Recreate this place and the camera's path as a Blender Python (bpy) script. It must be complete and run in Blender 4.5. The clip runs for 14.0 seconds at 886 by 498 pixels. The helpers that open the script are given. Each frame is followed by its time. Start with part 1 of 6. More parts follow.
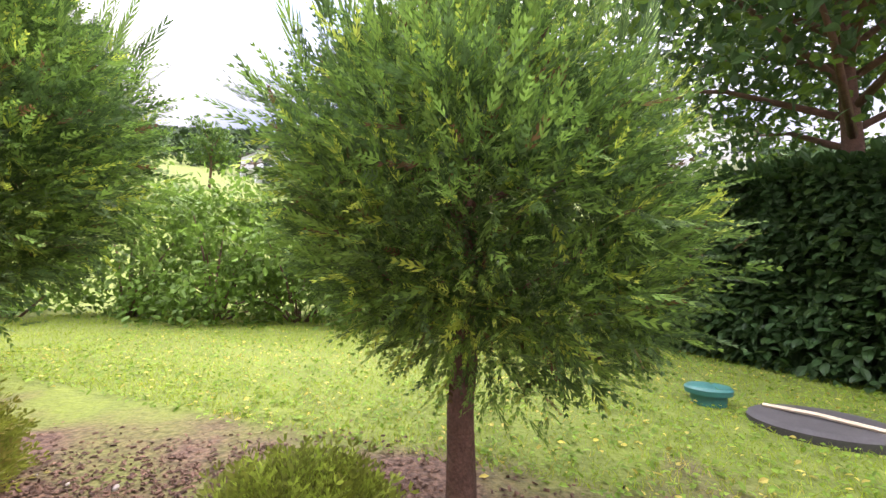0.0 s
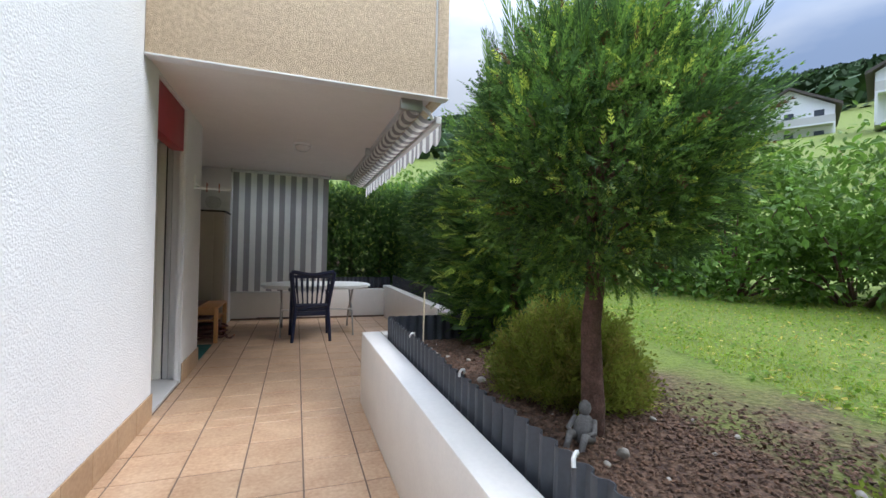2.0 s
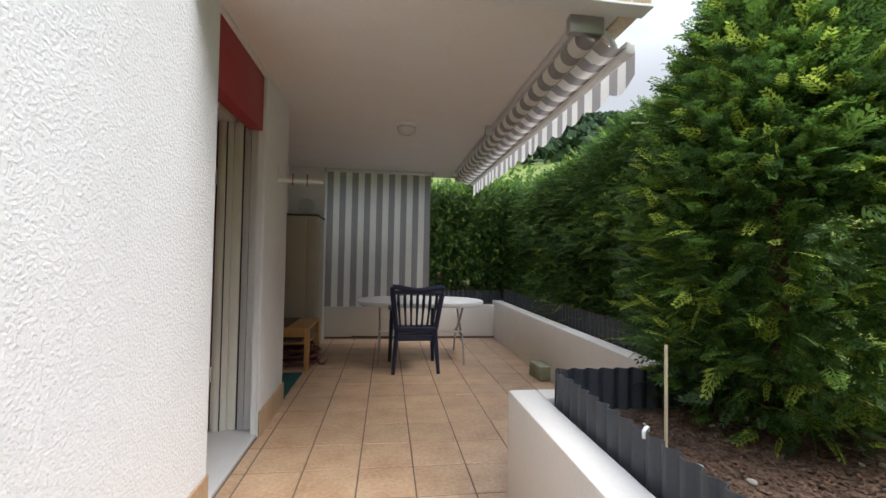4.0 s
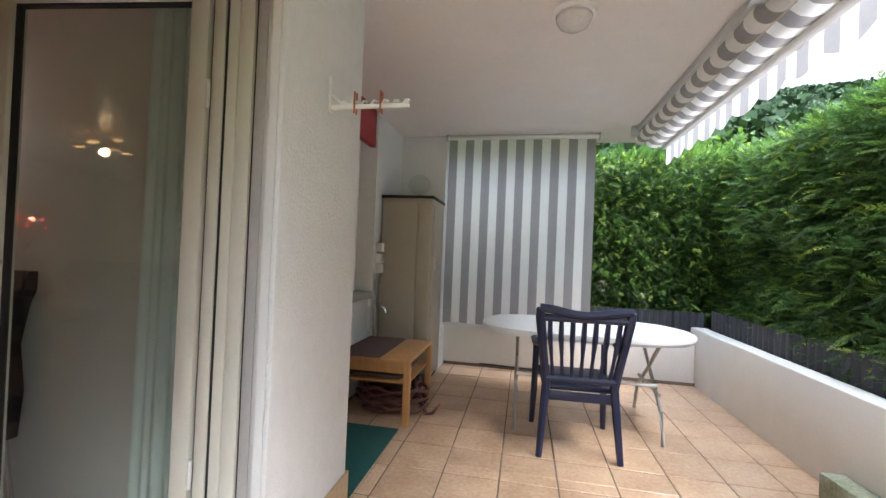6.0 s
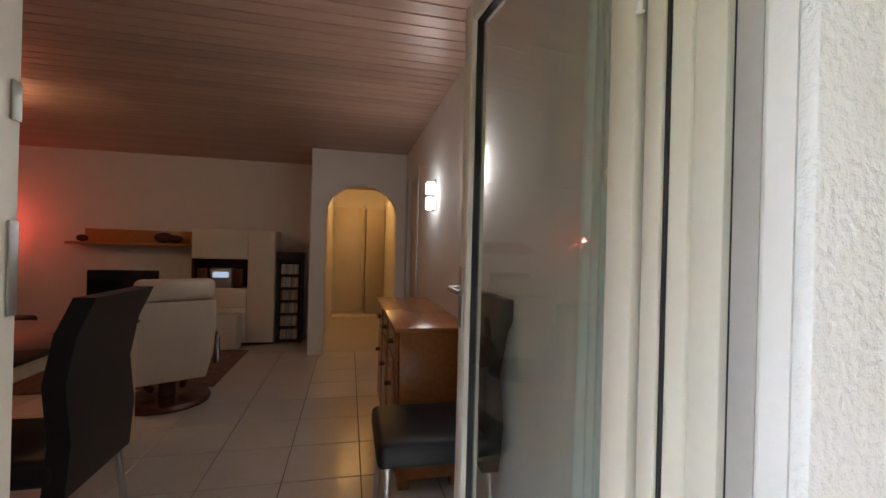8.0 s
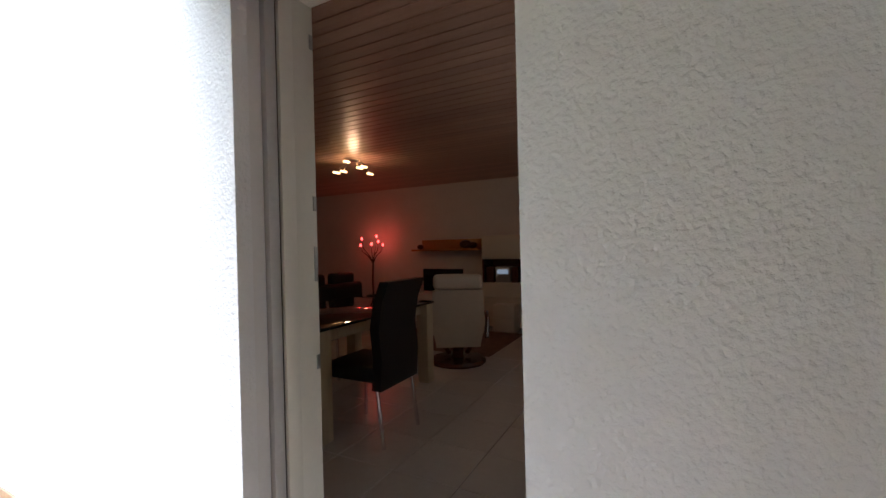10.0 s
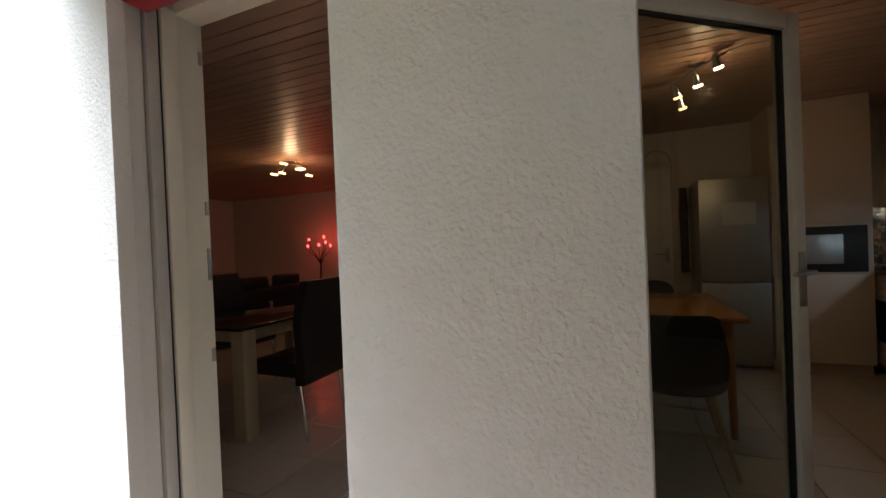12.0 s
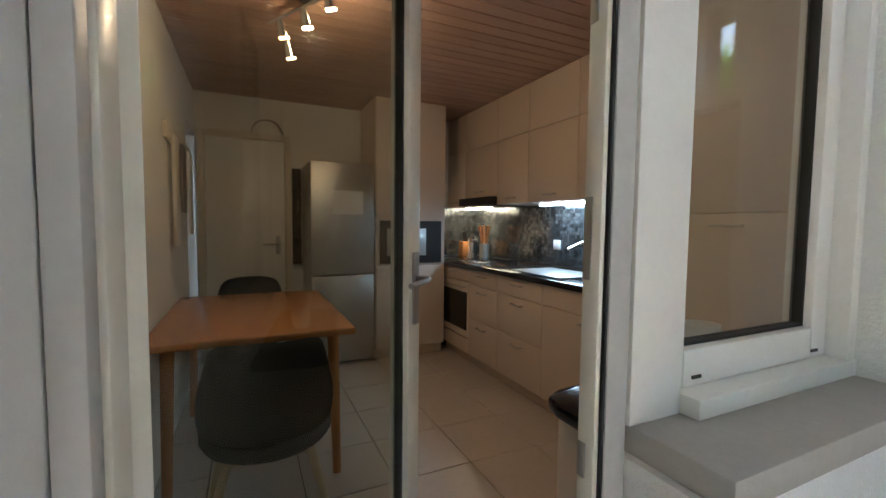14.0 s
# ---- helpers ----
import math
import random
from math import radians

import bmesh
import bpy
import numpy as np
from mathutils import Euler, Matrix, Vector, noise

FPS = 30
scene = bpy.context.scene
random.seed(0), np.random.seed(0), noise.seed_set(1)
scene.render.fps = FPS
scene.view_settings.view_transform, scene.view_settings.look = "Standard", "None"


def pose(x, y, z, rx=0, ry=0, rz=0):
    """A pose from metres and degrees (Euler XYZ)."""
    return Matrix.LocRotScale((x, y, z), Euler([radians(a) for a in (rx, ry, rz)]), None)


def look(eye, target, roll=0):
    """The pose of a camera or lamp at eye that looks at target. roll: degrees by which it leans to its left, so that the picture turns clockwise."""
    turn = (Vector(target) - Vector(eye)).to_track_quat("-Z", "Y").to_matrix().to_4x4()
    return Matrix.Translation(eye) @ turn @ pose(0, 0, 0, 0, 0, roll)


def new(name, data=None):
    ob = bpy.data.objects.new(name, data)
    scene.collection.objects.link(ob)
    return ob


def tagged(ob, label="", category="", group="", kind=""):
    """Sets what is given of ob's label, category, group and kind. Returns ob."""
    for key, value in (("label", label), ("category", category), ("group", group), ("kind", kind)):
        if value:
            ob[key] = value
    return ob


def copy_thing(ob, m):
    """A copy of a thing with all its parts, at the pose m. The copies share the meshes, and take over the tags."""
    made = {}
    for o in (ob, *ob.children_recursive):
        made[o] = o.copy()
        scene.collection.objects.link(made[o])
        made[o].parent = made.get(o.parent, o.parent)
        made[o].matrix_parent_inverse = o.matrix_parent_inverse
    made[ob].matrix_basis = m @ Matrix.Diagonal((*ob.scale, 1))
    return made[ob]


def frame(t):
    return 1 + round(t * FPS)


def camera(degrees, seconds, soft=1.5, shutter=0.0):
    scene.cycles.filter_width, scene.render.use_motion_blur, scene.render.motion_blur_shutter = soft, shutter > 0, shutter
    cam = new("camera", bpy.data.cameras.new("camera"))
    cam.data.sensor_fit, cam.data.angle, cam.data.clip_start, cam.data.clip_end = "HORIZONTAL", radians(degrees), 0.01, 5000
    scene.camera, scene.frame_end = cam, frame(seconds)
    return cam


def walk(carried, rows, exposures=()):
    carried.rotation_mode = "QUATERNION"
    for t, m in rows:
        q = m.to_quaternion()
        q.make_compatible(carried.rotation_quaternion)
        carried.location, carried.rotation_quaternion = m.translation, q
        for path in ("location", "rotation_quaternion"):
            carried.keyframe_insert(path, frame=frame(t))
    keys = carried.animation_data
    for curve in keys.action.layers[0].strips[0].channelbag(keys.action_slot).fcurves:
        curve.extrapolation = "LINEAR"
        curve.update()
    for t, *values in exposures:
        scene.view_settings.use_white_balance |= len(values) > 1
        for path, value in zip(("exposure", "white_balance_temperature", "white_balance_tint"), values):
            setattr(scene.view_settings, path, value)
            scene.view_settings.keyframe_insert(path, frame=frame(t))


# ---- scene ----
cam = camera(93.5, 14.0)
PATH = [
    (0, (0.325, -0.03, 1.235), (2.27, 0.32, 1.425), 1.7),
    (0.5, (0.25, 0.03, 1.228), (1.978, 1.027, 1.378), 1.4),
    (1, (0.158, 0.077, 1.225), (1.478, 1.577, 1.318), 1.2),
    (1.5, (0.064, 0.114, 1.215), (0.991, 1.885, 1.266), 1.4),
    (2, (-0.008, 0.184, 1.212), (0.655, 2.071, 1.222), 1.4),
    (2.5, (-0.098, 0.353, 1.210), (0.413, 2.286, 1.213), 1.4),
    (3, (-0.136, 0.623, 1.205), (0.274, 2.581, 1.227), 1.5),
    (3.2, (-0.121, 0.788, 1.21), (0.254, 2.752, 1.243), 1.4),
    (5.3, (-0.122, 2.617, 1.213), (-0.068, 4.616, 1.248), 1.7),
    (5.5, (-0.143, 2.791, 1.206), (-0.151, 4.79, 1.235), 1.9),
    (6, (-0.167, 3.19, 1.199), (-0.55, 5.153, 1.221), 2.4),
    (6.5, (-0.316, 3.503, 1.207), (-1.16, 5.316, 1.239), 2.3),
    (7, (-0.497, 3.69, 1.239), (-1.824, 5.186, 1.279), 2.1),
    (7.5, (-0.611, 3.834, 1.245), (-2.361, 4.802, 1.267), 2.1),
    (8, (-0.637, 3.966, 1.248), (-2.588, 4.406, 1.249), 1.5),
    (8.5, (-0.596, 4.071, 1.237), (-2.595, 4.016, 1.229), 0.7),
    (9, (-0.459, 4.239, 1.232), (-2.395, 3.74, 1.211), -0.2),
    (9.2, (-0.4, 4.325, 1.238), (-2.29, 3.671, 1.219), -0.2),
    (11.5, (-0.007, 4.95, 1.265), (-1.714, 3.907, 1.263), -1.8),
    (11.7, (-0.044, 4.967, 1.256), (-1.799, 4.008, 1.247), -2.1),
    (12.2, (-0.266, 4.985, 1.244), (-2.156, 4.331, 1.218), -2.4),
    (12.5, (-0.407, 5.007, 1.247), (-2.365, 4.601, 1.199), -2.3),
    (13, (-0.641, 5.025, 1.243), (-2.638, 5.099, 1.163), -1.9),
    (13.5, (-0.862, 5.066, 1.249), (-2.79, 5.588, 1.145), -0.6),
    (14, (-1.099, 5.189, 1.245), (-2.907, 6.035, 1.125), 0.6),
]
walk(cam, [(t, look(eye, target, roll)) for t, eye, target, roll in PATH],
     [(0, 2.6, 7200, 28), (1, 2.2, 6000, 13), (2, 1.6, 6100, 10), (3.2, 1.5, 6600, 10), (5.5, 2.6, 6500, 10), (6.5, 3.3, 5800, 9),
      (7.5, 3.5, 5800, 8), (8.5, 3.85, 5700, 8), (9.2, 3.25, 5600, 10), (11.5, 2.3, 6300, 10), (12.5, 3.15, 5900, 8), (13, 3.5, 5400, 8), (13.5, 3.85, 5150, 8), (14, 4.25, 5450, 4)])

# ---- light ----
world = bpy.data.worlds.new("world")
scene.world = world
world.use_nodes = True
wn = world.node_tree
sky = wn.nodes.new("ShaderNodeTexSky")
sky.sky_type, sky.sun_disc = "NISHITA", False
sky.sun_elevation, sky.sun_rotation = radians(55), radians(120)
sky.air_density, sky.dust_density = 1.0, 4.0
clouds = wn.nodes.new("ShaderNodeTexNoise")
clouds.inputs["Scale"].default_value, clouds.inputs["Detail"].default_value = 1.6, 6
cmap = wn.nodes.new("ShaderNodeMapping")
cmap.inputs["Scale"].default_value = (1, 1, 2.6)
ctc = wn.nodes.new("ShaderNodeTexCoord")
wn.links.new(ctc.outputs["Generated"], cmap.inputs[0])
wn.links.new(cmap.outputs[0], clouds.inputs["Vector"])
cramp = wn.nodes.new("ShaderNodeValToRGB")
cramp.color_ramp.elements[0].position, cramp.color_ramp.elements[1].position = 0.38, 0.6
wn.links.new(clouds.outputs[0], cramp.inputs[0])
cmix = wn.nodes.new("ShaderNodeMix")
cmix.data_type = "RGBA"
wn.links.new(cramp.outputs[0], cmix.inputs[0])
cmix.inputs[6].default_value, cmix.inputs[7].default_value = (2.5, 3.4, 5.2, 1), (6.4, 6.8, 7.4, 1)
csep = wn.nodes.new("ShaderNodeSeparateXYZ")
wn.links.new(ctc.outputs["Generated"], csep.inputs[0])
crise = wn.nodes.new("ShaderNodeMapRange")
crise.interpolation_type = "SMOOTHSTEP"
for key, value in (("From Min", 0.33), ("From Max", 0.95), ("To Min", 0.22), ("To Max", 1.6)):
    crise.inputs[key].default_value = value
wn.links.new(csep.outputs[2], crise.inputs[0])
cscale = wn.nodes.new("ShaderNodeVectorMath")
cscale.operation = "SCALE"
wn.links.new(cmix.outputs[2], cscale.inputs[0])
wn.links.new(crise.outputs[0], cscale.inputs["Scale"])
veil = wn.nodes.new("ShaderNodeMix")
veil.data_type, veil.inputs[0].default_value = "RGBA", 0.95
wn.links.new(sky.outputs[0], veil.inputs[6])
wn.links.new(cscale.outputs[0], veil.inputs[7])
wn.links.new(veil.outputs[2], wn.nodes["Background"].inputs[0])
wn.nodes["Background"].inputs[1].default_value = 0.15
sun = new("sun", bpy.data.lights.new("sun", "SUN"))
sun.data.energy, sun.data.angle, sun.data.color = 0.95, radians(32), (1, 0.98, 0.95)
sun.matrix_world = look((0, 0, 23.8), (-14.4, 8.3, 0))


def lamp(name, kind, place, energy, color, size=0.05, target=None):
    data = bpy.data.lights.new(name, kind)
    data.energy, data.color = energy, color
    ob = new(name, data)
    if kind == "AREA":
        data.size = size
    else:
        data.shadow_soft_size = size
    ob.matrix_world = look(place, target) if target else Matrix.Translation(place)
    return ob


# ---- materials ----
def mat(name, color, rough=0.6, metal=0.0, vary=0.12, scale=6.0, bump=0.0, bscale=40.0, second=None, spec=0.5, trans=0.0, detail=6):
    """Principled surface with mottling at two scales and fine relief, in metres."""
    m = bpy.data.materials.new(name)
    m.use_nodes = True
    n, l = m.node_tree.nodes, m.node_tree.links
    p = n["Principled BSDF"]
    p.inputs["Roughness"].default_value, p.inputs["Metallic"].default_value = rough, metal
    p.inputs["Specular IOR Level"].default_value = spec
    p.inputs["Transmission Weight"].default_value = trans
    geo = n.new("ShaderNodeNewGeometry")
    a = n.new("ShaderNodeTexNoise")
    a.inputs["Scale"].default_value, a.inputs["Detail"].default_value = scale, detail
    b = n.new("ShaderNodeTexNoise")
    b.inputs["Scale"].default_value, b.inputs["Detail"].default_value = scale * 9, 3
    for t in (a, b):
        l.new(geo.outputs["Position"], t.inputs["Vector"])
    add = n.new("ShaderNodeMath")
    add.operation = "MULTIPLY_ADD"
    l.new(b.outputs[0], add.inputs[0])
    add.inputs[1].default_value = 0.5
    half = n.new("ShaderNodeMath")
    half.operation = "MULTIPLY"
    l.new(a.outputs[0], half.inputs[0])
    half.inputs[1].default_value = 0.5
    l.new(half.outputs[0], add.inputs[2])
    ramp = n.new("ShaderNodeValToRGB")
    e = ramp.color_ramp.elements
    e[0].position, e[1].position = 0.3, 0.7
    c2 = second or [min(1, c * (1 + vary)) for c in color]
    c1 = color if second else [c * (1 - vary) for c in color]
    e[0].color, e[1].color = (*c1, 1), (*c2, 1)
    l.new(add.outputs[0], ramp.inputs[0])
    l.new(ramp.outputs[0], p.inputs["Base Color"])
    if bump:
        t = n.new("ShaderNodeTexNoise")
        t.inputs["Scale"].default_value, t.inputs["Detail"].default_value = bscale, 4
        l.new(geo.outputs["Position"], t.inputs["Vector"])
        bn = n.new("ShaderNodeBump")
        bn.inputs["Strength"].default_value, bn.inputs["Distance"].default_value = 1.0, bump
        l.new(t.outputs[0], bn.inputs["Height"])
        l.new(bn.outputs[0], p.inputs["Normal"])
    m["ramp"] = ramp.name
    return m


def piece_tint(m, amount=0.15):
    """Lets each separate piece differ a little in brightness."""
    n, l = m.node_tree.nodes, m.node_tree.links
    p = n["Principled BSDF"]
    info = n.new("ShaderNodeObjectInfo")
    rng = n.new("ShaderNodeMapRange")
    rng.inputs["To Min"].default_value, rng.inputs["To Max"].default_value = 1 - amount, 1 + amount
    l.new(info.outputs["Random"], rng.inputs[0])
    mul = n.new("ShaderNodeVectorMath")
    mul.operation = "SCALE"
    l.new(n[m["ramp"]].outputs[0], mul.inputs[0])
    l.new(rng.outputs[0], mul.inputs["Scale"])
    l.new(mul.outputs[0], p.inputs["Base Color"])
    return m


def island_tint(m, amount=0.3):
    """The same, for the loose pieces of one mesh."""
    n, l = m.node_tree.nodes, m.node_tree.links
    p = n["Principled BSDF"]
    info = n.new("ShaderNodeNewGeometry")
    rng = n.new("ShaderNodeMapRange")
    rng.inputs["To Min"].default_value, rng.inputs["To Max"].default_value = 1 - amount, 1 + amount
    l.new(info.outputs["Random Per Island"], rng.inputs[0])
    mul = n.new("ShaderNodeVectorMath")
    mul.operation = "SCALE"
    l.new(n[m["ramp"]].outputs[0], mul.inputs[0])
    l.new(rng.outputs[0], mul.inputs["Scale"])
    l.new(mul.outputs[0], p.inputs["Base Color"])
    return m


def wood(name, color, second, axis=0, grain=3.0, rough=0.4, stretch=14):
    m = mat(name, color, rough, second=second, scale=grain)
    n, l = m.node_tree.nodes, m.node_tree.links
    mp = n.new("ShaderNodeMapping")
    sc = [stretch] * 3
    sc[axis] = 1.0
    mp.inputs["Scale"].default_value = sc
    geo = n.new("ShaderNodeNewGeometry")
    l.new(geo.outputs["Position"], mp.inputs[0])
    for t in n:
        if t.bl_idname == "ShaderNodeTexNoise":
            l.new(mp.outputs[0], t.inputs["Vector"])
    return m


def glow(name, color, strength):
    m = bpy.data.materials.new(name)
    m.use_nodes = True
    p = m.node_tree.nodes["Principled BSDF"]
    p.inputs["Base Color"].default_value = (*color, 1)
    p.inputs["Emission Color"].default_value = (*color, 1)
    p.inputs["Emission Strength"].default_value = strength
    return m


def glass_mat(name, tint=(0.88, 0.90, 0.88)):
    """Clear pane: lets light straight through, with a mirror-like gloss."""
    m = bpy.data.materials.new(name)
    m.use_nodes = True
    n, l = m.node_tree.nodes, m.node_tree.links
    n.remove(n["Principled BSDF"])
    t = n.new("ShaderNodeBsdfTransparent")
    t.inputs[0].default_value = (*tint, 1)
    g = n.new("ShaderNodeBsdfGlossy")
    g.inputs["Roughness"].default_value = 0.01
    f = n.new("ShaderNodeLayerWeight")
    f.inputs["Blend"].default_value = 0.5
    pw = n.new("ShaderNodeMath")
    pw.operation = "POWER"
    pw.inputs[1].default_value = 4.0
    l.new(f.outputs["Facing"], pw.inputs[0])
    k = n.new("ShaderNodeMath")
    k.operation = "MULTIPLY_ADD"
    k.inputs[1].default_value, k.inputs[2].default_value = 0.8, 0.045
    l.new(pw.outputs[0], k.inputs[0])
    x = n.new("ShaderNodeMixShader")
    l.new(k.outputs[0], x.inputs[0])
    l.new(t.outputs[0], x.inputs[1])
    l.new(g.outputs[0], x.inputs[2])
    l.new(x.outputs[0], n["Material Output"].inputs[0])
    return m


M_RENDER = mat("white_render", (0.78, 0.78, 0.78), 0.85, vary=0.04, bump=0.0052, bscale=88, scale=2)
M_SMOOTH = mat("smooth_white_paint", (0.74, 0.73, 0.72), 0.7, vary=0.03, bump=0.0006, bscale=120)
M_CEIL = mat("terrace_ceiling_paint", (0.74, 0.70, 0.66), 0.8, vary=0.04, bump=0.001, bscale=90)
M_PEBBLE = mat("washed_concrete", (0.46, 0.33, 0.22), 0.9, second=(0.82, 0.66, 0.46), scale=34, bump=0.012, bscale=130)
M_LOWWALL = mat("cream_wall_paint", (0.72, 0.68, 0.62), 0.75, vary=0.05, bump=0.001, bscale=70)
M_TILE = piece_tint(mat("terracotta_tile", (0.36, 0.205, 0.115), 0.33, second=(0.60, 0.42, 0.27), scale=5, bump=0.0006, bscale=120), 0.08)
M_GROUT = mat("grey_grout", (0.17, 0.12, 0.09), 0.9)
M_IGROUT = mat("dark_floor_joint", (0.10, 0.085, 0.075), 0.9)
M_SKIRT = piece_tint(mat("terracotta_skirting", (0.36, 0.225, 0.13), 0.45, second=(0.52, 0.36, 0.22), scale=5), 0.1)
M_ITILE = piece_tint(mat("cream_floor_tile", (0.56, 0.51, 0.46), 0.22, vary=0.06, scale=3), 0.03)
M_IWALL = mat("interior_white_paint", (0.74, 0.71, 0.67), 0.8, vary=0.04, bump=0.0015, bscale=60)
M_PLANK = wood("pale_ceiling_plank", (0.36, 0.225, 0.165), (0.48, 0.315, 0.235), axis=1, rough=0.35)
M_FRAME = mat("cream_window_frame", (0.78, 0.755, 0.67), 0.35, vary=0.03)
M_FRAMEW = mat("white_upvc", (0.80, 0.79, 0.77), 0.35, vary=0.03)
M_GREYF = mat("grey_aluminium_frame", (0.52, 0.51, 0.50), 0.45, metal=0.05, vary=0.06)
M_RUBBER = mat("black_rubber", (0.02, 0.02, 0.022), 0.6)
M_RED = mat("red_blind_box", (0.36, 0.028, 0.04), 0.5, vary=0.08)
M_GLASS = glass_mat("pane_glass", (0.93, 0.95, 0.935))
M_GLASS2 = glass_mat("double_pane_glass", (0.78, 0.80, 0.77))
M_SILL = mat("grey_stone_sill", (0.40, 0.385, 0.36), 0.7, vary=0.06, bump=0.0006, bscale=200)
M_CHROME = mat("chrome", (0.75, 0.75, 0.76), 0.15, metal=1.0, vary=0.02)
M_STEEL = mat("brushed_steel", (0.50, 0.50, 0.49), 0.45, metal=1.0, vary=0.05)


# ---- mesh helpers ----
def box(bm, lo, hi, bevel=0.0, seg=2):
    """A block between two corners."""
    r = bmesh.ops.create_cube(bm, size=1)
    vs = r["verts"]
    c = [(a + b) / 2 for a, b in zip(lo, hi)]
    s = [abs(b - a) for a, b in zip(lo, hi)]
    bmesh.ops.scale(bm, vec=s, verts=vs)
    bmesh.ops.translate(bm, vec=c, verts=vs)
    if bevel:
        es = list({e for v in vs for e in v.link_edges})
        bmesh.ops.bevel(bm, geom=es, offset=min(bevel, min(s) * 0.45), segments=seg, affect="EDGES", profile=0.5)
    return bm


def rod(bm, a, b, r1, r2=None, n=12, caps=True):
    """A round bar from a to b."""
    a, b = Vector(a), Vector(b)
    d = b - a
    q = d.to_track_quat("Z", "Y").to_matrix().to_4x4()
    bmesh.ops.create_cone(bm, cap_ends=caps, segments=n, radius1=r1, radius2=r1 if r2 is None else r2, depth=d.length,
                          matrix=Matrix.Translation((a + b) / 2) @ q)
    return bm


def tube(bm, pts, r, n=8):
    """A bent round bar through several points."""
    pts = [Vector(p) for p in pts]
    rings = []
    for i, p in enumerate(pts):
        d = (pts[min(i + 1, len(pts) - 1)] - pts[max(i - 1, 0)]).normalized()
        u = d.cross(Vector((0, 0, 1)) if abs(d.z) < 0.9 else Vector((1, 0, 0))).normalized()
        w = d.cross(u)
        rr = r[i] if isinstance(r, (list, tuple)) else r
        rings.append([bm.verts.new(p + (u * math.cos(k * math.tau / n) + w * math.sin(k * math.tau / n)) * rr) for k in range(n)])
    for A, B in zip(rings, rings[1:]):
        for k in range(n):
            bm.faces.new((A[k], A[(k + 1) % n], B[(k + 1) % n], B[k]))
    bm.faces.new(rings[0][::-1])
    bm.faces.new(rings[-1])
    return bm


def lathe(bm, profile, n=24, center=(0, 0, 0)):
    """A turned shape from (radius, height) pairs."""
    c = Vector(center)
    rings = [[bm.verts.new(c + Vector((r * math.cos(k * math.tau / n), r * math.sin(k * math.tau / n), z))) for k in range(n)] for r, z in profile]
    for A, B in zip(rings, rings[1:]):
        for k in range(n):
            bm.faces.new((A[k], A[(k + 1) % n], B[(k + 1) % n], B[k]))
    bm.faces.new(rings[0][::-1])
    bm.faces.new(rings[-1])
    return bm


def slab(bm, outline, z0, z1, bevel=0.0):
    """A flat plate of any outline."""
    lowr = [bm.verts.new((x, y, z0)) for x, y in outline]
    up = [bm.verts.new((x, y, z1)) for x, y in outline]
    n = len(outline)
    fs = [bm.faces.new(lowr[::-1]), bm.faces.new(up)]
    for k in range(n):
        fs.append(bm.faces.new((lowr[k], lowr[(k + 1) % n], up[(k + 1) % n], up[k])))
    if bevel:
        es = list(fs[0].edges) + list(fs[1].edges)
        bmesh.ops.bevel(bm, geom=es, offset=bevel, segments=2, affect="EDGES", profile=0.5)
    return bm


def mesh_of(name, bm, material, smooth=None):
    bmesh.ops.recalc_face_normals(bm, faces=bm.faces[:])
    me = bpy.data.meshes.new(name)
    bm.to_mesh(me)
    bm.free()
    for m in material if isinstance(material, (list, tuple)) else [material]:
        me.materials.append(m)
    if smooth is not None:
        me.shade_smooth() if smooth is True else me.set_sharp_from_angle(angle=radians(smooth))
    return me


def part(name, bm, material, parent=None, label="", smooth=35):
    ob = new(name, mesh_of(name, bm, material, smooth))
    if parent is not None:
        ob.parent = parent
    if label:
        ob["label"] = label
    return ob


def thing(name, label, category, at=(0, 0, 0), turn=0, group="", kind=""):
    ob = new(name)
    ob.empty_display_size = 0.1
    ob.matrix_world = pose(*at, 0, 0, turn)
    return tagged(ob, label, category, group, kind)


def setting(name, label, bm, material, category="", smooth=35):
    return tagged(part(name, bm, material, smooth=smooth), label, category or name.split("_")[0], kind="structure")


B = bmesh.new

# ---- setting: terrace ----
W = -0.94          # outer face of the house
CEIL = 2.42        # terrace ceiling
ICEIL = 2.36       # ceiling indoors
REC = -1.48        # face of the recessed kitchen wall


def wall(name, label, boxes, material, bevel=0.0):
    bm = B()
    for lo, hi in boxes:
        box(bm, lo, hi, bevel)
    return setting(name, label, bm, material, "wall")


# house wall beside the walk, with a window, the living room door and the pillar
wall("wall_house", "white rough-rendered house wall along the terrace",
     [((W - 0.05, -3.0, 0), (W, 0.56, 3.7)), ((W - 0.05, 0.56, 0), (W, 1.69, 0.76)), ((W - 0.05, 0.56, 2.245), (W, 1.69, 3.7)),
      ((W - 0.05, 1.69, 0), (W, 3.585, 3.7)), ((W - 0.05, 3.585, 2.40), (W, 4.39, 3.7))], M_RENDER)
wall("wall_house_inner", "white painted inside of the house wall",
     [((W - 0.33, -3.0, 0), (W - 0.05, 0.51, 2.5)), ((W - 0.33, 0.51, 0), (W - 0.05, 1.74, 0.76)), ((W - 0.33, 0.51, 2.28), (W - 0.05, 1.74, 2.5)),
      ((W - 0.33, 1.74, 0), (W - 0.05, 3.52, 2.5)), ((W - 0.33, 3.52, 2.19), (W - 0.05, 4.52, 2.5)), ((W - 0.33, 4.52, 0), (W - 0.05, 4.62, 2.5))], M_SMOOTH)
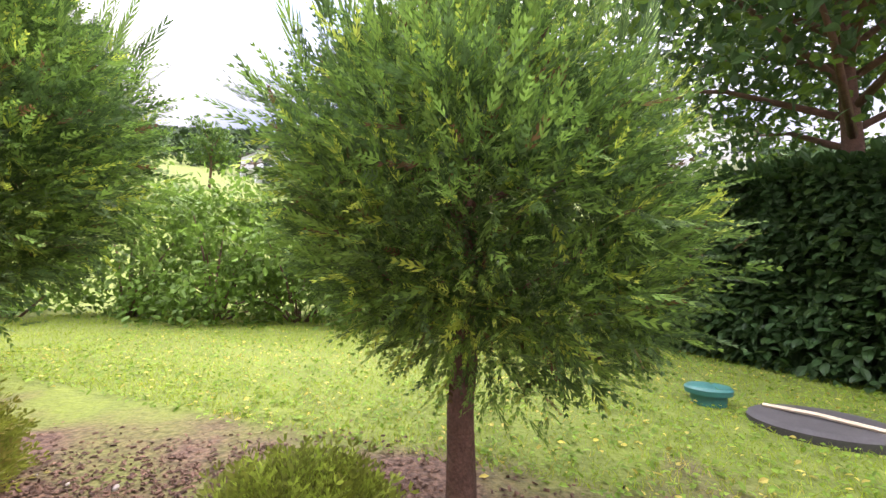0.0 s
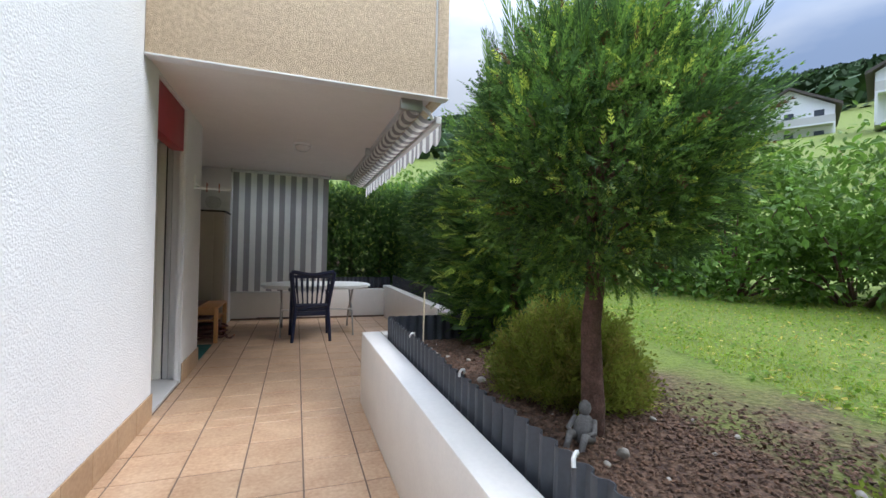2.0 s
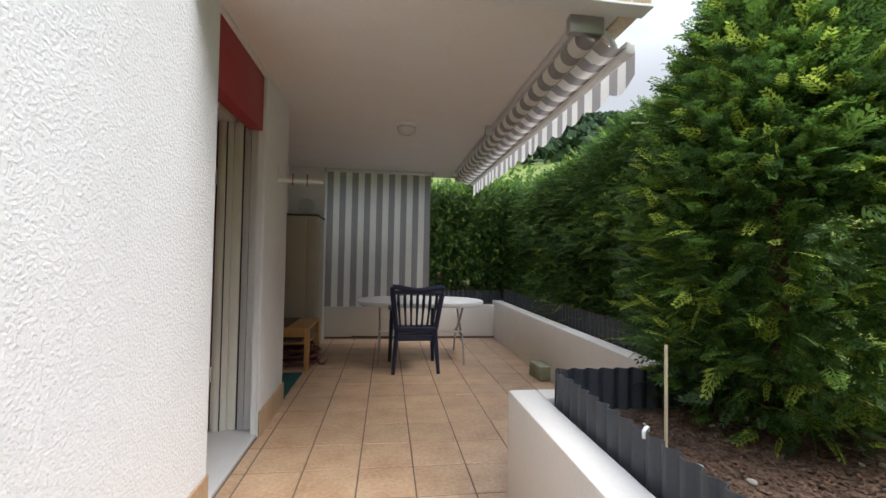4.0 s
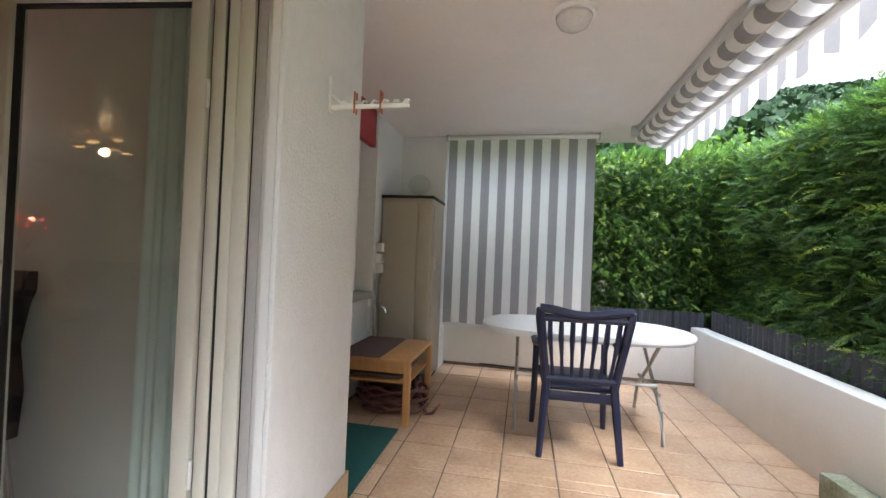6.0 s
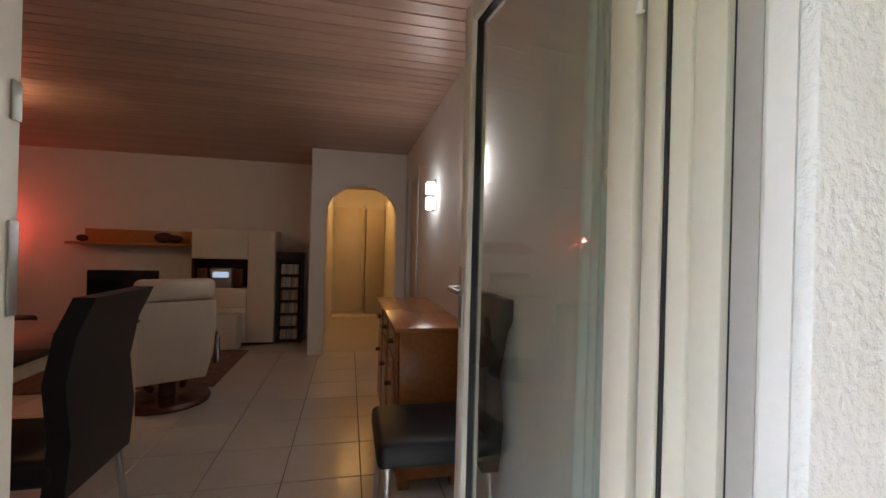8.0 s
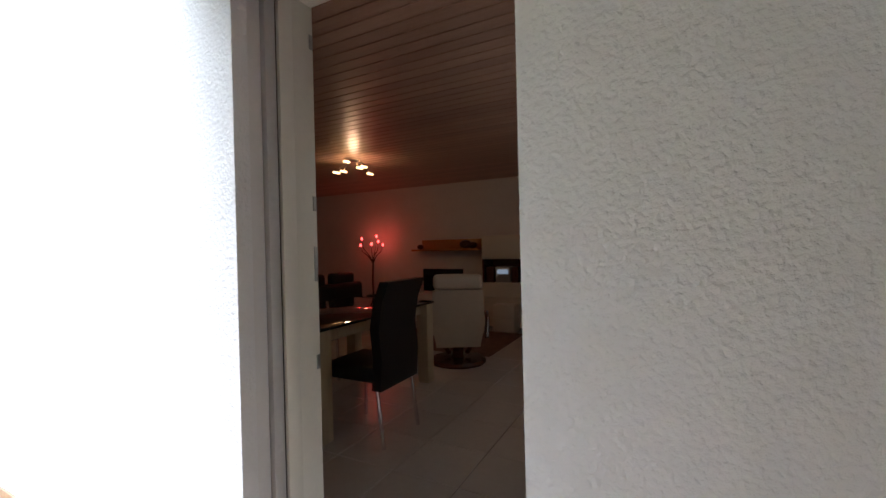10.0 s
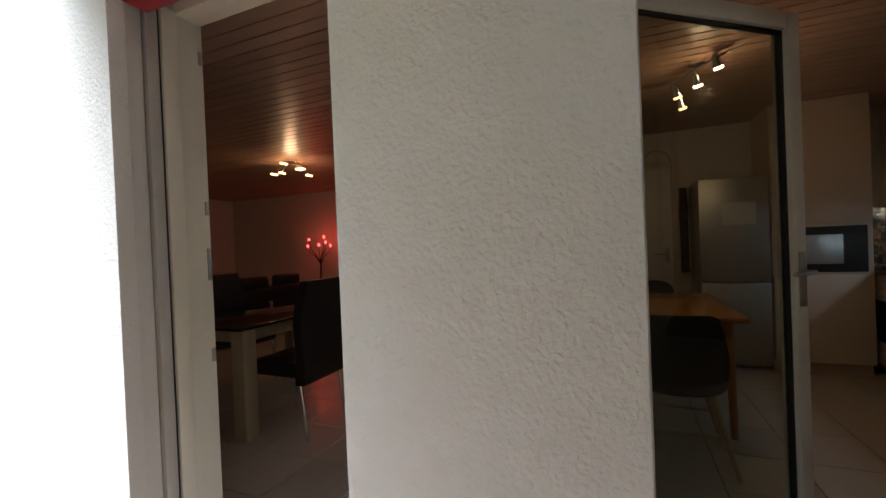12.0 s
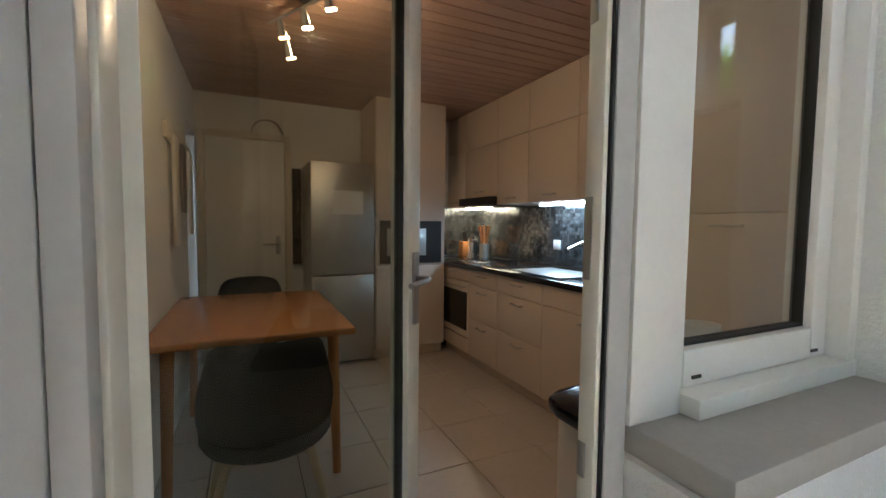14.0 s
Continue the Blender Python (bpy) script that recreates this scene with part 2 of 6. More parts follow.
wall("wall_pillar", "white rough-rendered pillar between the two doors",
     [((W - 0.02, 4.39, 0), (W, 5.016, CEIL))], M_RENDER, 0.004)
wall("wall_pillar_return", "smooth grey-white return of the pillar beside the kitchen door",
     [((W - 0.05, 4.39, 0), (W - 0.02, 5.016, CEIL)), ((REC - 0.14, 4.62, 0), (W - 0.05, 5.016, CEIL))], M_SMOOTH)
wall("wall_kitchen_outer", "white rendered wall of the recessed kitchen front",
     [((REC - 0.3, 5.87, 0), (REC - 0.03, 6.70, 0.78)), ((REC - 0.3, 6.70, 0), (REC, 7.7, CEIL)), ((REC - 0.3, 5.016, 2.16), (REC - 0.03, 6.70, CEIL))], M_RENDER)
setting("ceiling", "pale painted concrete ceiling over the terrace", box(B(), (REC - 0.3, 3.36, CEIL), (0.98, 7.75, CEIL + 0.2)), M_CEIL)
wall("wall_balcony_front", "sand-coloured washed concrete balcony parapet", [((W + 0.002, 3.27, 2.415), (0.975, 3.36, 3.7))], M_PEBBLE, 0.008)
wall("wall_balcony_side", "sand-coloured washed concrete balcony parapet side", [((0.99, 3.27, 2.415), (1.085, 7.75, 3.7))], M_PEBBLE, 0.008)
# low walls of the planters
wall("wall_low_walk", "cream painted low planter wall beside the walk", [((0.50, -3.0, -0.1), (0.65, 3.54, 0.55))], M_LOWWALL, 0.012)
wall("wall_low_return", "cream painted low planter wall end", [((0.65, 3.40, -0.1), (1.52, 3.54, 0.55))], M_LOWWALL, 0.01)
wall("wall_low_side", "cream painted low planter wall beside the table", [((1.52, 3.40, -0.1), (1.66, 7.84, 0.56))], M_LOWWALL, 0.01)
wall("wall_terrace_end", "pale painted wall behind the metal cabinet", [((REC, 7.45, 0), (-1.0, 7.70, CEIL))], M_SMOOTH)
wall("wall_low_back", "cream painted low wall under the striped blind", [((REC - 0.3, 7.70, -0.1), (1.52, 7.84, 0.50))], M_LOWWALL, 0.01)
setting("floor", "grey joints under the terrace tiles", box(B(), (REC - 0.3, -3.0, -0.08), (1.53, 7.71, -0.004)), M_GROUT)

# ---- setting: indoors ----
wall("wall_partition", "white painted wall between living room and kitchen", [((-4.72, 4.62, 0), (REC - 0.14, 4.78, 2.5)), ((-5.75, 4.62, 0), (-5.42, 4.78, 2.5)), ((-5.42, 4.62, 2.0), (-4.72, 4.78, 2.5))], M_IWALL)
wall("wall_living_far", "white painted far wall of the living room", [((-6.75, -2.6, 0), (-6.62, 3.66, 2.5))], M_IWALL)
wall("wall_living_side", "white painted side wall of the living room", [((-6.75, -2.7, 0), (W - 0.3, -2.6, 2.5))], M_IWALL)
setting("ceiling_living", "pale wooden plank ceiling of the living room", box(B(), (-9.5, -2.7, ICEIL + 0.012), (W - 0.3, 4.66, ICEIL + 0.1)), M_PLANK, "ceiling")
setting("ceiling_kitchen", "wooden plank ceiling of the kitchen", box(B(), (-5.4, 4.78, ICEIL + 0.012), (REC - 0.3, 7.55, ICEIL + 0.1)), M_PLANK, "ceiling")
setting("floor_living", "grey joints of the living room floor", box(B(), (-9.5, -2.7, -0.08), (W - 0.3, 4.66, -0.006)), M_IGROUT, "floor")
setting("floor_kitchen", "grey joints of the kitchen floor", box(B(), (-5.4, 4.66, -0.08), (REC - 0.3, 7.55, -0.006)), M_IGROUT, "floor")
wall("wall_kitchen_far", "white painted far wall of the kitchen", [((-5.4, 4.78, 0), (-5.28, 7.55, 2.5))], M_IWALL)
wall("wall_kitchen_side", "white painted side wall of the kitchen", [((-5.4, 7.55, 0), (REC - 0.3, 7.68, 2.5))], M_IWALL)


# ---- setting: ground ----
def rise(x, y):
    """Height of the land: raised garden, lawn, then the slope and the wooded hills."""
    if x < 0.575 or (3.47 < y < 7.77 and x < 1.59):
        return -0.15
    r = math.hypot(x - 1, y - 1)
    z = 0.50 + 0.035 * min(max(x - 1.2, 0), 8)
    u = max(0.0, r - 9)
    ang = math.atan2(y - 1, x - 1)
    z += u * 0.27 * min(1, u / 20) * (0.6 + 0.4 * math.cos(ang - 0.35))
    if r > 90:
        z += (r - 90) * 0.10 * (0.75 + 0.25 * math.sin(ang * 5 + 1) + 0.12 * math.sin(ang * 13))
    z += 0.012 * noise.noise((x * 1.3, y * 1.3, 0)) * min(1, r)
    return z


def lines(lo, hi, fine, must):
    out = set(must)
    v = 0.0
    step = fine
    a = b = 1.5
    while b < hi:
        out.add(round(b, 3))
        b += step
        if b > 7:
            step *= 1.22
    step = fine
    while a > lo:
        out.add(round(a, 3))
        a -= step
        if a < -5:
            step *= 1.22
    return sorted(out)


gx = lines(-900, 900, 0.22, (0.57, 0.58, 1.585, 1.595))
gy = lines(-900, 900, 0.22, (3.465, 3.475, 7.765, 7.775))
gv = [(x, y, rise(x, y)) for y in gy for x in gx]
nx = len(gx)
gf = [(j * nx + i, j * nx + i + 1, (j + 1) * nx + i + 1, (j + 1) * nx + i) for j in range(len(gy) - 1) for i in range(nx - 1)]
M_GROUND = mat("lawn", (0.075, 0.10, 0.014), 0.95, second=(0.16, 0.21, 0.025), scale=5, bump=0.02, bscale=30)


def soil_patches(m):
    """Bare brown soil in the planter strip, worn spots further out, grass elsewhere."""
    n, l = m.node_tree.nodes, m.node_tree.links
    geo = n.new("ShaderNodeNewGeometry")
    sep = n.new("ShaderNodeSeparateXYZ")
    l.new(geo.outputs["Position"], sep.inputs[0])
    ns = n.new("ShaderNodeTexNoise")
    ns.inputs["Scale"].default_value, ns.inputs["Detail"].default_value = 1.7, 6
    l.new(geo.outputs["Position"], ns.inputs["Vector"])
    ad = n.new("ShaderNodeMath")
    ad.operation = "MULTIPLY_ADD"
    l.new(ns.outputs[0], ad.inputs[0])
    ad.inputs[1].default_value = -2.4
    l.new(sep.outputs[0], ad.inputs[2])
    rp = n.new("ShaderNodeMapRange")
    rp.inputs["From Min"].default_value, rp.inputs["From Max"].default_value = 0.45, 1.1
    l.new(ad.outputs[0], rp.inputs[0])
    fine = n.new("ShaderNodeTexNoise")
    fine.inputs["Scale"].default_value = 45
    l.new(geo.outputs["Position"], fine.inputs["Vector"])
    sr = n.new("ShaderNodeValToRGB")
    sr.color_ramp.elements[0].color, sr.color_ramp.elements[1].color = (0.05, 0.026, 0.017, 1), (0.16, 0.095, 0.06, 1)
    sr.color_ramp.elements[0].position, sr.color_ramp.elements[1].position = 0.35, 0.68
    l.new(fine.outputs[0], sr.inputs[0])
    mx = n.new("ShaderNodeMix")
    mx.data_type = "RGBA"
    l.new(rp.outputs[0], mx.inputs[0])
    l.new(sr.outputs[0], mx.inputs[6])
    l.new(n[m["ramp"]].outputs[0], mx.inputs[7])
    l.new(mx.outputs[2], n["Principled BSDF"].inputs["Base Color"])


soil_patches(M_GROUND)
gme = bpy.data.meshes.new("ground")
gme.from_pydata(gv, [], gf)
gme.materials.append(M_GROUND)
gme.shade_smooth()
tagged(new("ground", gme), "grassy garden ground with bare brown soil patches", "ground", kind="structure")


wall("wall_arch_return", "white painted wall beside the arch", [((-6.75, 3.53, 0), (-5.75, 3.66, 2.5))], M_IWALL)


def arch_wall():
    """Wall with a round-headed opening."""
    bm = B()
    y0, y1, ys, ye, spring, top = 3.53, 4.62, 3.70, 4.51, 1.62, 0.35
    n = 16
    arc = [(ys + (ye - ys) * (0.5 - 0.5 * math.cos(math.pi * k / n)), spring + top * math.sin(math.pi * k / n)) for k in range(n + 1)]
    for x in (-5.6, -5.75):
        v = lambda y, z: bm.verts.new((x, y, z))  # noqa: E731
        bm.faces.new([v(y0, 0), v(ys, 0), v(ys, spring), v(ys, 2.5), v(y0, 2.5)])
        bm.faces.new([v(ye, 0), v(y1, 0), v(y1, 2.5), v(ye, 2.5), v(ye, spring)])
        for (ya, za), (yb, zb) in zip(arc, arc[1:]):
            bm.faces.new([v(ya, za), v(yb, zb), v(yb, 2.5), v(ya, 2.5)])
    path = [(ys, 0)] + arc + [(ye, 0)]
    for (ya, za), (yb, zb) in zip(path, path[1:]):
        bm.faces.new([bm.verts.new(p) for p in ((-5.6, ya, za), (-5.6, yb, zb), (-5.75, yb, zb), (-5.75, ya, za))])
    bm.faces.new([bm.verts.new(p) for p in ((-5.6, y0, 0), (-5.6, y0, 2.5), (-5.75, y0, 2.5), (-5.75, y0, 0))])
    return setting("wall_arch", "white painted wall with a round arch to the hall", bm, M_IWALL, "wall", smooth=None)


arch_wall()
wall("wall_hall_left", "white painted hall wall", [((-9.0, 3.53, 0), (-6.75, 3.66, 2.5))], M_IWALL)
wall("wall_hall_right", "white painted hall wall", [((-9.0, 4.62, 0), (-5.75, 4.78, 2.5))], M_IWALL)
wall("wall_hall_end", "white painted end wall of the hall", [((-9.1, 3.53, 0), (-8.9, 4.78, 2.5))], M_IWALL)

# ---- frames, doors and windows ----


def framed_pane(parent, lo, hi, t, axis, material, seal=True, glass=None):
    """A rectangular sash with rails, stiles, rubber seal and a pane, in the plane of the given axis (0: faces x, 1: faces y)."""
    o = 1 - axis
    d0, d1 = lo[axis], hi[axis]

    def bar(name, a0, a1, z0, z1, m=material, inset=0.0, bev=0.006):
        l3, h3 = [0, 0, z0], [0, 0, z1]
        l3[o], h3[o] = a0, a1
        l3[axis], h3[axis] = d0 + inset, d1 - inset
        return part(name, box(B(), l3, h3, bev), m, parent)

    bar("stile", lo[o], lo[o] + t, lo[2], hi[2])
    bar("stile", hi[o] - t, hi[o], lo[2], hi[2])
    bar("rail", lo[o] + t, hi[o] - t, lo[2], lo[2] + t * 1.15)
    bar("rail", lo[o] + t, hi[o] - t, hi[2] - t, hi[2])
    if seal:
        k = 0.008
        ins = (d1 - d0) * 0.3
        bar("seal", lo[o] + t, lo[o] + t + k, lo[2] + t * 1.15, hi[2] - t, M_RUBBER, ins, 0)
        bar("seal", hi[o] - t - k, hi[o] - t, lo[2] + t * 1.15, hi[2] - t, M_RUBBER, ins, 0)
        bar("seal", lo[o] + t + k, hi[o] - t - k, hi[2] - t - k, hi[2] - t, M_RUBBER, ins, 0)
        bar("seal", lo[o] + t + k, hi[o] - t - k, lo[2] + t * 1.15, lo[2] + t * 1.15 + k, M_RUBBER, ins, 0)
    mid = (d0 + d1) / 2
    p = bar("pane", lo[o] + t, hi[o] - t, lo[2] + t * 1.15, hi[2] - t, glass or M_GLASS, (d1 - d0) / 2 - 0.003, 0)
    p.visible_shadow = False
    return p


def door_handle(parent, place, axis, side, name="handle"):
    """A steel lever on a plate."""
    bm = B()
    x, y, z = place
    if axis == 1:
        box(bm, (x - 0.018, y, z - 0.11), (x + 0.018, y + 0.008 * side, z + 0.11), 0.004)
        tube(bm, [(x, y, z + 0.03), (x, y + 0.05 * side, z + 0.03), (x + 0.02, y + 0.055 * side, z + 0.03), (x + 0.12, y + 0.055 * side, z + 0.025)], 0.009)
    else:
        box(bm, (x, y - 0.018, z - 0.11), (x + 0.008 * side, y + 0.018, z + 0.11), 0.004)
        tube(bm, [(x, y, z + 0.03), (x + 0.05 * side, y, z + 0.03), (x + 0.055 * side, y - 0.02, z + 0.03), (x + 0.055 * side, y - 0.12, z + 0.025)], 0.009)
    return part(name, bm, M_STEEL, parent, "steel lever handle")


# living room door: fixed frame, rails for the blind, and the leaf standing open into the room
d1 = tagged(new("door_1"), "cream-framed glazed terrace door standing open into the room", "door", kind="structure")
part("frame", box(B(), (-1.28, 3.521, 0.0), (-1.17, 3.552, 2.18), 0.006), M_FRAME, d1)
part("frame", box(B(), (-1.272, 4.462, 0.0), (-1.17, 4.519, 2.18), 0.006), M_FRAME, d1)
part("frame", box(B(), (-1.272, 3.552, 2.10), (-1.17, 4.462, 2.18), 0.006), M_FRAME, d1)
part("frame_seal", box(B(), (-1.2785, 4.47, 0.02), (-1.2725, 4.51, 2.1)), M_RUBBER, d1, "black rubber seal")
part("frame_bead", box(B(), (-1.255, 4.451, 0.02), (-1.215, 4.461, 2.1), 0.003), M_FRAME, d1)
part("frame_groove", box(B(), (-1.213, 4.456, 0.02), (-1.207, 4.461, 2.1)), M_RUBBER, d1, "black rubber groove")
part("threshold", box(B(), (-1.27, 3.522, -0.002), (-0.95, 4.518, 0.02), 0.004), M_GREYF, d1)
for y in (3.523, 4.467):
    part("blind_rail", box(B(), (-1.10, y, 0.02), (-1.06, y + 0.05, 2.1), 0.004), M_GREYF, d1, "grey metal guide rail")
    part("blind_rail_seal", box(B(), (-1.112, y + 0.012, 0.02), (-1.101, y + 0.038, 2.1)), M_RUBBER, d1)
    part("rail_back", box(B(), (-1.168, y, 0.02), (-1.113, y + 0.05, 2.1), 0.003), M_FRAME, d1)
part("reveal_trim", box(B(), (-1.055, 3.521, 0.02), (-0.991, 3.56, 2.4), 0.004), M_SMOOTH, d1)
part("reveal_trim", box(B(), (-1.055, 4.46, 0.02), (-0.991, 4.519, 2.4), 0.004), M_SMOOTH, d1)
for z, h in ((0.87, 0.05), (1.21, 0.12), (1.42, 0.05), (1.98, 0.05)):
    part("strike_plate", box(B(), (-1.274, 3.553, z - h / 2), (-1.258, 3.556, z + h / 2), 0.001), M_STEEL, d1, "steel strike plate")
leaf = new("door_leaf")
leaf.parent = d1
leaf.matrix_world = pose(-1.283, 4.452, 0, 0, 0, 6.1)
framed_pane(leaf, (-0.838, 0.0, 0.022), (0.0, 0.062, 2.128), 0.068, 1, M_FRAME)
door_handle(leaf, (-0.805, 0.0, 1.08), 1, -1)
part("edge_strip", box(B(), (-0.8425, 0.02, 0.1), (-0.8385, 0.045, 2.05)), M_FRAMEW, leaf, "white edge strip")
for z in (0.4, 1.72):
    part("hinge", rod(B(), (0.012, -0.004, z - 0.05), (0.012, -0.004, z + 0.05), 0.008), M_FRAMEW, leaf)
part("blind_box", box(B(), (-1.05, 3.605, 2.03), (-0.962, 4.385, 2.398), 0.005), M_RED, d1, "red painted blind cover")

# kitchen door and window in one frame, the door leaf ajar inwards
d2 = tagged(new("door_2"), "cream-framed glazed kitchen door ajar into the room", "door", kind="structure")
part("frame", box(B(), (-1.74, 5.017, 0.0), (-1.66, 5.05, 2.16), 0.006), M_FRAME, d2)
part("frame", box(B(), (-1.725, 5.785, 0.0), (-1.68, 5.80, 2.16), 0.006), M_FRAME, d2)
part("frame", box(B(), (-1.725, 5.05, 2.07), (-1.66, 5.785, 2.16), 0.006), M_FRAME, d2)
part("threshold", box(B(), (-1.8, 5.016, -0.002), (REC, 5.9, 0.02), 0.004), M_GREYF, d2)
part("blind_rail", box(B(), (-1.63, 5.018, 0.02), (-1.59, 5.05, 2.1), 0.004), M_GREYF, d2, "grey metal guide rail")
part("blind_rail", box(B(), (-1.70, 5.806, 0.02), (-1.672, 5.862, 2.15), 0.004), M_GREYF, d2, "grey metal guide rail")
part("blind_rail_seal", box(B(), (-1.70, 5.8005, 0.02), (-1.675, 5.8055, 2.15)), M_RUBBER, d2)
for z, h in ((0.78, 0.07), (1.22, 0.16), (1.66, 0.07), (2.0, 0.05)):
    part("strike_plate", box(B(), (-1.72, 5.782, z - h / 2), (-1.70, 5.785, z + h / 2), 0.001), M_STEEL, d2, "steel strike plate")
lk = new("door_leaf")
lk.parent = d2
lk.matrix_world = pose(-1.765, 4.99, 0, 0, 0, 40)
lm = part("leaf_foot", box(B(), (-0.03, 0.0, 0.015), (0.03, 0.84, 0.02)), M_FRAME, lk)
framed_pane(lk, (-0.033, 0.0, 0.02), (0.033, 0.86, 2.12), 0.07, 0, M_FRAME, glass=M_GLASS2)
door_handle(lk, (0.033, 0.825, 1.05), 0, 1)
part("edge_strip", box(B(), (-0.02, 0.8605, 0.1), (0.02, 0.864, 2.05)), M_FRAMEW, lk, "white edge strip")
w1 = tagged(new("window_1"), "white kitchen window above a grey stone sill", "window", kind="structure")
part("post", box(B(), (-1.77, 5.875, 0.84), (-1.675, 6.03, 2.16), 0.006), M_FRAMEW, w1, "white frame post")
part("window_sill", box(B(), (-1.73, 5.885, 0.78), (-1.478, 6.72, 0.84), 0.006), M_SILL, w1, "grey stone sill")
part("sill_rail", box(B(), (-1.77, 6.031, 0.84), (-1.635, 6.70, 0.885), 0.004), M_FRAMEW, w1)
framed_pane(w1, (-1.765, 5.98, 0.886), (-1.69, 6.66, 2.15), 0.075, 0, M_FRAMEW)
part("window_frame", box(B(), (-1.74, 6.66, 0.876), (-1.64, 6.70, 2.16), 0.004), M_FRAMEW, w1)
part("blind_rail", box(B(), (-1.66, 6.685, 0.886), (-1.641, 6.699, 2.1), 0.002), M_RUBBER, w1)
for y in (6.08, 6.58):
    part("drain_cap", box(B(), (-1.689, y, 0.905), (-1.685, y + 0.03, 0.912)), M_RUBBER, w1)
part("blind_box", box(B(), (REC - 0.028, 5.03, 2.09), (REC + 0.02, 6.60, 2.41), 0.005), M_RED, d2, "red painted blind cover")
w2 = tagged(new("window_2"), "white two-leaf window under a red blind box", "window", kind="structure")
framed_pane(w2, (-1.12, 0.56, 0.83), (-1.06, 1.125, 1.98), 0.06, 0, M_FRAMEW)
framed_pane(w2, (-1.12, 1.125, 0.83), (-1.06, 1.69, 1.98), 0.06, 0, M_FRAMEW)
part("blind_box", box(B(), (-1.05, 0.565, 1.92), (-0.945, 1.685, 2.24), 0.004), M_RED, w2, "red painted blind cover")
part("window_sill", box(B(), (-1.12, 0.50, 0.761), (-0.895, 1.60, 0.815), 0.005), M_SILL, w2, "grey stone sill")
part("jamb", box(B(), (-1.06, 1.65, 0.815), (-0.945, 1.689, 1.92), 0.003), M_GREYF, w2)
part("jamb", box(B(), (-1.06, 0.561, 0.815), (-0.945, 0.60, 1.92), 0.003), M_GREYF, w2)
part("room_blind", box(B(), (-1.22, 0.56, 0.82), (-1.2, 1.69, 2.1)), M_GREYF, w2)

# skirtings
sk = B()
for lo, hi in (((W, -3.0, 0), (W + 0.004, 3.585, 0.168)), ((W, 4.392, 0), (W + 0.004, 5.016, 0.168)), ((REC, 6.9, 0), (REC + 0.012, 7.45, 0.09)),
               ((-0.99, 7.688, 0), (1.52, 7.7, 0.03)), ((-1.60, 5.0165, 0), (W + 0.004, 5.0195, 0.168))):
    box(sk, lo, hi)
skirting = setting("baseboard", "terracotta tile skirting along the walls", sk, M_GROUT)
for x0, x1, y0, y1 in ((W + 0.004, W + 0.013, -3.0, 3.585), (W + 0.004, W + 0.013, 4.392, 5.0195), (-1.60, W + 0.013, 5.02, 5.028)):
    k = 1 if y1 - y0 > 0.1 else 0
    n = round(((y1 - y0) if k else (x1 - x0)) / 0.303 + 0.3)
    for i in range(n):
        lo, hi = [x0, y0, 0.002], [x1, y1, 0.174]
        w = (hi[k] - lo[k]) / n
        lo[k], hi[k] = lo[k] + w * i + 0.0015, lo[k] + w * (i + 1) - 0.0015
        part("tile", box(B(), lo, hi, 0.0015, 1), M_SKIRT, skirting)
flash = B()
box(flash, (W + 0.002, 3.262, 2.402), (1.09, 3.36, 2.414), 0.002)
setting("trim", "pale drip edge under the balcony parapet", flash, M_SMOOTH)
setting("trim_joint", "dark vertical joint of the balcony parapet", box(B(), (0.976, 3.272, 2.415), (0.989, 3.355, 3.7)), M_GREYF, "trim")

# ---- terrace things ----
M_BLUE = mat("navy_plastic", (0.009, 0.014, 0.045), 0.4, vary=0.12, scale=12)
M_WPLAST = mat("white_plastic", (0.74, 0.74, 0.72), 0.35, vary=0.04, bump=0.0003, bscale=200)
M_GREYCL = mat("grey_stripe_cloth", (0.40, 0.37, 0.36), 0.9, vary=0.06, bump=0.0008, bscale=300)
M_WHITECL = mat("white_stripe_cloth", (0.93, 0.90, 0.85), 0.9, vary=0.04, bump=0.0008, bscale=300)
M_LAMPW = mat("lamp_white", (0.78, 0.77, 0.74), 0.4)
M_PINE = wood("pine_wood", (0.42, 0.19, 0.06), (0.60, 0.32, 0.12), axis=2, rough=0.45)
M_OAK = wood("honey_wood", (0.38, 0.15, 0.045), (0.55, 0.26, 0.085), axis=0, rough=0.25)
M_CAB = mat("beige_sheet_metal", (0.42, 0.37, 0.30), 0.5, vary=0.05)
M_FENCE = mat("anthracite_plastic", (0.045, 0.05, 0.06), 0.5, vary=0.2, scale=8)


def thin_cloth(m, share=0.5):
    """Cloth that lets daylight through."""
    n, l = m.node_tree.nodes, m.node_tree.links
    p = n["Principled BSDF"]
    tr = n.new("ShaderNodeBsdfTranslucent")
    l.new(n[m["ramp"]].outputs[0], tr.inputs[0])
    mx = n.new("ShaderNodeMixShader")
    mx.inputs[0].default_value = share
    l.new(p.outputs[0], mx.inputs[1])
    l.new(tr.outputs[0], mx.inputs[2])
    l.new(mx.outputs[0], n["Material Output"].inputs[0])


thin_cloth(M_GREYCL, 0.6)
thin_cloth(M_WHITECL, 0.6)


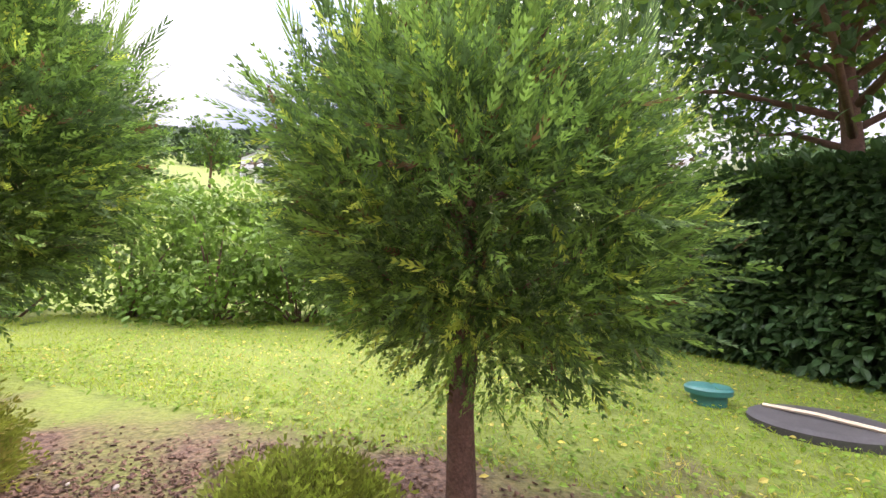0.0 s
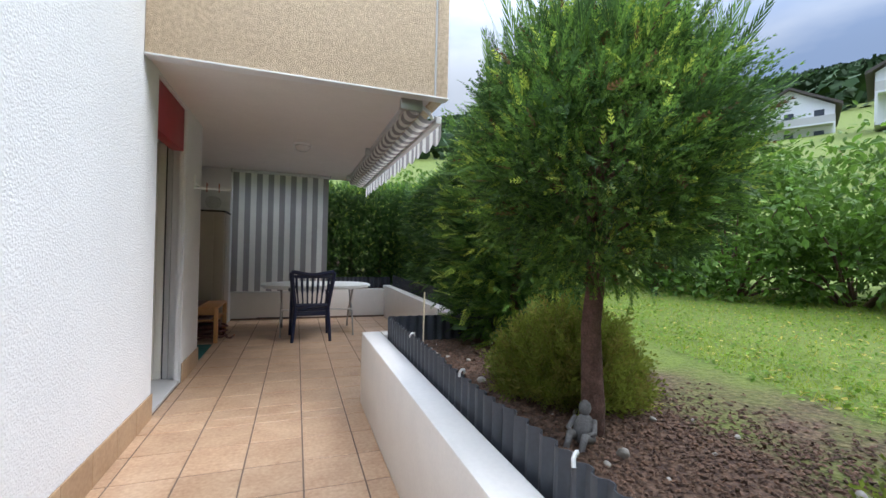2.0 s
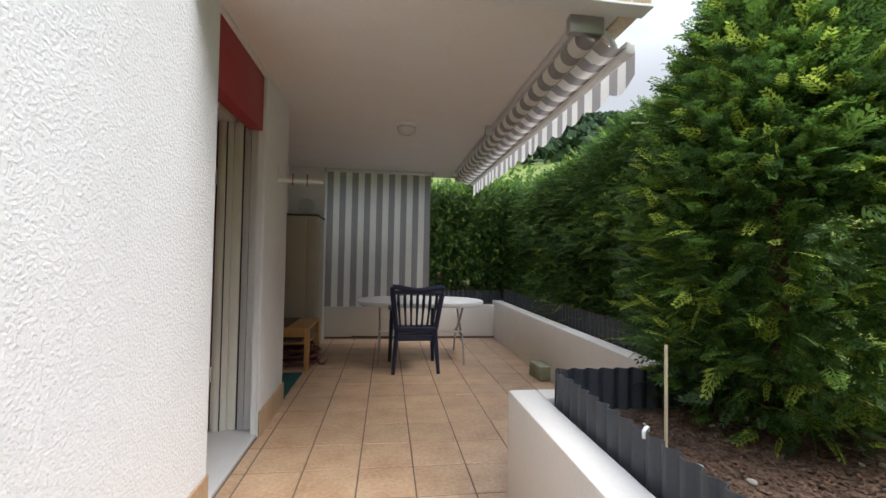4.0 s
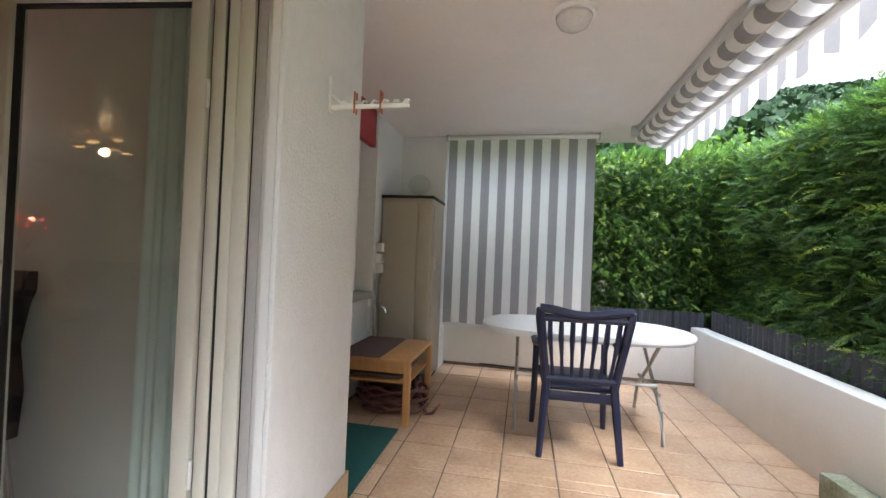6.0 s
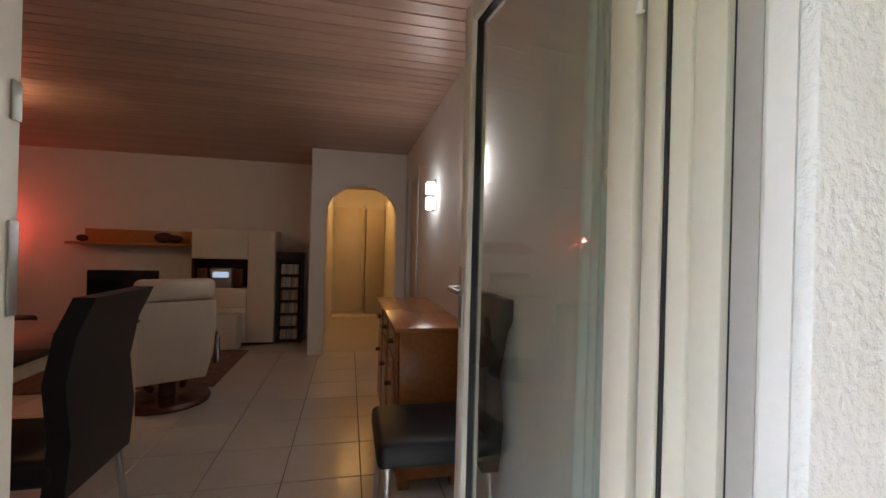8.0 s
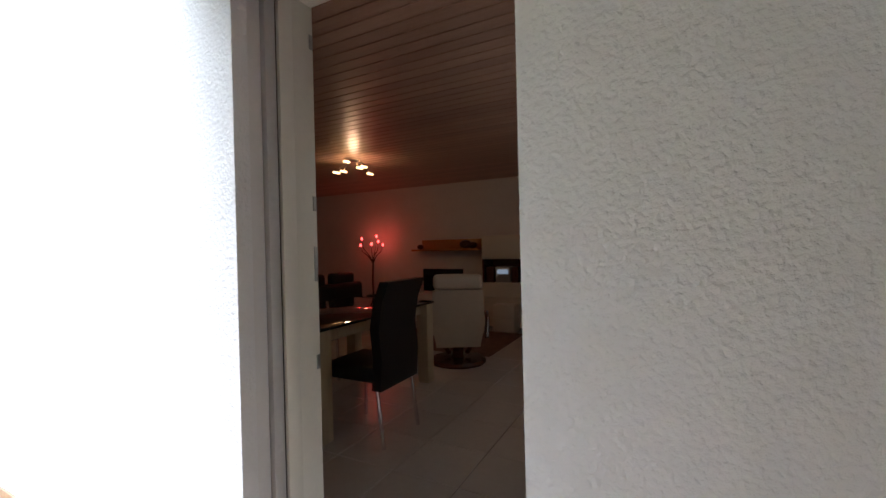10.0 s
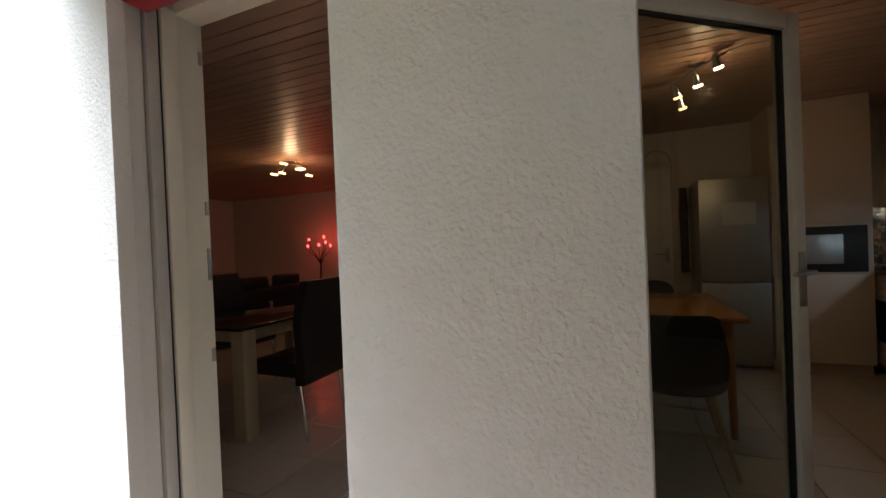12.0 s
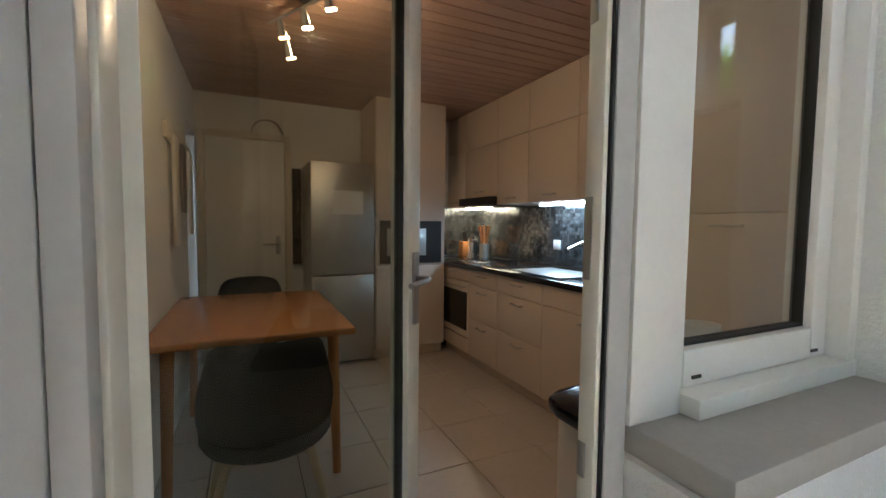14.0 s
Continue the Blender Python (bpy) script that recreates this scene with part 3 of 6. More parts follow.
def striped_blind():
    """Roller blind hung as a screen: alternate cloth strips, softly wavy."""
    t = thing("striped_blind", "grey and white striped roller blind screen hanging at the terrace end", "blind", (0, 7.41, 0))
    x0, x1, z0, z1 = -0.965, 0.475, 0.50, 2.37
    n = 17
    w = (x1 - x0) / n
    for k in range(n):
        bm = B()
        cols = 4
        grid = []
        for j in range(9):
            z = z0 + (z1 - z0) * j / 8
            grid.append([bm.verts.new((x0 + w * (k + i / cols), 0.012 * math.sin((x0 + w * (k + i / cols)) * 21) * (1 - j / 10), z)) for i in range(cols + 1)])
        for r1, r2 in zip(grid, grid[1:]):
            for i in range(cols):
                bm.faces.new((r1[i], r1[i + 1], r2[i + 1], r2[i]))
        part("stripe", bm, M_GREYCL if k % 2 == 0 else M_WHITECL, t, smooth=True)
    part("roller", rod(B(), (x0 - 0.03, 0.0, 2.395), (x1 + 0.03, 0.0, 2.395), 0.022), M_WPLAST, t)
    part("bottom_bar", box(B(), (x0, -0.012, 0.478), (x1, 0.012, 0.502), 0.006), M_WPLAST, t)
    for x in (x0 - 0.035, x1 + 0.02):
        part("bracket", box(B(), (x, -0.03, 2.36), (x + 0.02, 0.03, 2.419), 0.004), M_STEEL, t)
    return t


striped_blind()


def awning():
    """Folded awning on the balcony's edge: roller, front bar, cloth and a scalloped valance."""
    t = thing("awning", "folded grey and white striped awning with scalloped valance", "awning")
    y0, y1 = 3.40, 7.35
    part("back_bar", box(B(), (0.785, y0, 2.37), (0.81, y1, 2.415), 0.006), M_GREYF, t)
    part("front_bar", box(B(), (1.035, y0, 2.245), (1.085, y1, 2.31), 0.01), M_WPLAST, t)
    n = 44
    w = (y1 - y0) / n
    ma = [M_GREYCL, M_WHITECL]
    for k in range(n):
        ya, yb = y0 + w * k, y0 + w * (k + 1)
        bm = B()
        pts = [(0.86 + 0.055 * math.cos(a), 2.345 + 0.055 * math.sin(a)) for a in [math.pi * 0.9 + i * math.pi * 1.2 / 10 for i in range(11)]]
        va = [[bm.verts.new((x, y, z)) for x, z in pts] for y in (ya, yb)]
        for i in range(len(pts) - 1):
            bm.faces.new((va[0][i], va[0][i + 1], va[1][i + 1], va[1][i]))
        sag = [(0.90, 2.30), (0.94, 2.27), (0.99, 2.262), (1.04, 2.275)]
        va = [[bm.verts.new((x, y, z)) for x, z in sag] for y in (ya, yb)]
        for i in range(3):
            bm.faces.new((va[0][i], va[0][i + 1], va[1][i + 1], va[1][i]))
        part("cloth_stripe", bm, ma[k % 2], t, smooth=True)
        bm = B()
        top, low = [], []
        for i in range(5):
            y = ya + (yb - ya) * i / 4
            s = abs(math.sin((y - y0) * math.pi / (w * 3)))
            for lst, z in ((top, 2.26), (low, 2.145 - 0.045 * s)):
                lst.append(bm.verts.new((1.088 + 0.008 * math.sin(y * 9), y, z)))
        for i in range(4):
            bm.faces.new((top[i], top[i + 1], low[i + 1], low[i]))
        part("valance_stripe", bm, ma[k % 2], t, smooth=True)
    for y in (3.44, 5.2, 7.2):
        part("arm", tube(B(), [(0.8, y, 2.38), (0.9, y + 0.02, 2.40), (1.0, y + 0.05, 2.36), (1.05, y + 0.06, 2.29)], 0.016), M_WPLAST, t)
        part("bracket", box(B(), (0.74, y - 0.04, 2.33), (0.92, y + 0.01, 2.418), 0.006), M_STEEL, t)
    return t


awning()


def plastic_chair():
    """Stacking garden armchair with a slatted back."""
    t = thing("garden_chair", "navy blue plastic garden armchair pushed up to the table", "chair", (0.19, 6.07, 0), 2)
    # faces +y; back towards -y
    part("seat", box(B(), (-0.22, -0.2, 0.385), (0.22, 0.26, 0.425), 0.018, 3), M_BLUE, t)
    for sx in (-1, 1):
        part("leg", tube(B(), [(sx * 0.235, -0.27, 0.0), (sx * 0.215, -0.235, 0.25), (sx * 0.20, -0.21, 0.43)], [0.019, 0.024, 0.027]), M_BLUE, t)
        part("leg", tube(B(), [(sx * 0.25, 0.27, 0.0), (sx * 0.24, 0.25, 0.25), (sx * 0.235, 0.24, 0.64)], [0.018, 0.023, 0.022]), M_BLUE, t)
        part("armrest", tube(B(), [(sx * 0.235, 0.28, 0.63), (sx * 0.262, 0.16, 0.655), (sx * 0.262, -0.06, 0.65), (sx * 0.225, -0.24, 0.665)], [0.02, 0.026, 0.026, 0.02]), M_BLUE, t)
        part("back_post", tube(B(), [(sx * 0.20, -0.21, 0.42), (sx * 0.228, -0.25, 0.62), (sx * 0.255, -0.30, 0.84), (sx * 0.262, -0.315, 0.90)], [0.027, 0.026, 0.03, 0.022]), M_BLUE, t)
    n = 9
    top = [(-0.262 + 0.524 * i / (n - 1), -0.315, 0.885 - 0.018 * math.cos((i / (n - 1) - 0.5) * math.tau)) for i in range(n)]
    part("top_rail", tube(B(), top, 0.026, 10), M_BLUE, t)
    part("top_rail_lower", tube(B(), [(x, -0.303, 0.845) for x in (-0.25, 0, 0.25)], 0.022), M_BLUE, t)
    part("bottom_rail", tube(B(), [(x, -0.225, 0.47) for x in (-0.2, 0, 0.2)], 0.024), M_BLUE, t)
    for i in range(7):
        f = i / 6 - 0.5
        part("slat", tube(B(), [(f * 0.33, -0.23, 0.47), (f * 0.36, -0.26, 0.60), (f * 0.39, -0.28, 0.72), (f * 0.40, -0.302, 0.845)], [0.013, 0.011, 0.018, 0.014], 6), M_BLUE, t)
    part("apron", box(B(), (-0.19, -0.225, 0.33), (0.19, -0.205, 0.39), 0.008), M_BLUE, t)
    return t


plastic_chair()


def oval_table():
    t = thing("garden_table", "white oval plastic garden table on folding grey metal legs", "table", (0.29, 6.52, 0))
    out = []
    for k in range(48):
        a = k * math.tau / 48
        c, s = math.cos(a), math.sin(a)
        out.append((0.755 * math.copysign(abs(c) ** 0.72, c), 0.45 * math.copysign(abs(s) ** 0.72, s)))
    part("tabletop", slab(B(), out, 0.665, 0.695, 0.01), M_WPLAST, t)
    rim = [(x * 0.97, y * 0.96) for x, y in out]
    part("rim", slab(B(), rim, 0.645, 0.666, 0.004), M_WPLAST, t)
    for sx in (-0.48, 0.48):
        for sy in (-1, 1):
            part("leg", tube(B(), [(sx, sy * 0.37, 0.0), (sx, sy * 0.30, 0.2), (sx, -sy * 0.02, 0.45), (sx, -sy * 0.25, 0.645)], 0.013), M_STEEL, t)
        part("leg_stretcher", rod(B(), (sx, -0.26, 0.30), (sx, 0.26, 0.30), 0.011), M_STEEL, t)
    part("cross_bar", rod(B(), (-0.48, -0.2, 0.345), (0.48, -0.2, 0.345), 0.012), M_WPLAST, t)
    return t


oval_table()


def stool_table():
    t = thing("side_table", "low pine side table with a dark cloth over the top", "table", (-1.18, 6.34, 0))
    part("tabletop", box(B(), (-0.27, -0.36, 0.425), (0.27, 0.34, 0.45), 0.006), M_PINE, t)
    for x in (-0.25, 0.25):
        for y in (-0.34, 0.32):
            part("leg", box(B(), (x - 0.024, y - 0.02, 0), (x + 0.024, y + 0.02, 0.425), 0.004), M_PINE, t)
    part("shelf", box(B(), (-0.25, -0.3, 0.265), (0.25, 0.3, 0.282), 0.003), M_PINE, t)
    part("apron", box(B(), (-0.24, -0.35, 0.35), (0.24, -0.33, 0.425), 0.003), M_PINE, t)
    return t


stool_table()
M_CLOTH = mat("brown_cloth", (0.13, 0.085, 0.08), 0.9, vary=0.15, bump=0.001, bscale=250)
tc = thing("table_cloth", "dark brown cloth lying over the pine side table", "cloth", (-1.26, 6.3, 0.45))
part("sheet", box(B(), (-0.2, -0.325, 0.0005), (0.13, 0.36, 0.006), 0.002), M_CLOTH, tc)
fl = thing("folded_blanket", "folded brown blanket on the lower shelf", "blanket", (-1.2, 6.34, 0.283))
part("fold", box(B(), (-0.22, -0.27, 0), (0.2, 0.24, 0.03), 0.012), M_CLOTH, fl)
ft = thing("plastic_crate", "flat black plastic crate under the side table", "crate", (-1.2, 6.62, 0))
part("body", box(B(), (-0.22, -0.06, 0), (0.22, 0.2, 0.12), 0.012), M_RUBBER, ft)

M_HOSE = mat("brown_hose", (0.11, 0.035, 0.03), 0.45, vary=0.25, scale=20)
hs = thing("garden_hose", "coiled dark red garden hose lying on the tiles", "hose", (-1.12, 6.28, 0))
hp = []
for k in range(150):
    a = k * 0.26
    r = 0.20 + 0.035 * math.sin(k * 0.9) + 0.02 * math.sin(k * 0.37)
    hp.append((r * math.cos(a) * 1.15, r * math.sin(a), 0.015 + 0.0012 * k + 0.01 * (1 + math.sin(k * 1.7))))
hp += [(0.30, -0.12, 0.03), (0.33, -0.05, 0.014), (0.34, 0.06, 0.013)]
part("coil", tube(B(), hp, 0.0125, 8), M_HOSE, hs, smooth=True)
part("nozzle", rod(B(), (0.34, 0.06, 0.013), (0.35, 0.13, 0.016), 0.013, 0.009), mat("orange_plastic", (0.5, 0.12, 0.03), 0.4), hs, "orange hose coupling")

cb = thing("metal_cabinet", "tall beige metal cabinet with a black top edge in the corner", "cabinet", (-1.225, 7.1, 0))
part("body", box(B(), (-0.235, -0.26, 0.04), (0.235, 0.28, 1.69), 0.006), M_CAB, cb)
part("top_edge", box(B(), (-0.245, -0.27, 1.69), (0.245, 0.29, 1.715), 0.004), M_RUBBER, cb, "black top edge")
part("door", box(B(), (-0.225, -0.272, 0.07), (0.10, -0.26, 1.66), 0.004), M_CAB, cb)
part("door", box(B(), (0.11, -0.272, 0.07), (0.225, -0.26, 1.66), 0.004), M_CAB, cb)
part("side_panel", box(B(), (0.235, -0.2, 0.08), (0.245, 0.22, 1.64), 0.003), M_CAB, cb)
part("handle", box(B(), (0.245, -0.17, 1.03), (0.262, -0.145, 1.25), 0.003), M_GREYF, cb, "grey strip handle")
part("plinth", box(B(), (-0.22, -0.24, 0), (0.22, 0.26, 0.04)), M_RUBBER, cb)
gl = thing("glass_globe", "clear glass globe lamp cover standing on the cabinet", "globe", (-1.17, 7.03, 1.715))
bm = B()
lathe(bm, [(0.05, 0), (0.055, 0.012), (0.045, 0.02), (0.04, 0.035), (0.075, 0.06), (0.1, 0.1), (0.104, 0.13), (0.09, 0.175), (0.05, 0.21), (0.005, 0.222)])
part("bowl", bm, glass_mat("globe_glass", (0.96, 0.96, 0.95)), gl, smooth=True)
part("foot", rod(B(), (0, 0, 0), (0, 0, 0.012), 0.058, n=20), M_STEEL, gl)
eb = thing("socket_box", "white surface-mounted outdoor socket boxes on the wall", "socket", (REC, 6.82, 1.0))
for z in (0.0, 0.09, 0.19):
    part("box", box(B(), (0, -0.05, z), (0.055, 0.05, z + 0.082), 0.006), M_WPLAST, eb)
part("cover", box(B(), (0.055, -0.04, 0.1), (0.062, 0.04, 0.16), 0.004), M_GREYF, eb)
tp = thing("garden_tap", "chrome garden tap on the wall", "tap", (REC, 6.76, 0.70))
part("body", tube(B(), [(0, 0, 0), (0.06, 0, 0), (0.10, 0, 0.0), (0.125, 0, -0.05)], 0.012), M_CHROME, tp)
part("handle", tube(B(), [(0.06, -0.035, 0.035), (0.06, 0, 0.04), (0.06, 0.035, 0.035)], 0.007), M_CHROME, tp)
part("pipe", rod(B(), (0.012, 0, -0.5), (0.012, 0, 0.25), 0.011), M_STEEL, tp)
mt = thing("door_mat", "dark green mat in front of the kitchen door", "mat", (-1.23, 5.47, 0.0))
part("mat_body", box(B(), (-0.33, -0.42, 0.0), (0.28, 0.44, 0.009), 0.003), mat("green_mat", (0.008, 0.07, 0.06), 0.95, vary=0.25, scale=30, bump=0.003, bscale=300), mt)
ld = thing("ceiling_lamp", "round white ceiling lamp with a frosted glass bowl", "lamp", (0.03, 5.32, CEIL))
part("base", rod(B(), (0, 0, -0.022), (0, 0, 0), 0.105, n=28), M_LAMPW, ld)
lb = B()
lathe(lb, [(0.088, -0.022), (0.086, -0.04), (0.072, -0.065), (0.045, -0.083), (0.005, -0.09)][::-1], 28)
part("bowl", lb, mat("frosted_glass", (0.62, 0.60, 0.56), 0.25), ld, smooth=True)
br = thing("drying_bracket", "white folding clothes-drying bracket with pegs on the pillar", "bracket", (W, 4.70, 1.735))
part("plate", box(B(), (0, -0.014, 0.0), (0.012, 0.014, 0.14), 0.003), M_WPLAST, br)
part("bar", box(B(), (0.012, -0.009, 0.01), (0.325, 0.009, 0.026), 0.003), M_WPLAST, br)
part("brace", tube(B(), [(0.01, 0, 0.07), (0.05, 0, 0.035), (0.09, 0, 0.026)], 0.005), M_WPLAST, br)
for k in range(7):
    part("hook", tube(B(), [(0.05 + k * 0.042, 0, 0.026), (0.058 + k * 0.042, 0, 0.04), (0.075 + k * 0.042, 0, 0.036)], 0.005, 6), M_WPLAST, br)
M_PEG = mat("peg_wood", (0.35, 0.12, 0.06), 0.6)
for x in (0.11, 0.215):
    pg = thing("clothes_peg", "brown clothes peg clipped on the drying bracket", "peg", (W + x, 4.70, 1.735), group="pegs on the bracket")
    part("jaw", box(B(), (-0.005, -0.012, -0.01), (0.003, -0.009, 0.075), 0.002), M_PEG, pg)
    part("jaw", box(B(), (-0.005, 0.009, -0.01), (0.003, 0.012, 0.075), 0.002), M_PEG, pg)
bk = thing("concrete_block", "mossy grey concrete block beside the low wall", "block", (1.455, 5.60, 0), 4)
part("body", box(B(), (-0.06, -0.13, 0), (0.06, 0.13, 0.145), 0.012), mat("mossy_concrete", (0.15, 0.17, 0.07), 0.95, second=(0.36, 0.35, 0.27), scale=9, bump=0.006, bscale=60), bk)
pn = thing("wall_conduit", "thin dark cable lying along the low back wall", "cable", (0, 7.69, 0.035))
part("cable", rod(B(), (-0.6, 0, 0), (0.1, -0.02, -0.01), 0.008), M_RUBBER, pn)


# corrugated edging along the planters
def edging(label, a, b, z0, z1, amp=0.011, wave=0.075):
    t = thing("corrugated_edging", label, "edging", (0, 0, 0), group="planter edging")
    a, b = Vector((*a, 0)), Vector((*b, 0))
    d = (b - a).normalized()
    nrm = Vector((-d.y, d.x, 0))
    length = (b - a).length
    m = max(1, round(length / 0.62))
    for k in range(m):
        bm = B()
        s0, s1 = length * k / m, length * (k + 1) / m
        steps = max(8, int((s1 - s0) / wave * 6))
        rows = []
        tilt = random.uniform(-0.006, 0.006)
        dz = random.uniform(-0.008, 0.01)
        for i in range(steps + 1):
            s = s0 + (s1 - s0) * i / steps
            o = amp * math.tanh(2.2 * math.sin(s * math.tau / wave)) / 0.976
            p = a + d * s
            rows.append([bm.verts.new(p + nrm * (o + tilt * h) + Vector((0, 0, z0 + (z1 + dz - z0) * h))) for h in (0, 1)])
        for r, q in zip(rows, rows[1:]):
            bm.faces.new((r[0], q[0], q[1], r[1]))
        g = bmesh.ops.extrude_face_region(bm, geom=bm.faces[:])
        bmesh.ops.translate(bm, vec=nrm * 0.004, verts=[e for e in g["geom"] if isinstance(e, bmesh.types.BMVert)])
        part("sheet", bm, M_FENCE, t, smooth=40)
    return t


edging("anthracite corrugated plastic edging along the planter", (0.68, -3.0), (0.68, 3.36), 0.46, 0.685)
edging("anthracite corrugated plastic edging at the planter end", (0.68, 3.375), (1.66, 3.375), 0.46, 0.69)
edging("anthracite corrugated plastic edging under the hedge", (1.70, 3.4), (1.70, 7.8), 0.5, 0.74)
edging("grey plastic edging behind the low back wall", (1.66, 7.87), (0.4, 7.87), 0.4, 0.70)
M_CORD = mat("white_cord", (0.6, 0.6, 0.58), 0.7)
for y in (1.08, 1.86, 2.68):
    kn = thing("cord_knot", "knotted white cord tying the edging sheets", "cord", (0.68, y, 0.688), group="cords on the edging")
    part("loop", tube(B(), [(-0.018, -0.02, -0.012), (-0.014, -0.012, 0.006), (0, 0, 0.012), (0.016, 0.012, 0.008), (0.022, 0.022, -0.006)], 0.006, 6), M_CORD, kn)
sd = thing("garden_stick", "thin bamboo stick standing in the planter", "stick", (0.75, 2.68, 0.49))
part("cane", rod(B(), (0, 0, 0), (0.01, 0.02, 0.46), 0.005, n=8), mat("bamboo", (0.5, 0.42, 0.28), 0.6), sd)

# ---- living room things ----
M_DARKL = mat("dark_leather", (0.009, 0.010, 0.013), 0.45, vary=0.2, scale=10, bump=0.0008, bscale=150)
M_CREAML = mat("cream_leather", (0.62, 0.53, 0.42), 0.45, vary=0.06, scale=8, bump=0.0008, bscale=120)
M_MAHOG = wood("dark_red_wood", (0.06, 0.018, 0.012), (0.11, 0.035, 0.022), axis=1, rough=0.25)
M_CABW = mat("cream_lacquer", (0.66, 0.60, 0.50), 0.35, vary=0.03)
M_BLACK = mat("black_gloss", (0.012, 0.012, 0.014), 0.12, vary=0.1)
M_BLACKM = mat("black_matt", (0.02, 0.02, 0.022), 0.6, vary=0.15)
M_BIRCH = wood("pale_table_wood", (0.48, 0.38, 0.24), (0.60, 0.50, 0.34), axis=2, rough=0.4)
M_TABGL = mat("smoked_glass_top", (0.02, 0.022, 0.022), 0.05, vary=0.05)


def dining_chair(at, turn):
    """High-backed chair, upholstered, on square steel legs; faces +y before its turn."""
    t = thing("dining_chair", "high-backed black leather dining chair with steel legs", "chair", at, turn, group="dining chairs")
    part("seat", box(B(), (-0.22, -0.22, 0.40), (0.22, 0.24, 0.50), 0.03, 3), M_DARKL, t)
    bm = B()
    prof = [(-0.21, 0.36), (-0.225, 0.55), (-0.205, 0.75), (-0.235, 0.92), (-0.29, 1.05)]
    rows = []
    for y, z in prof:
        rows.append([bm.verts.new((sx * 0.215, y + dy, z)) for dy in (-0.035, 0.035) for sx in ((-1, 1) if dy < 0 else (1, -1))])
    for r, q in zip(rows, rows[1:]):
        for i in range(4):
            bm.faces.new((r[i], r[(i + 1) % 4], q[(i + 1) % 4], q[i]))
    bm.faces.new(rows[0][::-1])
    bm.faces.new(rows[-1])
    bmesh.ops.bevel(bm, geom=[e for e in bm.edges if e.calc_face_angle(0) > 0.8], offset=0.015, segments=2, affect="EDGES")
    part("backrest", bm, M_DARKL, t, smooth=60)
    for x in (-0.2, 0.2):
        part("leg", rod(B(), (x, 0.21, 0), (x, 0.2, 0.41), 0.014), M_CHROME, t)
        part("leg", rod(B(), (x * 1.02, -0.25, 0), (x, -0.2, 0.41), 0.014), M_CHROME, t)
    return t


dc = dining_chair((-2.51, 2.80, 0), 180)
for at, turn in (((-3.05, 1.62, 0), 0), ((-1.95, 2.16, 0), 90), ((-2.3, 1.62, 0), 0), ((-2.43, 4.33, 0), 180)):
    copy_thing(dc, pose(*at, 0, 0, turn))
dt = thing("dining_table", "dining table with a dark glossy top and pale square legs", "table", (-2.85, 2.19, 0))
part("tabletop", box(B(), (-0.78, -0.5, 0.735), (0.72, 0.5, 0.755), 0.004), M_TABGL, dt)
part("apron", box(B(), (-0.7, -0.42, 0.64), (0.64, 0.42, 0.733), 0.004), M_BIRCH, dt)
for x in (-0.72, 0.64):
    for y in (-0.43, 0.43):
        part("leg", box(B(), (x - 0.055, y - 0.055, 0), (x + 0.055, y + 0.055, 0.734), 0.004), M_BIRCH, dt)

rc = thing("recliner_chair", "cream leather swivel recliner on a dark round wooden base", "armchair", (-4.3, 2.6, 0), -62)
bm = B()
lathe(bm, [(0.30, 0.0), (0.305, 0.02), (0.29, 0.045), (0.2, 0.05), (0.06, 0.055), (0.045, 0.3)], 32)
part("base", bm, M_MAHOG, rc, "dark wooden base", smooth=40)
# faces -x before its turn... back towards +y
part("seat", box(B(), (-0.28, -0.38, 0.3), (0.28, 0.16, 0.46), 0.05, 3), M_CREAML, rc)
bm = B()
prof = [(0.12, 0.2, 0.23), (0.18, 0.4, 0.265), (0.235, 0.62, 0.27), (0.29, 0.82, 0.255)]
rows = []
for y, z, w in prof:
    rows.append([bm.verts.new(p) for p in ((-w, y + 0.07, z), (w, y + 0.07, z), (w * 0.9, y - 0.06, z), (-w * 0.9, y - 0.06, z))])
for r, q in zip(rows, rows[1:]):
    for i in range(4):
        bm.faces.new((r[i], r[(i + 1) % 4], q[(i + 1) % 4], q[i]))
bm.faces.new(rows[0][::-1])
bm.faces.new(rows[-1])
bmesh.ops.bevel(bm, geom=[e for e in bm.edges if e.calc_face_angle(0) > 0.8], offset=0.04, segments=3, affect="EDGES")
part("backrest", bm, M_CREAML, rc, smooth=60)
part("headrest", box(B(), (-0.25, 0.235, 0.825), (0.25, 0.375, 0.98), 0.045, 3), M_CREAML, rc)
for sx in (-1, 1):
    part("armrest", tube(B(), [(sx * 0.30, 0.2, 0.30), (sx * 0.32, 0.1, 0.48), (sx * 0.33, -0.1, 0.52), (sx * 0.32, -0.32, 0.50), (sx * 0.2, -0.2, 0.2), (sx * 0.1, 0, 0.1)], 0.024), M_MAHOG, rc, "dark bent wood arm")

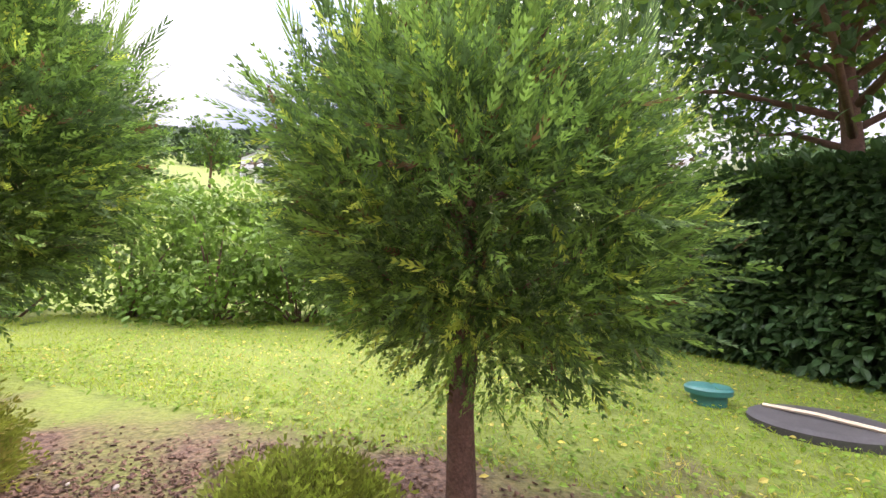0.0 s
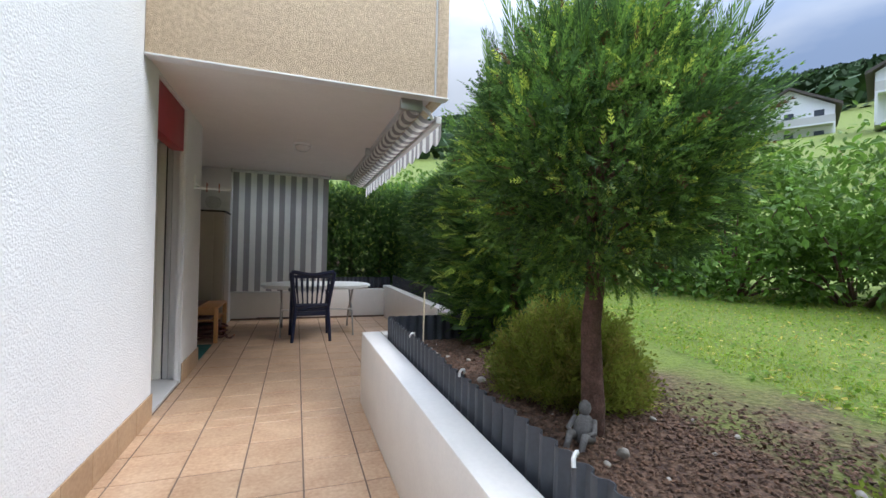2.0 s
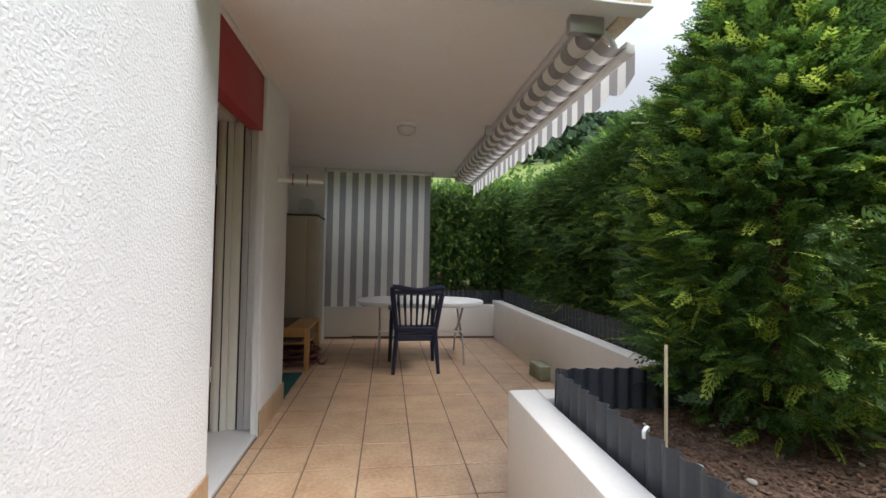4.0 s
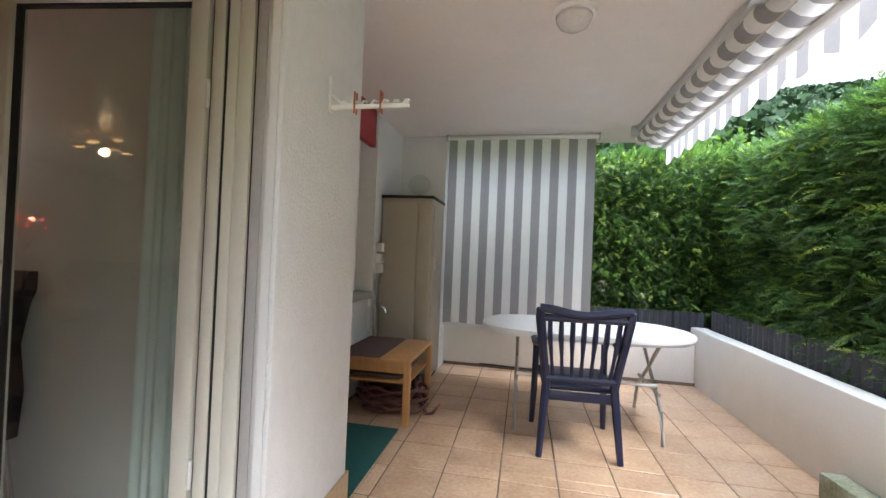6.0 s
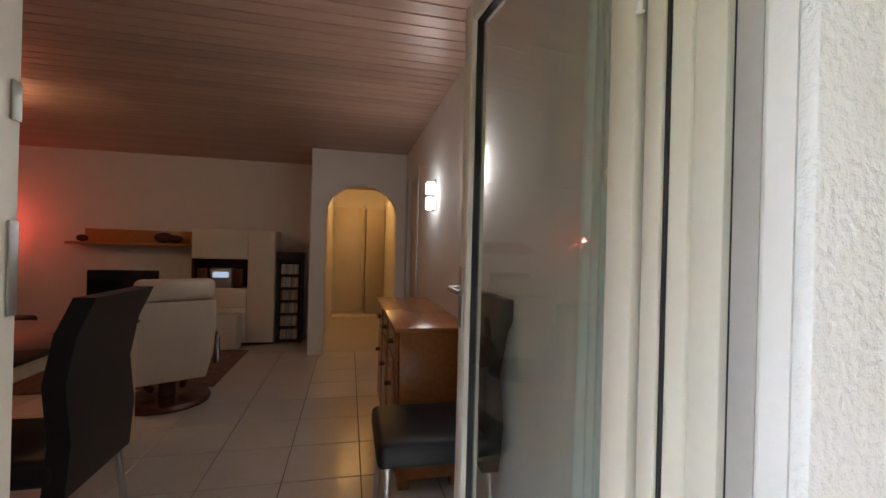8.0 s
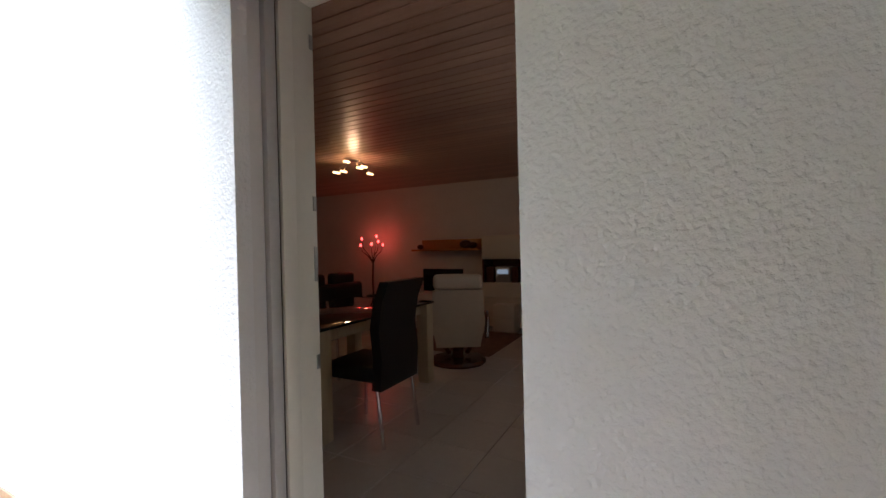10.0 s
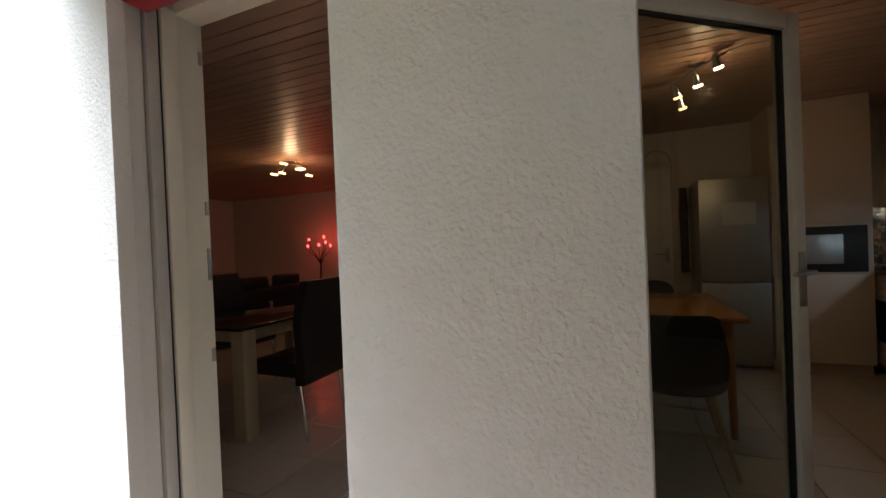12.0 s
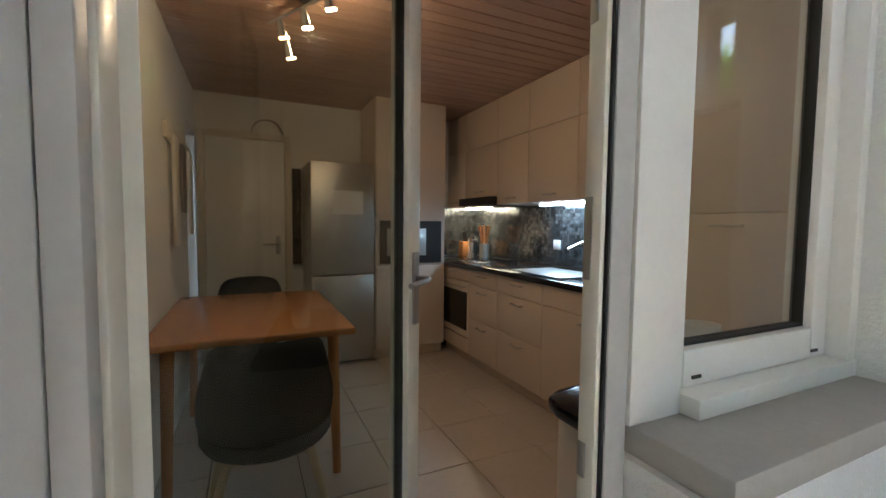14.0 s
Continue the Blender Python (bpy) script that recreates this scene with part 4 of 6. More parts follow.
M_CHERRY = wood("reddish_pine", (0.24, 0.075, 0.022), (0.40, 0.155, 0.045), axis=0, rough=0.22)
sb = thing("sideboard", "reddish-brown polished pine sideboard with drawers and black knobs", "sideboard", (-3.40, 4.40, 0))
part("body", box(B(), (-0.62, -0.17, 0.06), (0.65, 0.2, 0.82), 0.004), M_CHERRY, sb)
part("top", box(B(), (-0.66, -0.2, 0.82), (0.68, 0.205, 0.845), 0.006), M_CHERRY, sb)
for k in range(3):
    x = -0.60 + k * 0.42
    dr = part("drawer", box(B(), (x, -0.186, 0.66), (x + 0.39, -0.17, 0.8), 0.004), M_CHERRY, sb)
    part("knob", rod(B(), (x + 0.195, -0.21, 0.73), (x + 0.195, -0.186, 0.73), 0.014), M_BLACKM, dr)
    dd = part("door", box(B(), (x, -0.186, 0.1), (x + 0.39, -0.17, 0.64), 0.004), M_CHERRY, sb)
    part("knob", rod(B(), (x + 0.05, -0.21, 0.45), (x + 0.05, -0.186, 0.45), 0.014), M_BLACKM, dd)
for x in (-0.58, 0.6):
    for y in (-0.13, 0.15):
        part("foot", box(B(), (x - 0.03, y - 0.03, 0), (x + 0.03, y + 0.03, 0.06), 0.004), M_CHERRY, sb)

wu = thing("wall_unit", "cream lacquered cupboard with an open dark niche", "cupboard", (-6.35, 2.6, 0))
part("body", box(B(), (-0.26, -0.47, 0.03), (0.18, 0.47, 0.70), 0.003), M_CABW, wu)
part("upper_body", box(B(), (-0.26, -0.47, 1.06), (0.18, 0.47, 1.42), 0.003), M_CABW, wu)
part("niche_back", box(B(), (-0.26, -0.47, 0.70), (-0.2, 0.16, 1.06)), M_MAHOG, wu, "dark niche")
part("niche_side", box(B(), (-0.2, -0.47, 0.70), (0.18, -0.44, 1.06)), M_MAHOG, wu)
part("tall_door", box(B(), (0.18, 0.16, 0.04), (0.2, 0.465, 1.41), 0.003), M_CABW, wu)
part("column", box(B(), (-0.26, 0.16, 0.70), (0.18, 0.47, 1.06)), M_CABW, wu)
part("flap", box(B(), (0.18, -0.465, 1.07), (0.2, 0.15, 1.41), 0.003), M_CABW, wu)
for z in (0.05, 0.27, 0.48):
    part("drawer", box(B(), (0.18, -0.465, z), (0.2, 0.15, z + 0.2), 0.003), M_CABW, wu)
st = thing("stereo", "silver compact stereo with dark loudspeakers in the niche", "stereo", (-6.3, 2.44, 0.70))
part("unit", box(B(), (-0.1, -0.12, 0), (0.08, 0.12, 0.24), 0.006), M_STEEL, st)
part("display", box(B(), (0.081, -0.09, 0.13), (0.084, 0.09, 0.2)), glow("stereo_display", (0.5, 0.6, 0.7), 0.06), st)
part("loudspeaker", box(B(), (-0.1, 0.14, 0), (0.08, 0.24, 0.24), 0.006), M_MAHOG, st)
part("loudspeaker", box(B(), (-0.1, -0.27, 0), (0.08, -0.15, 0.24), 0.006), M_MAHOG, st)
db = thing("drawer_block", "small cream drawer block beside the cupboard", "drawers", (-6.0, 2.55, 0))
part("body", box(B(), (-0.15, -0.16, 0), (0.1, 0.16, 0.4), 0.003), M_CABW, db)
for z in (0.02, 0.21):
    part("drawer", box(B(), (0.1, -0.155, z), (0.115, 0.155, z + 0.18), 0.003), M_CABW, db)
lw = thing("lowboard", "cream low television board", "lowboard", (-6.35, 1.5, 0))
part("body", box(B(), (-0.26, -0.62, 0.02), (0.16, 0.6, 0.48), 0.004), M_CABW, lw)
part("flap", box(B(), (0.16, -0.6, 0.04), (0.175, 0.58, 0.46), 0.003), M_CABW, lw)
tv = thing("television", "flat black television on the low board", "television", (-6.3, 1.36, 0.48))
part("screen", box(B(), (-0.03, -0.37, 0.05), (0.01, 0.37, 0.42), 0.006), M_BLACK, tv)
part("foot", box(B(), (-0.1, -0.15, 0), (0.08, 0.15, 0.015), 0.004), M_BLACKM, tv)
part("neck", box(B(), (-0.03, -0.03, 0.015), (0.0, 0.03, 0.06)), M_BLACKM, tv)
ws = thing("wall_shelf", "brown wooden wall shelf with a back board", "shelf", (-6.62, 1.38, 1.2))
part("board", box(B(), (0, -0.66, 0), (0.26, 0.6, 0.03), 0.003), M_OAK, ws)
part("back", box(B(), (0, -0.58, 0.03), (0.025, 0.6, 0.19), 0.003), M_OAK, ws)
for y, h in ((0.85, 0.1), (1.72, 0.17), (1.85, 0.13)):
    vs = thing("shelf_ornament", "small dark ornament on the wall shelf", "ornament", (-6.45, y, 1.23))
    bm = B()
    bmesh.ops.create_icosphere(bm, subdivisions=2, radius=h * 0.5, matrix=Matrix.Translation((0, 0, h * 0.42)) @ Matrix.Diagonal((0.8, 1.3, 0.84, 1)))
    part("body", bm, M_MAHOG, vs, smooth=True)
cd = thing("disc_rack", "black rack with rows of discs", "rack", (-6.35, 3.24, 0))
for y in (-0.15, 0.13):
    part("side", box(B(), (-0.12, y, 0), (0.1, y + 0.02, 1.06), 0.002), M_BLACKM, cd)
for k in range(7):
    z = 0.04 + k * 0.165
    part("shelf", box(B(), (-0.12, -0.13, z), (0.1, 0.13, z + 0.012)), M_BLACKM, cd)
part("back", box(B(), (-0.13, -0.15, 0), (-0.12, 0.15, 1.06)), M_BLACKM, cd)
M_DISC = piece_tint(mat("disc_spines", (0.5, 0.46, 0.42), 0.4, vary=0.3, scale=40), 0.5)
for k in range(6):
    for j in range(9):
        cs = thing("disc_case", "plastic disc case standing in the rack", "disc case", (-6.3, 3.135 + j * 0.023, 0.052 + k * 0.165), group="discs in the rack")
        part("case", box(B(), (-0.08, 0, 0), (0.045, 0.01 + 0.01 * random.random(), 0.125)), M_DISC, cs)
bx = thing("black_box", "black appliance box on the disc rack", "box", (-6.35, 3.22, 1.06))
part("body", box(B(), (-0.12, -0.2, 0), (0.12, 0.18, 0.1), 0.006), M_BLACKM, bx)
rg = thing("rug", "dark red rug under the recliner", "rug", (-5.2, 2.1, -0.001))
part("rug_body", box(B(), (-0.7, -0.9, 0), (0.6, 0.75, 0.012), 0.004), mat("rug_wool", (0.10, 0.035, 0.03), 0.95, second=(0.22, 0.14, 0.1), scale=14, bump=0.003, bscale=200), rg)


def sofa():
    t = thing("sofa", "black leather corner sofa with chrome headrest arms", "sofa", (-4.7, 0.0, 0))
    part("base", box(B(), (-0.95, -0.9, 0.08), (1.0, 0.0, 0.42), 0.05, 3), M_DARKL, t)
    part("backrest", box(B(), (-0.95, 0.0, 0.1), (1.0, 0.22, 0.74), 0.06, 3), M_DARKL, t)
    for x in (-0.55, 0.1, 0.72):
        hd = part("headrest", box(B(), (x - 0.25, 0.02, 0.7), (x + 0.25, 0.17, 0.9), 0.05, 3), M_DARKL, t)
        part("headrest_arm", rod(B(), (x, 0.19, 0.6), (x, 0.18, 0.74), 0.012), M_CHROME, hd)
    part("armrest", box(B(), (1.0, -0.9, 0.08), (1.2, 0.2, 0.58), 0.05, 3), M_DARKL, t)
    part("footrest", box(B(), (-1.25, -0.2, 0.08), (-0.7, 0.75, 0.44), 0.05, 3), M_DARKL, t)
    for x in (-0.85, 0.9):
        part("foot", rod(B(), (x, -0.6, 0), (x, -0.6, 0.09), 0.02), M_CHROME, t)
    return t


sofa()
M_BRANCH = mat("dark_iron", (0.03, 0.02, 0.018), 0.5)
M_CANDLE = glow("red_candle_glow", (1.0, 0.05, 0.04), 1.2)
ct = thing("candle_tree", "iron branch candelabrum with small red glowing candle glasses", "candelabrum", (-6.3, -0.08, 0))
part("stem", tube(B(), [(0, 0, 0.42), (0.01, 0, 0.7), (0, 0.01, 1.02)], 0.014), M_BRANCH, ct)
bm = B()
lathe(bm, [(0.1, 0.0), (0.14, 0.05), (0.15, 0.25), (0.13, 0.42), (0.06, 0.43)], 20)
part("pot", bm, M_BLACKM, ct, smooth=40)
tips = ((-0.24, 1.46), (-0.2, 1.34), (0.03, 1.5), (-0.02, 1.36), (0.2, 1.4), (0.17, 1.34))
for k, (y, z) in enumerate(tips):
    x = 0.1 * math.sin(k * 2.1)
    b = part("branch", tube(B(), [(0, 0.01, 1.0), (x * 0.4, y * 0.35, 1.08 + (z - 1.08) * 0.2), (x * 0.8, y * 0.85, 1.08 + (z - 1.08) * 0.5), (x, y, z - 0.035)], [0.011, 0.009, 0.007, 0.006], 6), M_BRANCH, ct)
    part("candle_glass", rod(B(), (x, y, z - 0.035), (x, y, z + 0.015), 0.021), M_CANDLE, b, "red glowing glass")
lamp("candle_light", "POINT", (-6.2, -0.05, 1.45), 0.35, (1.0, 0.12, 0.07), 0.03)

M_WARM = glow("warm_bulb", (1.0, 0.55, 0.2), 0.9)
ch = thing("ceiling_light", "chrome ceiling light with several small warm halogen bulbs", "lamp", (-4.15, 1.32, ICEIL))
part("plate", rod(B(), (0, 0, -0.03), (0, 0, 0.0), 0.09, n=24), M_CHROME, ch)
for k in range(6):
    a = k * math.tau / 6 + 0.3
    x, y = 0.2 * math.cos(a), 0.2 * math.sin(a)
    z = -0.07 - 0.05 * (k % 3)
    ar = part("arm", tube(B(), [(0, 0, -0.02), (x * 0.5, y * 0.5, -0.04), (x, y, z)], 0.005, 6), M_CHROME, ch)
    part("bulb", box(B(), (x - 0.05, y - 0.016, z - 0.022), (x + 0.05, y + 0.016, z), 0.006), M_WARM, ar, "glowing warm bulb")
lamp("ceiling_light_glow", "POINT", (-4.15, 1.32, ICEIL - 0.2), 0.9, (1.0, 0.6, 0.3), 0.05)
M_SCONCE = glow("sconce_glass_glow", (1.0, 0.93, 0.86), 0.9)
for x in (-3.86, -2.70):
    sc = thing("wall_lamp", "square chrome wall lamp with glowing glass blocks", "lamp", (x, 4.62, 1.67), group="wall lamps")
    part("plate", box(B(), (-0.05, -0.012, -0.12), (0.05, 0, 0.12), 0.003), M_CHROME, sc)
    for z in (-0.065, 0.055):
        part("glass_block", box(B(), (-0.045, -0.07, z - 0.045), (0.045, -0.02, z + 0.045), 0.008), M_SCONCE, sc, "glowing glass block")
    lamp("wall_lamp_light", "POINT", (x, 4.50, 1.67), 0.2, (1.0, 0.9, 0.8), 0.05)

# hall behind the arch
hd = tagged(new("door_3"), "light wooden hall door in a white frame", "door", kind="structure")
part("leaf", box(B(), (-8.9, 3.72, 0.0), (-8.86, 4.2, 2.0), 0.004), M_CABW, hd)
part("frame", box(B(), (-8.9, 4.2, 0.0), (-8.85, 4.26, 2.06), 0.004), M_CABW, hd)
hw = thing("hall_wardrobe", "beige wardrobe at the end of the hall", "wardrobe", (-8.7, 4.44, 0))
part("body", box(B(), (-0.18, -0.17, 0), (0.2, 0.17, 1.95), 0.004), M_CAB, hw)
part("door", box(B(), (0.2, -0.165, 0.05), (0.215, 0.165, 1.93), 0.003), M_CAB, hw)
rgh = thing("hall_rug", "pale mat on the hall floor", "mat", (-8.3, 4.05, -0.001))
part("mat_body", box(B(), (-0.2, -0.35, 0), (0.12, 0.45, 0.012), 0.003), mat("pale_mat", (0.6, 0.55, 0.48), 0.95, bump=0.002, bscale=200), rgh)
for x, y in ((-7.2, 4.0), (-7.8, 4.25)):
    hl = thing("spot_lamp", "small warm halogen spot under the hall ceiling", "lamp", (x, y, ICEIL), group="hall spots")
    part("holder", rod(B(), (0, 0, -0.05), (0, 0, 0.0), 0.03), M_CHROME, hl)
    part("bulb", rod(B(), (0, 0, -0.075), (0, 0, -0.05), 0.032), glow("hall_bulb", (1.0, 0.72, 0.3), 4), hl, "glowing warm bulb")
    lamp("hall_light", "POINT", (x, y, ICEIL - 0.12), 0.5, (1.0, 0.48, 0.11), 0.04)
d4 = tagged(new("door_4"), "grey-brown inner door in the side wall", "door", kind="structure")
part("leaf", box(B(), (-5.42, 4.66, 0), (-4.72, 4.70, 2.0), 0.003), M_GREYF, d4)
part("frame", box(B(), (-4.72, 4.605, 0), (-4.66, 4.62, 2.06), 0.003), M_GREYF, d4)
part("frame", box(B(), (-5.48, 4.605, 0), (-5.42, 4.62, 2.06), 0.003), M_GREYF, d4)
cu = thing("curtain", "pale translucent curtain gathered beside the terrace door", "curtain", (-1.34, 4.565, 0))
bm = B()
n = 40
cols = [(0.011 * math.sin(k * 0.95) + 0.008 * math.sin(k * 0.4), k / n) for k in range(n + 1)]
for k in range(n):
    (o1, u1), (o2, u2) = cols[k], cols[k + 1]
    bm.faces.new([bm.verts.new(p) for p in ((-0.31 * u1, o1, 0.03), (-0.31 * u2, o2, 0.03), (-0.29 * u2, o2 * 0.8, 2.3), (-0.29 * u1, o1 * 0.8, 2.3))])
bmesh.ops.remove_doubles(bm, verts=bm.verts[:], dist=0.0005)
M_VOILE = mat("pale_green_voile", (0.78, 0.86, 0.82), 0.8, vary=0.05)
thin_cloth(M_VOILE, 0.4)
part("fabric", bm, M_VOILE, cu, smooth=True)
part("rail", rod(B(), (-0.55, 0, 2.32), (0.05, 0, 2.32), 0.012), M_WPLAST, cu)

# ---- kitchen things ----
M_FRONT = mat("cream_kitchen_front", (0.64, 0.54, 0.45), 0.4, vary=0.02)
M_STONE = mat("black_granite", (0.012, 0.012, 0.014), 0.12, vary=0.4, scale=40)
M_MOSAIC = piece_tint(mat("silver_mosaic", (0.16, 0.165, 0.17), 0.18, metal=0.75, vary=0.5, scale=45), 0.6)
M_DKGLASS = mat("oven_glass", (0.02, 0.018, 0.016), 0.08)


def front(parent, name, x0, x1, z0, z1, y, handle=True):
    p = part(name, box(B(), (x0 + 0.002, y - 0.018, z0 + 0.002), (x1 - 0.002, y, z1 - 0.002), 0.002), M_FRONT, parent)
    if handle:
        xm = (x0 + x1) / 2
        zz = z1 - 0.05 if y < 7.0 else z0 + 0.05
        part("handle", tube(B(), [(xm - 0.06, y - 0.018, zz), (xm - 0.06, y - 0.045, zz), (xm + 0.06, y - 0.045, zz), (xm + 0.06, y - 0.018, zz)], 0.005, 6), M_STEEL, p, "steel bar handle")
    return p


units = [(-4.88, -4.28, "oven"), (-4.28, -3.83, "drawers"), (-3.83, -3.28, "drawers"), (-3.28, -2.45, "doors")]
for x0, x1, kind in units:
    u = thing("base_cabinet", {"oven": "cream base cabinet with a built-in oven", "drawers": "cream base cabinet with drawers", "doors": "cream base cabinet with doors"}[kind], "cabinet", group="kitchen base cabinets")
    part("body", box(B(), (x0, 6.95, 0.1), (x1, 7.55, 0.86)), M_FRONT, u)
    part("plinth", box(B(), (x0, 7.0, 0), (x1, 7.5, 0.1)), M_FRONT, u)
    if kind == "oven":
        front(u, "panel", x0, x1, 0.74, 0.86, 6.95)
        ov = part("oven_door", box(B(), (x0 + 0.01, 6.93, 0.24), (x1 - 0.01, 6.95, 0.73), 0.004), M_CABW, u)
        part("oven_glass", box(B(), (x0 + 0.05, 6.926, 0.3), (x1 - 0.03, 6.93, 0.64), 0.002), M_DKGLASS, ov, "dark oven glass")
        part("oven_handle", tube(B(), [(x0 + 0.06, 6.93, 0.69), (x0 + 0.06, 6.895, 0.69), (x1 - 0.06, 6.895, 0.69), (x1 - 0.06, 6.93, 0.69)], 0.007, 6), M_STEEL, ov)
        front(u, "drawer", x0, x1, 0.1, 0.23, 6.95, False)
    elif kind == "drawers":
        for a, b in ((0.72, 0.86), (0.42, 0.72), (0.1, 0.42)):
            front(u, "drawer", x0, x1, a, b, 6.95)
    else:
        front(u, "drawer", x0, x1, 0.72, 0.86, 6.95, False)
        front(u, "door", x0, x1, 0.1, 0.72, 6.95)
wt = thing("worktop", "polished black granite worktop with a steel sink", "worktop", (0, 0, 0))
part("slab", box(B(), (-5.28, 6.90, 0.86), (-2.453, 7.55, 0.90), 0.006), M_STONE, wt)
part("sink", box(B(), (-3.75, 7.0, 0.901), (-3.2, 7.4, 0.906), 0.003), M_STEEL, wt, "steel sink")
part("hob", box(B(), (-4.86, 7.0, 0.901), (-4.3, 7.45, 0.907), 0.003), M_BLACK, wt, "black glass hob")
fa = thing("kitchen_tap", "chrome kitchen tap behind the sink", "tap", (-3.38, 7.44, 0.9))
part("spout", tube(B(), [(0, 0, 0), (0, 0, 0.18), (-0.03, -0.05, 0.22), (-0.06, -0.16, 0.17)], 0.012), M_CHROME, fa)
part("lever", tube(B(), [(0, 0, 0.12), (0.04, -0.02, 0.16), (0.1, -0.03, 0.19)], 0.007), M_CHROME, fa)
for x0, x1 in ((-5.28, -4.88), (-4.88, -4.28), (-4.28, -3.83), (-3.83, -3.28), (-3.28, -2.45)):
    u = thing("wall_cabinet", "cream wall cabinet reaching to the ceiling", "cabinet", group="kitchen wall cabinets")
    z0 = 1.5 if x0 == -4.88 else 1.42
    part("body", box(B(), (x0, 7.22, z0), (x1, 7.55, ICEIL)), M_FRONT, u)
    front(u, "door", x0, x1, z0, 1.98, 7.22)
    front(u, "upper_door", x0, x1, 1.98, ICEIL - 0.01, 7.22, False)
u = thing("tall_cabinet", "tall cream cupboard at the end of the worktop", "cabinet")
part("body", box(B(), (-2.45, 6.95, 0.1), (-1.82, 7.52, ICEIL)), M_FRONT, u)
part("plinth", box(B(), (-2.45, 7.0, 0), (-1.82, 7.5, 0.1)), M_FRONT, u)
front(u, "lower_door", -2.45, -1.82, 0.1, 1.3, 6.95)
front(u, "upper_door", -2.45, -1.82, 1.3, ICEIL - 0.01, 6.95, False)
hood = thing("cooker_hood", "dark slim cooker hood under the wall cabinet", "hood", (-4.58, 7.3, 1.42))
part("body", box(B(), (-0.3, -0.17, 0), (0.3, 0.24, 0.075), 0.006), M_BLACKM, hood)
M_UNDERW = glow("warm_under_light", (1.0, 0.82, 0.55), 1.6)
M_UNDERC = glow("cool_under_light", (0.75, 0.9, 1.0), 2.2)
for x0, x1, m, col in ((-5.2, -4.7, M_UNDERW, (1, 0.74, 0.42)), (-3.9, -3.3, M_UNDERC, (0.72, 0.88, 1.0))):
    ul = thing("under_light", "slim glowing light strip under the wall cabinet", "lamp", ((x0 + x1) / 2, 7.4, 1.42 - 0.0))
    part("strip", box(B(), ((x0 - x1) / 2, -0.02, -0.018), ((x1 - x0) / 2, 0.02, -0.001), 0.003), m, ul)
    l = lamp("under_light_glow", "AREA", ((x0 + x1) / 2, 7.4, 1.395), 0.32, col, 0.3, ((x0 + x1) / 2, 7.45, 0.9))
fr = thing("fridge", "tall silver-grey fridge freezer", "fridge", (-4.98, 5.93, 0))
part("body", box(B(), (-0.28, -0.27, 0.02), (0.24, 0.27, 1.76), 0.01), M_STEEL, fr)
part("upper_door", box(B(), (0.24, -0.27, 0.80), (0.285, 0.27, 1.755), 0.012), M_STEEL, fr)
part("lower_door", box(B(), (0.24, -0.27, 0.05), (0.285, 0.27, 0.79), 0.012), M_STEEL, fr)
nt = thing("fridge_note", "white paper note on the fridge door", "note", (-4.694, 5.97, 1.42))
part("paper", box(B(), (0, -0.13, -0.1), (0.002, 0.13, 0.1)), M_WPLAST, nt)
tu = thing("tall_cabinet", "tall cream cabinet with a built-in microwave", "cabinet", (-4.98, 6.56, 0))
part("body", box(B(), (-0.28, -0.34, 0.1), (0.25, 0.34, ICEIL)), M_FRONT, tu)
part("plinth", box(B(), (-0.28, -0.34, 0), (0.2, 0.34, 0.1)), M_FRONT, tu)
part("lower_door", box(B(), (0.25, -0.335, 0.1), (0.27, 0.335, 0.85), 0.002), M_FRONT, tu)
mw = part("microwave", box(B(), (0.25, -0.3, 0.88), (0.272, 0.3, 1.27), 0.004), M_BLACKM, tu, "black microwave")
part("window", box(B(), (0.272, -0.24, 0.95), (0.276, 0.14, 1.2), 0.002), M_STEEL, mw)
part("upper_door", box(B(), (0.25, -0.335, 1.3), (0.27, 0.335, ICEIL - 0.01), 0.002), M_FRONT, tu)
kt = thing("kitchen_table", "honey-coloured wooden kitchen table", "table", (-3.63, 5.215, 0))
part("tabletop", box(B(), (-0.6, -0.43, 0.72), (0.6, 0.43, 0.755), 0.012, 3), M_OAK, kt)
for x in (-0.5, 0.48):
    for y in (-0.36, 0.36):
        part("leg", rod(B(), (x, y, 0), (x * 0.96, y * 0.96, 0.72), 0.02, 0.028), M_OAK, kt)
d3 = tagged(new("door_3"), "plain white room door with a steel lever handle", "door", kind="structure")
part("door_leaf", box(B(), (-5.278, 4.86, 0.01), (-5.235, 5.50, 1.98), 0.004), M_FRAMEW, d3)
for y0, y1, z0, z1 in ((4.80, 4.858, 0, 2.04), (5.502, 5.56, 0, 2.04), (4.858, 5.502, 1.982, 2.04)):
    part("frame", box(B(), (-5.278, y0, z0), (-5.225, y1, z1), 0.004), M_CABW, d3)
hd3 = part("handle", tube(B(), [(-5.235, 5.44, 1.05), (-5.19, 5.44, 1.05), (-5.185, 5.42, 1.05), (-5.185, 5.31, 1.05)], 0.009, 8), M_STEEL, d3, "steel lever")
part("key_plate", box(B(), (-5.235, 5.42, 0.95), (-5.23, 5.46, 1.12), 0.002), M_STEEL, hd3)
rg2 = thing("wicker_ring", "dark wicker ring standing on the kitchen door frame", "ring", (-5.25, 5.36, 2.041))
part("ring_body", tube(B(), [(0, 0.13 * math.cos(k * math.pi / 12), 0.006 + 0.12 * math.sin(k * math.pi / 12)) for k in range(13)], 0.007, 6), M_GREYCL, rg2)
rk = thing("wall_rack", "slim dark rack with small bottles beside the fridge", "rack", (-5.22, 5.61, 0.85))
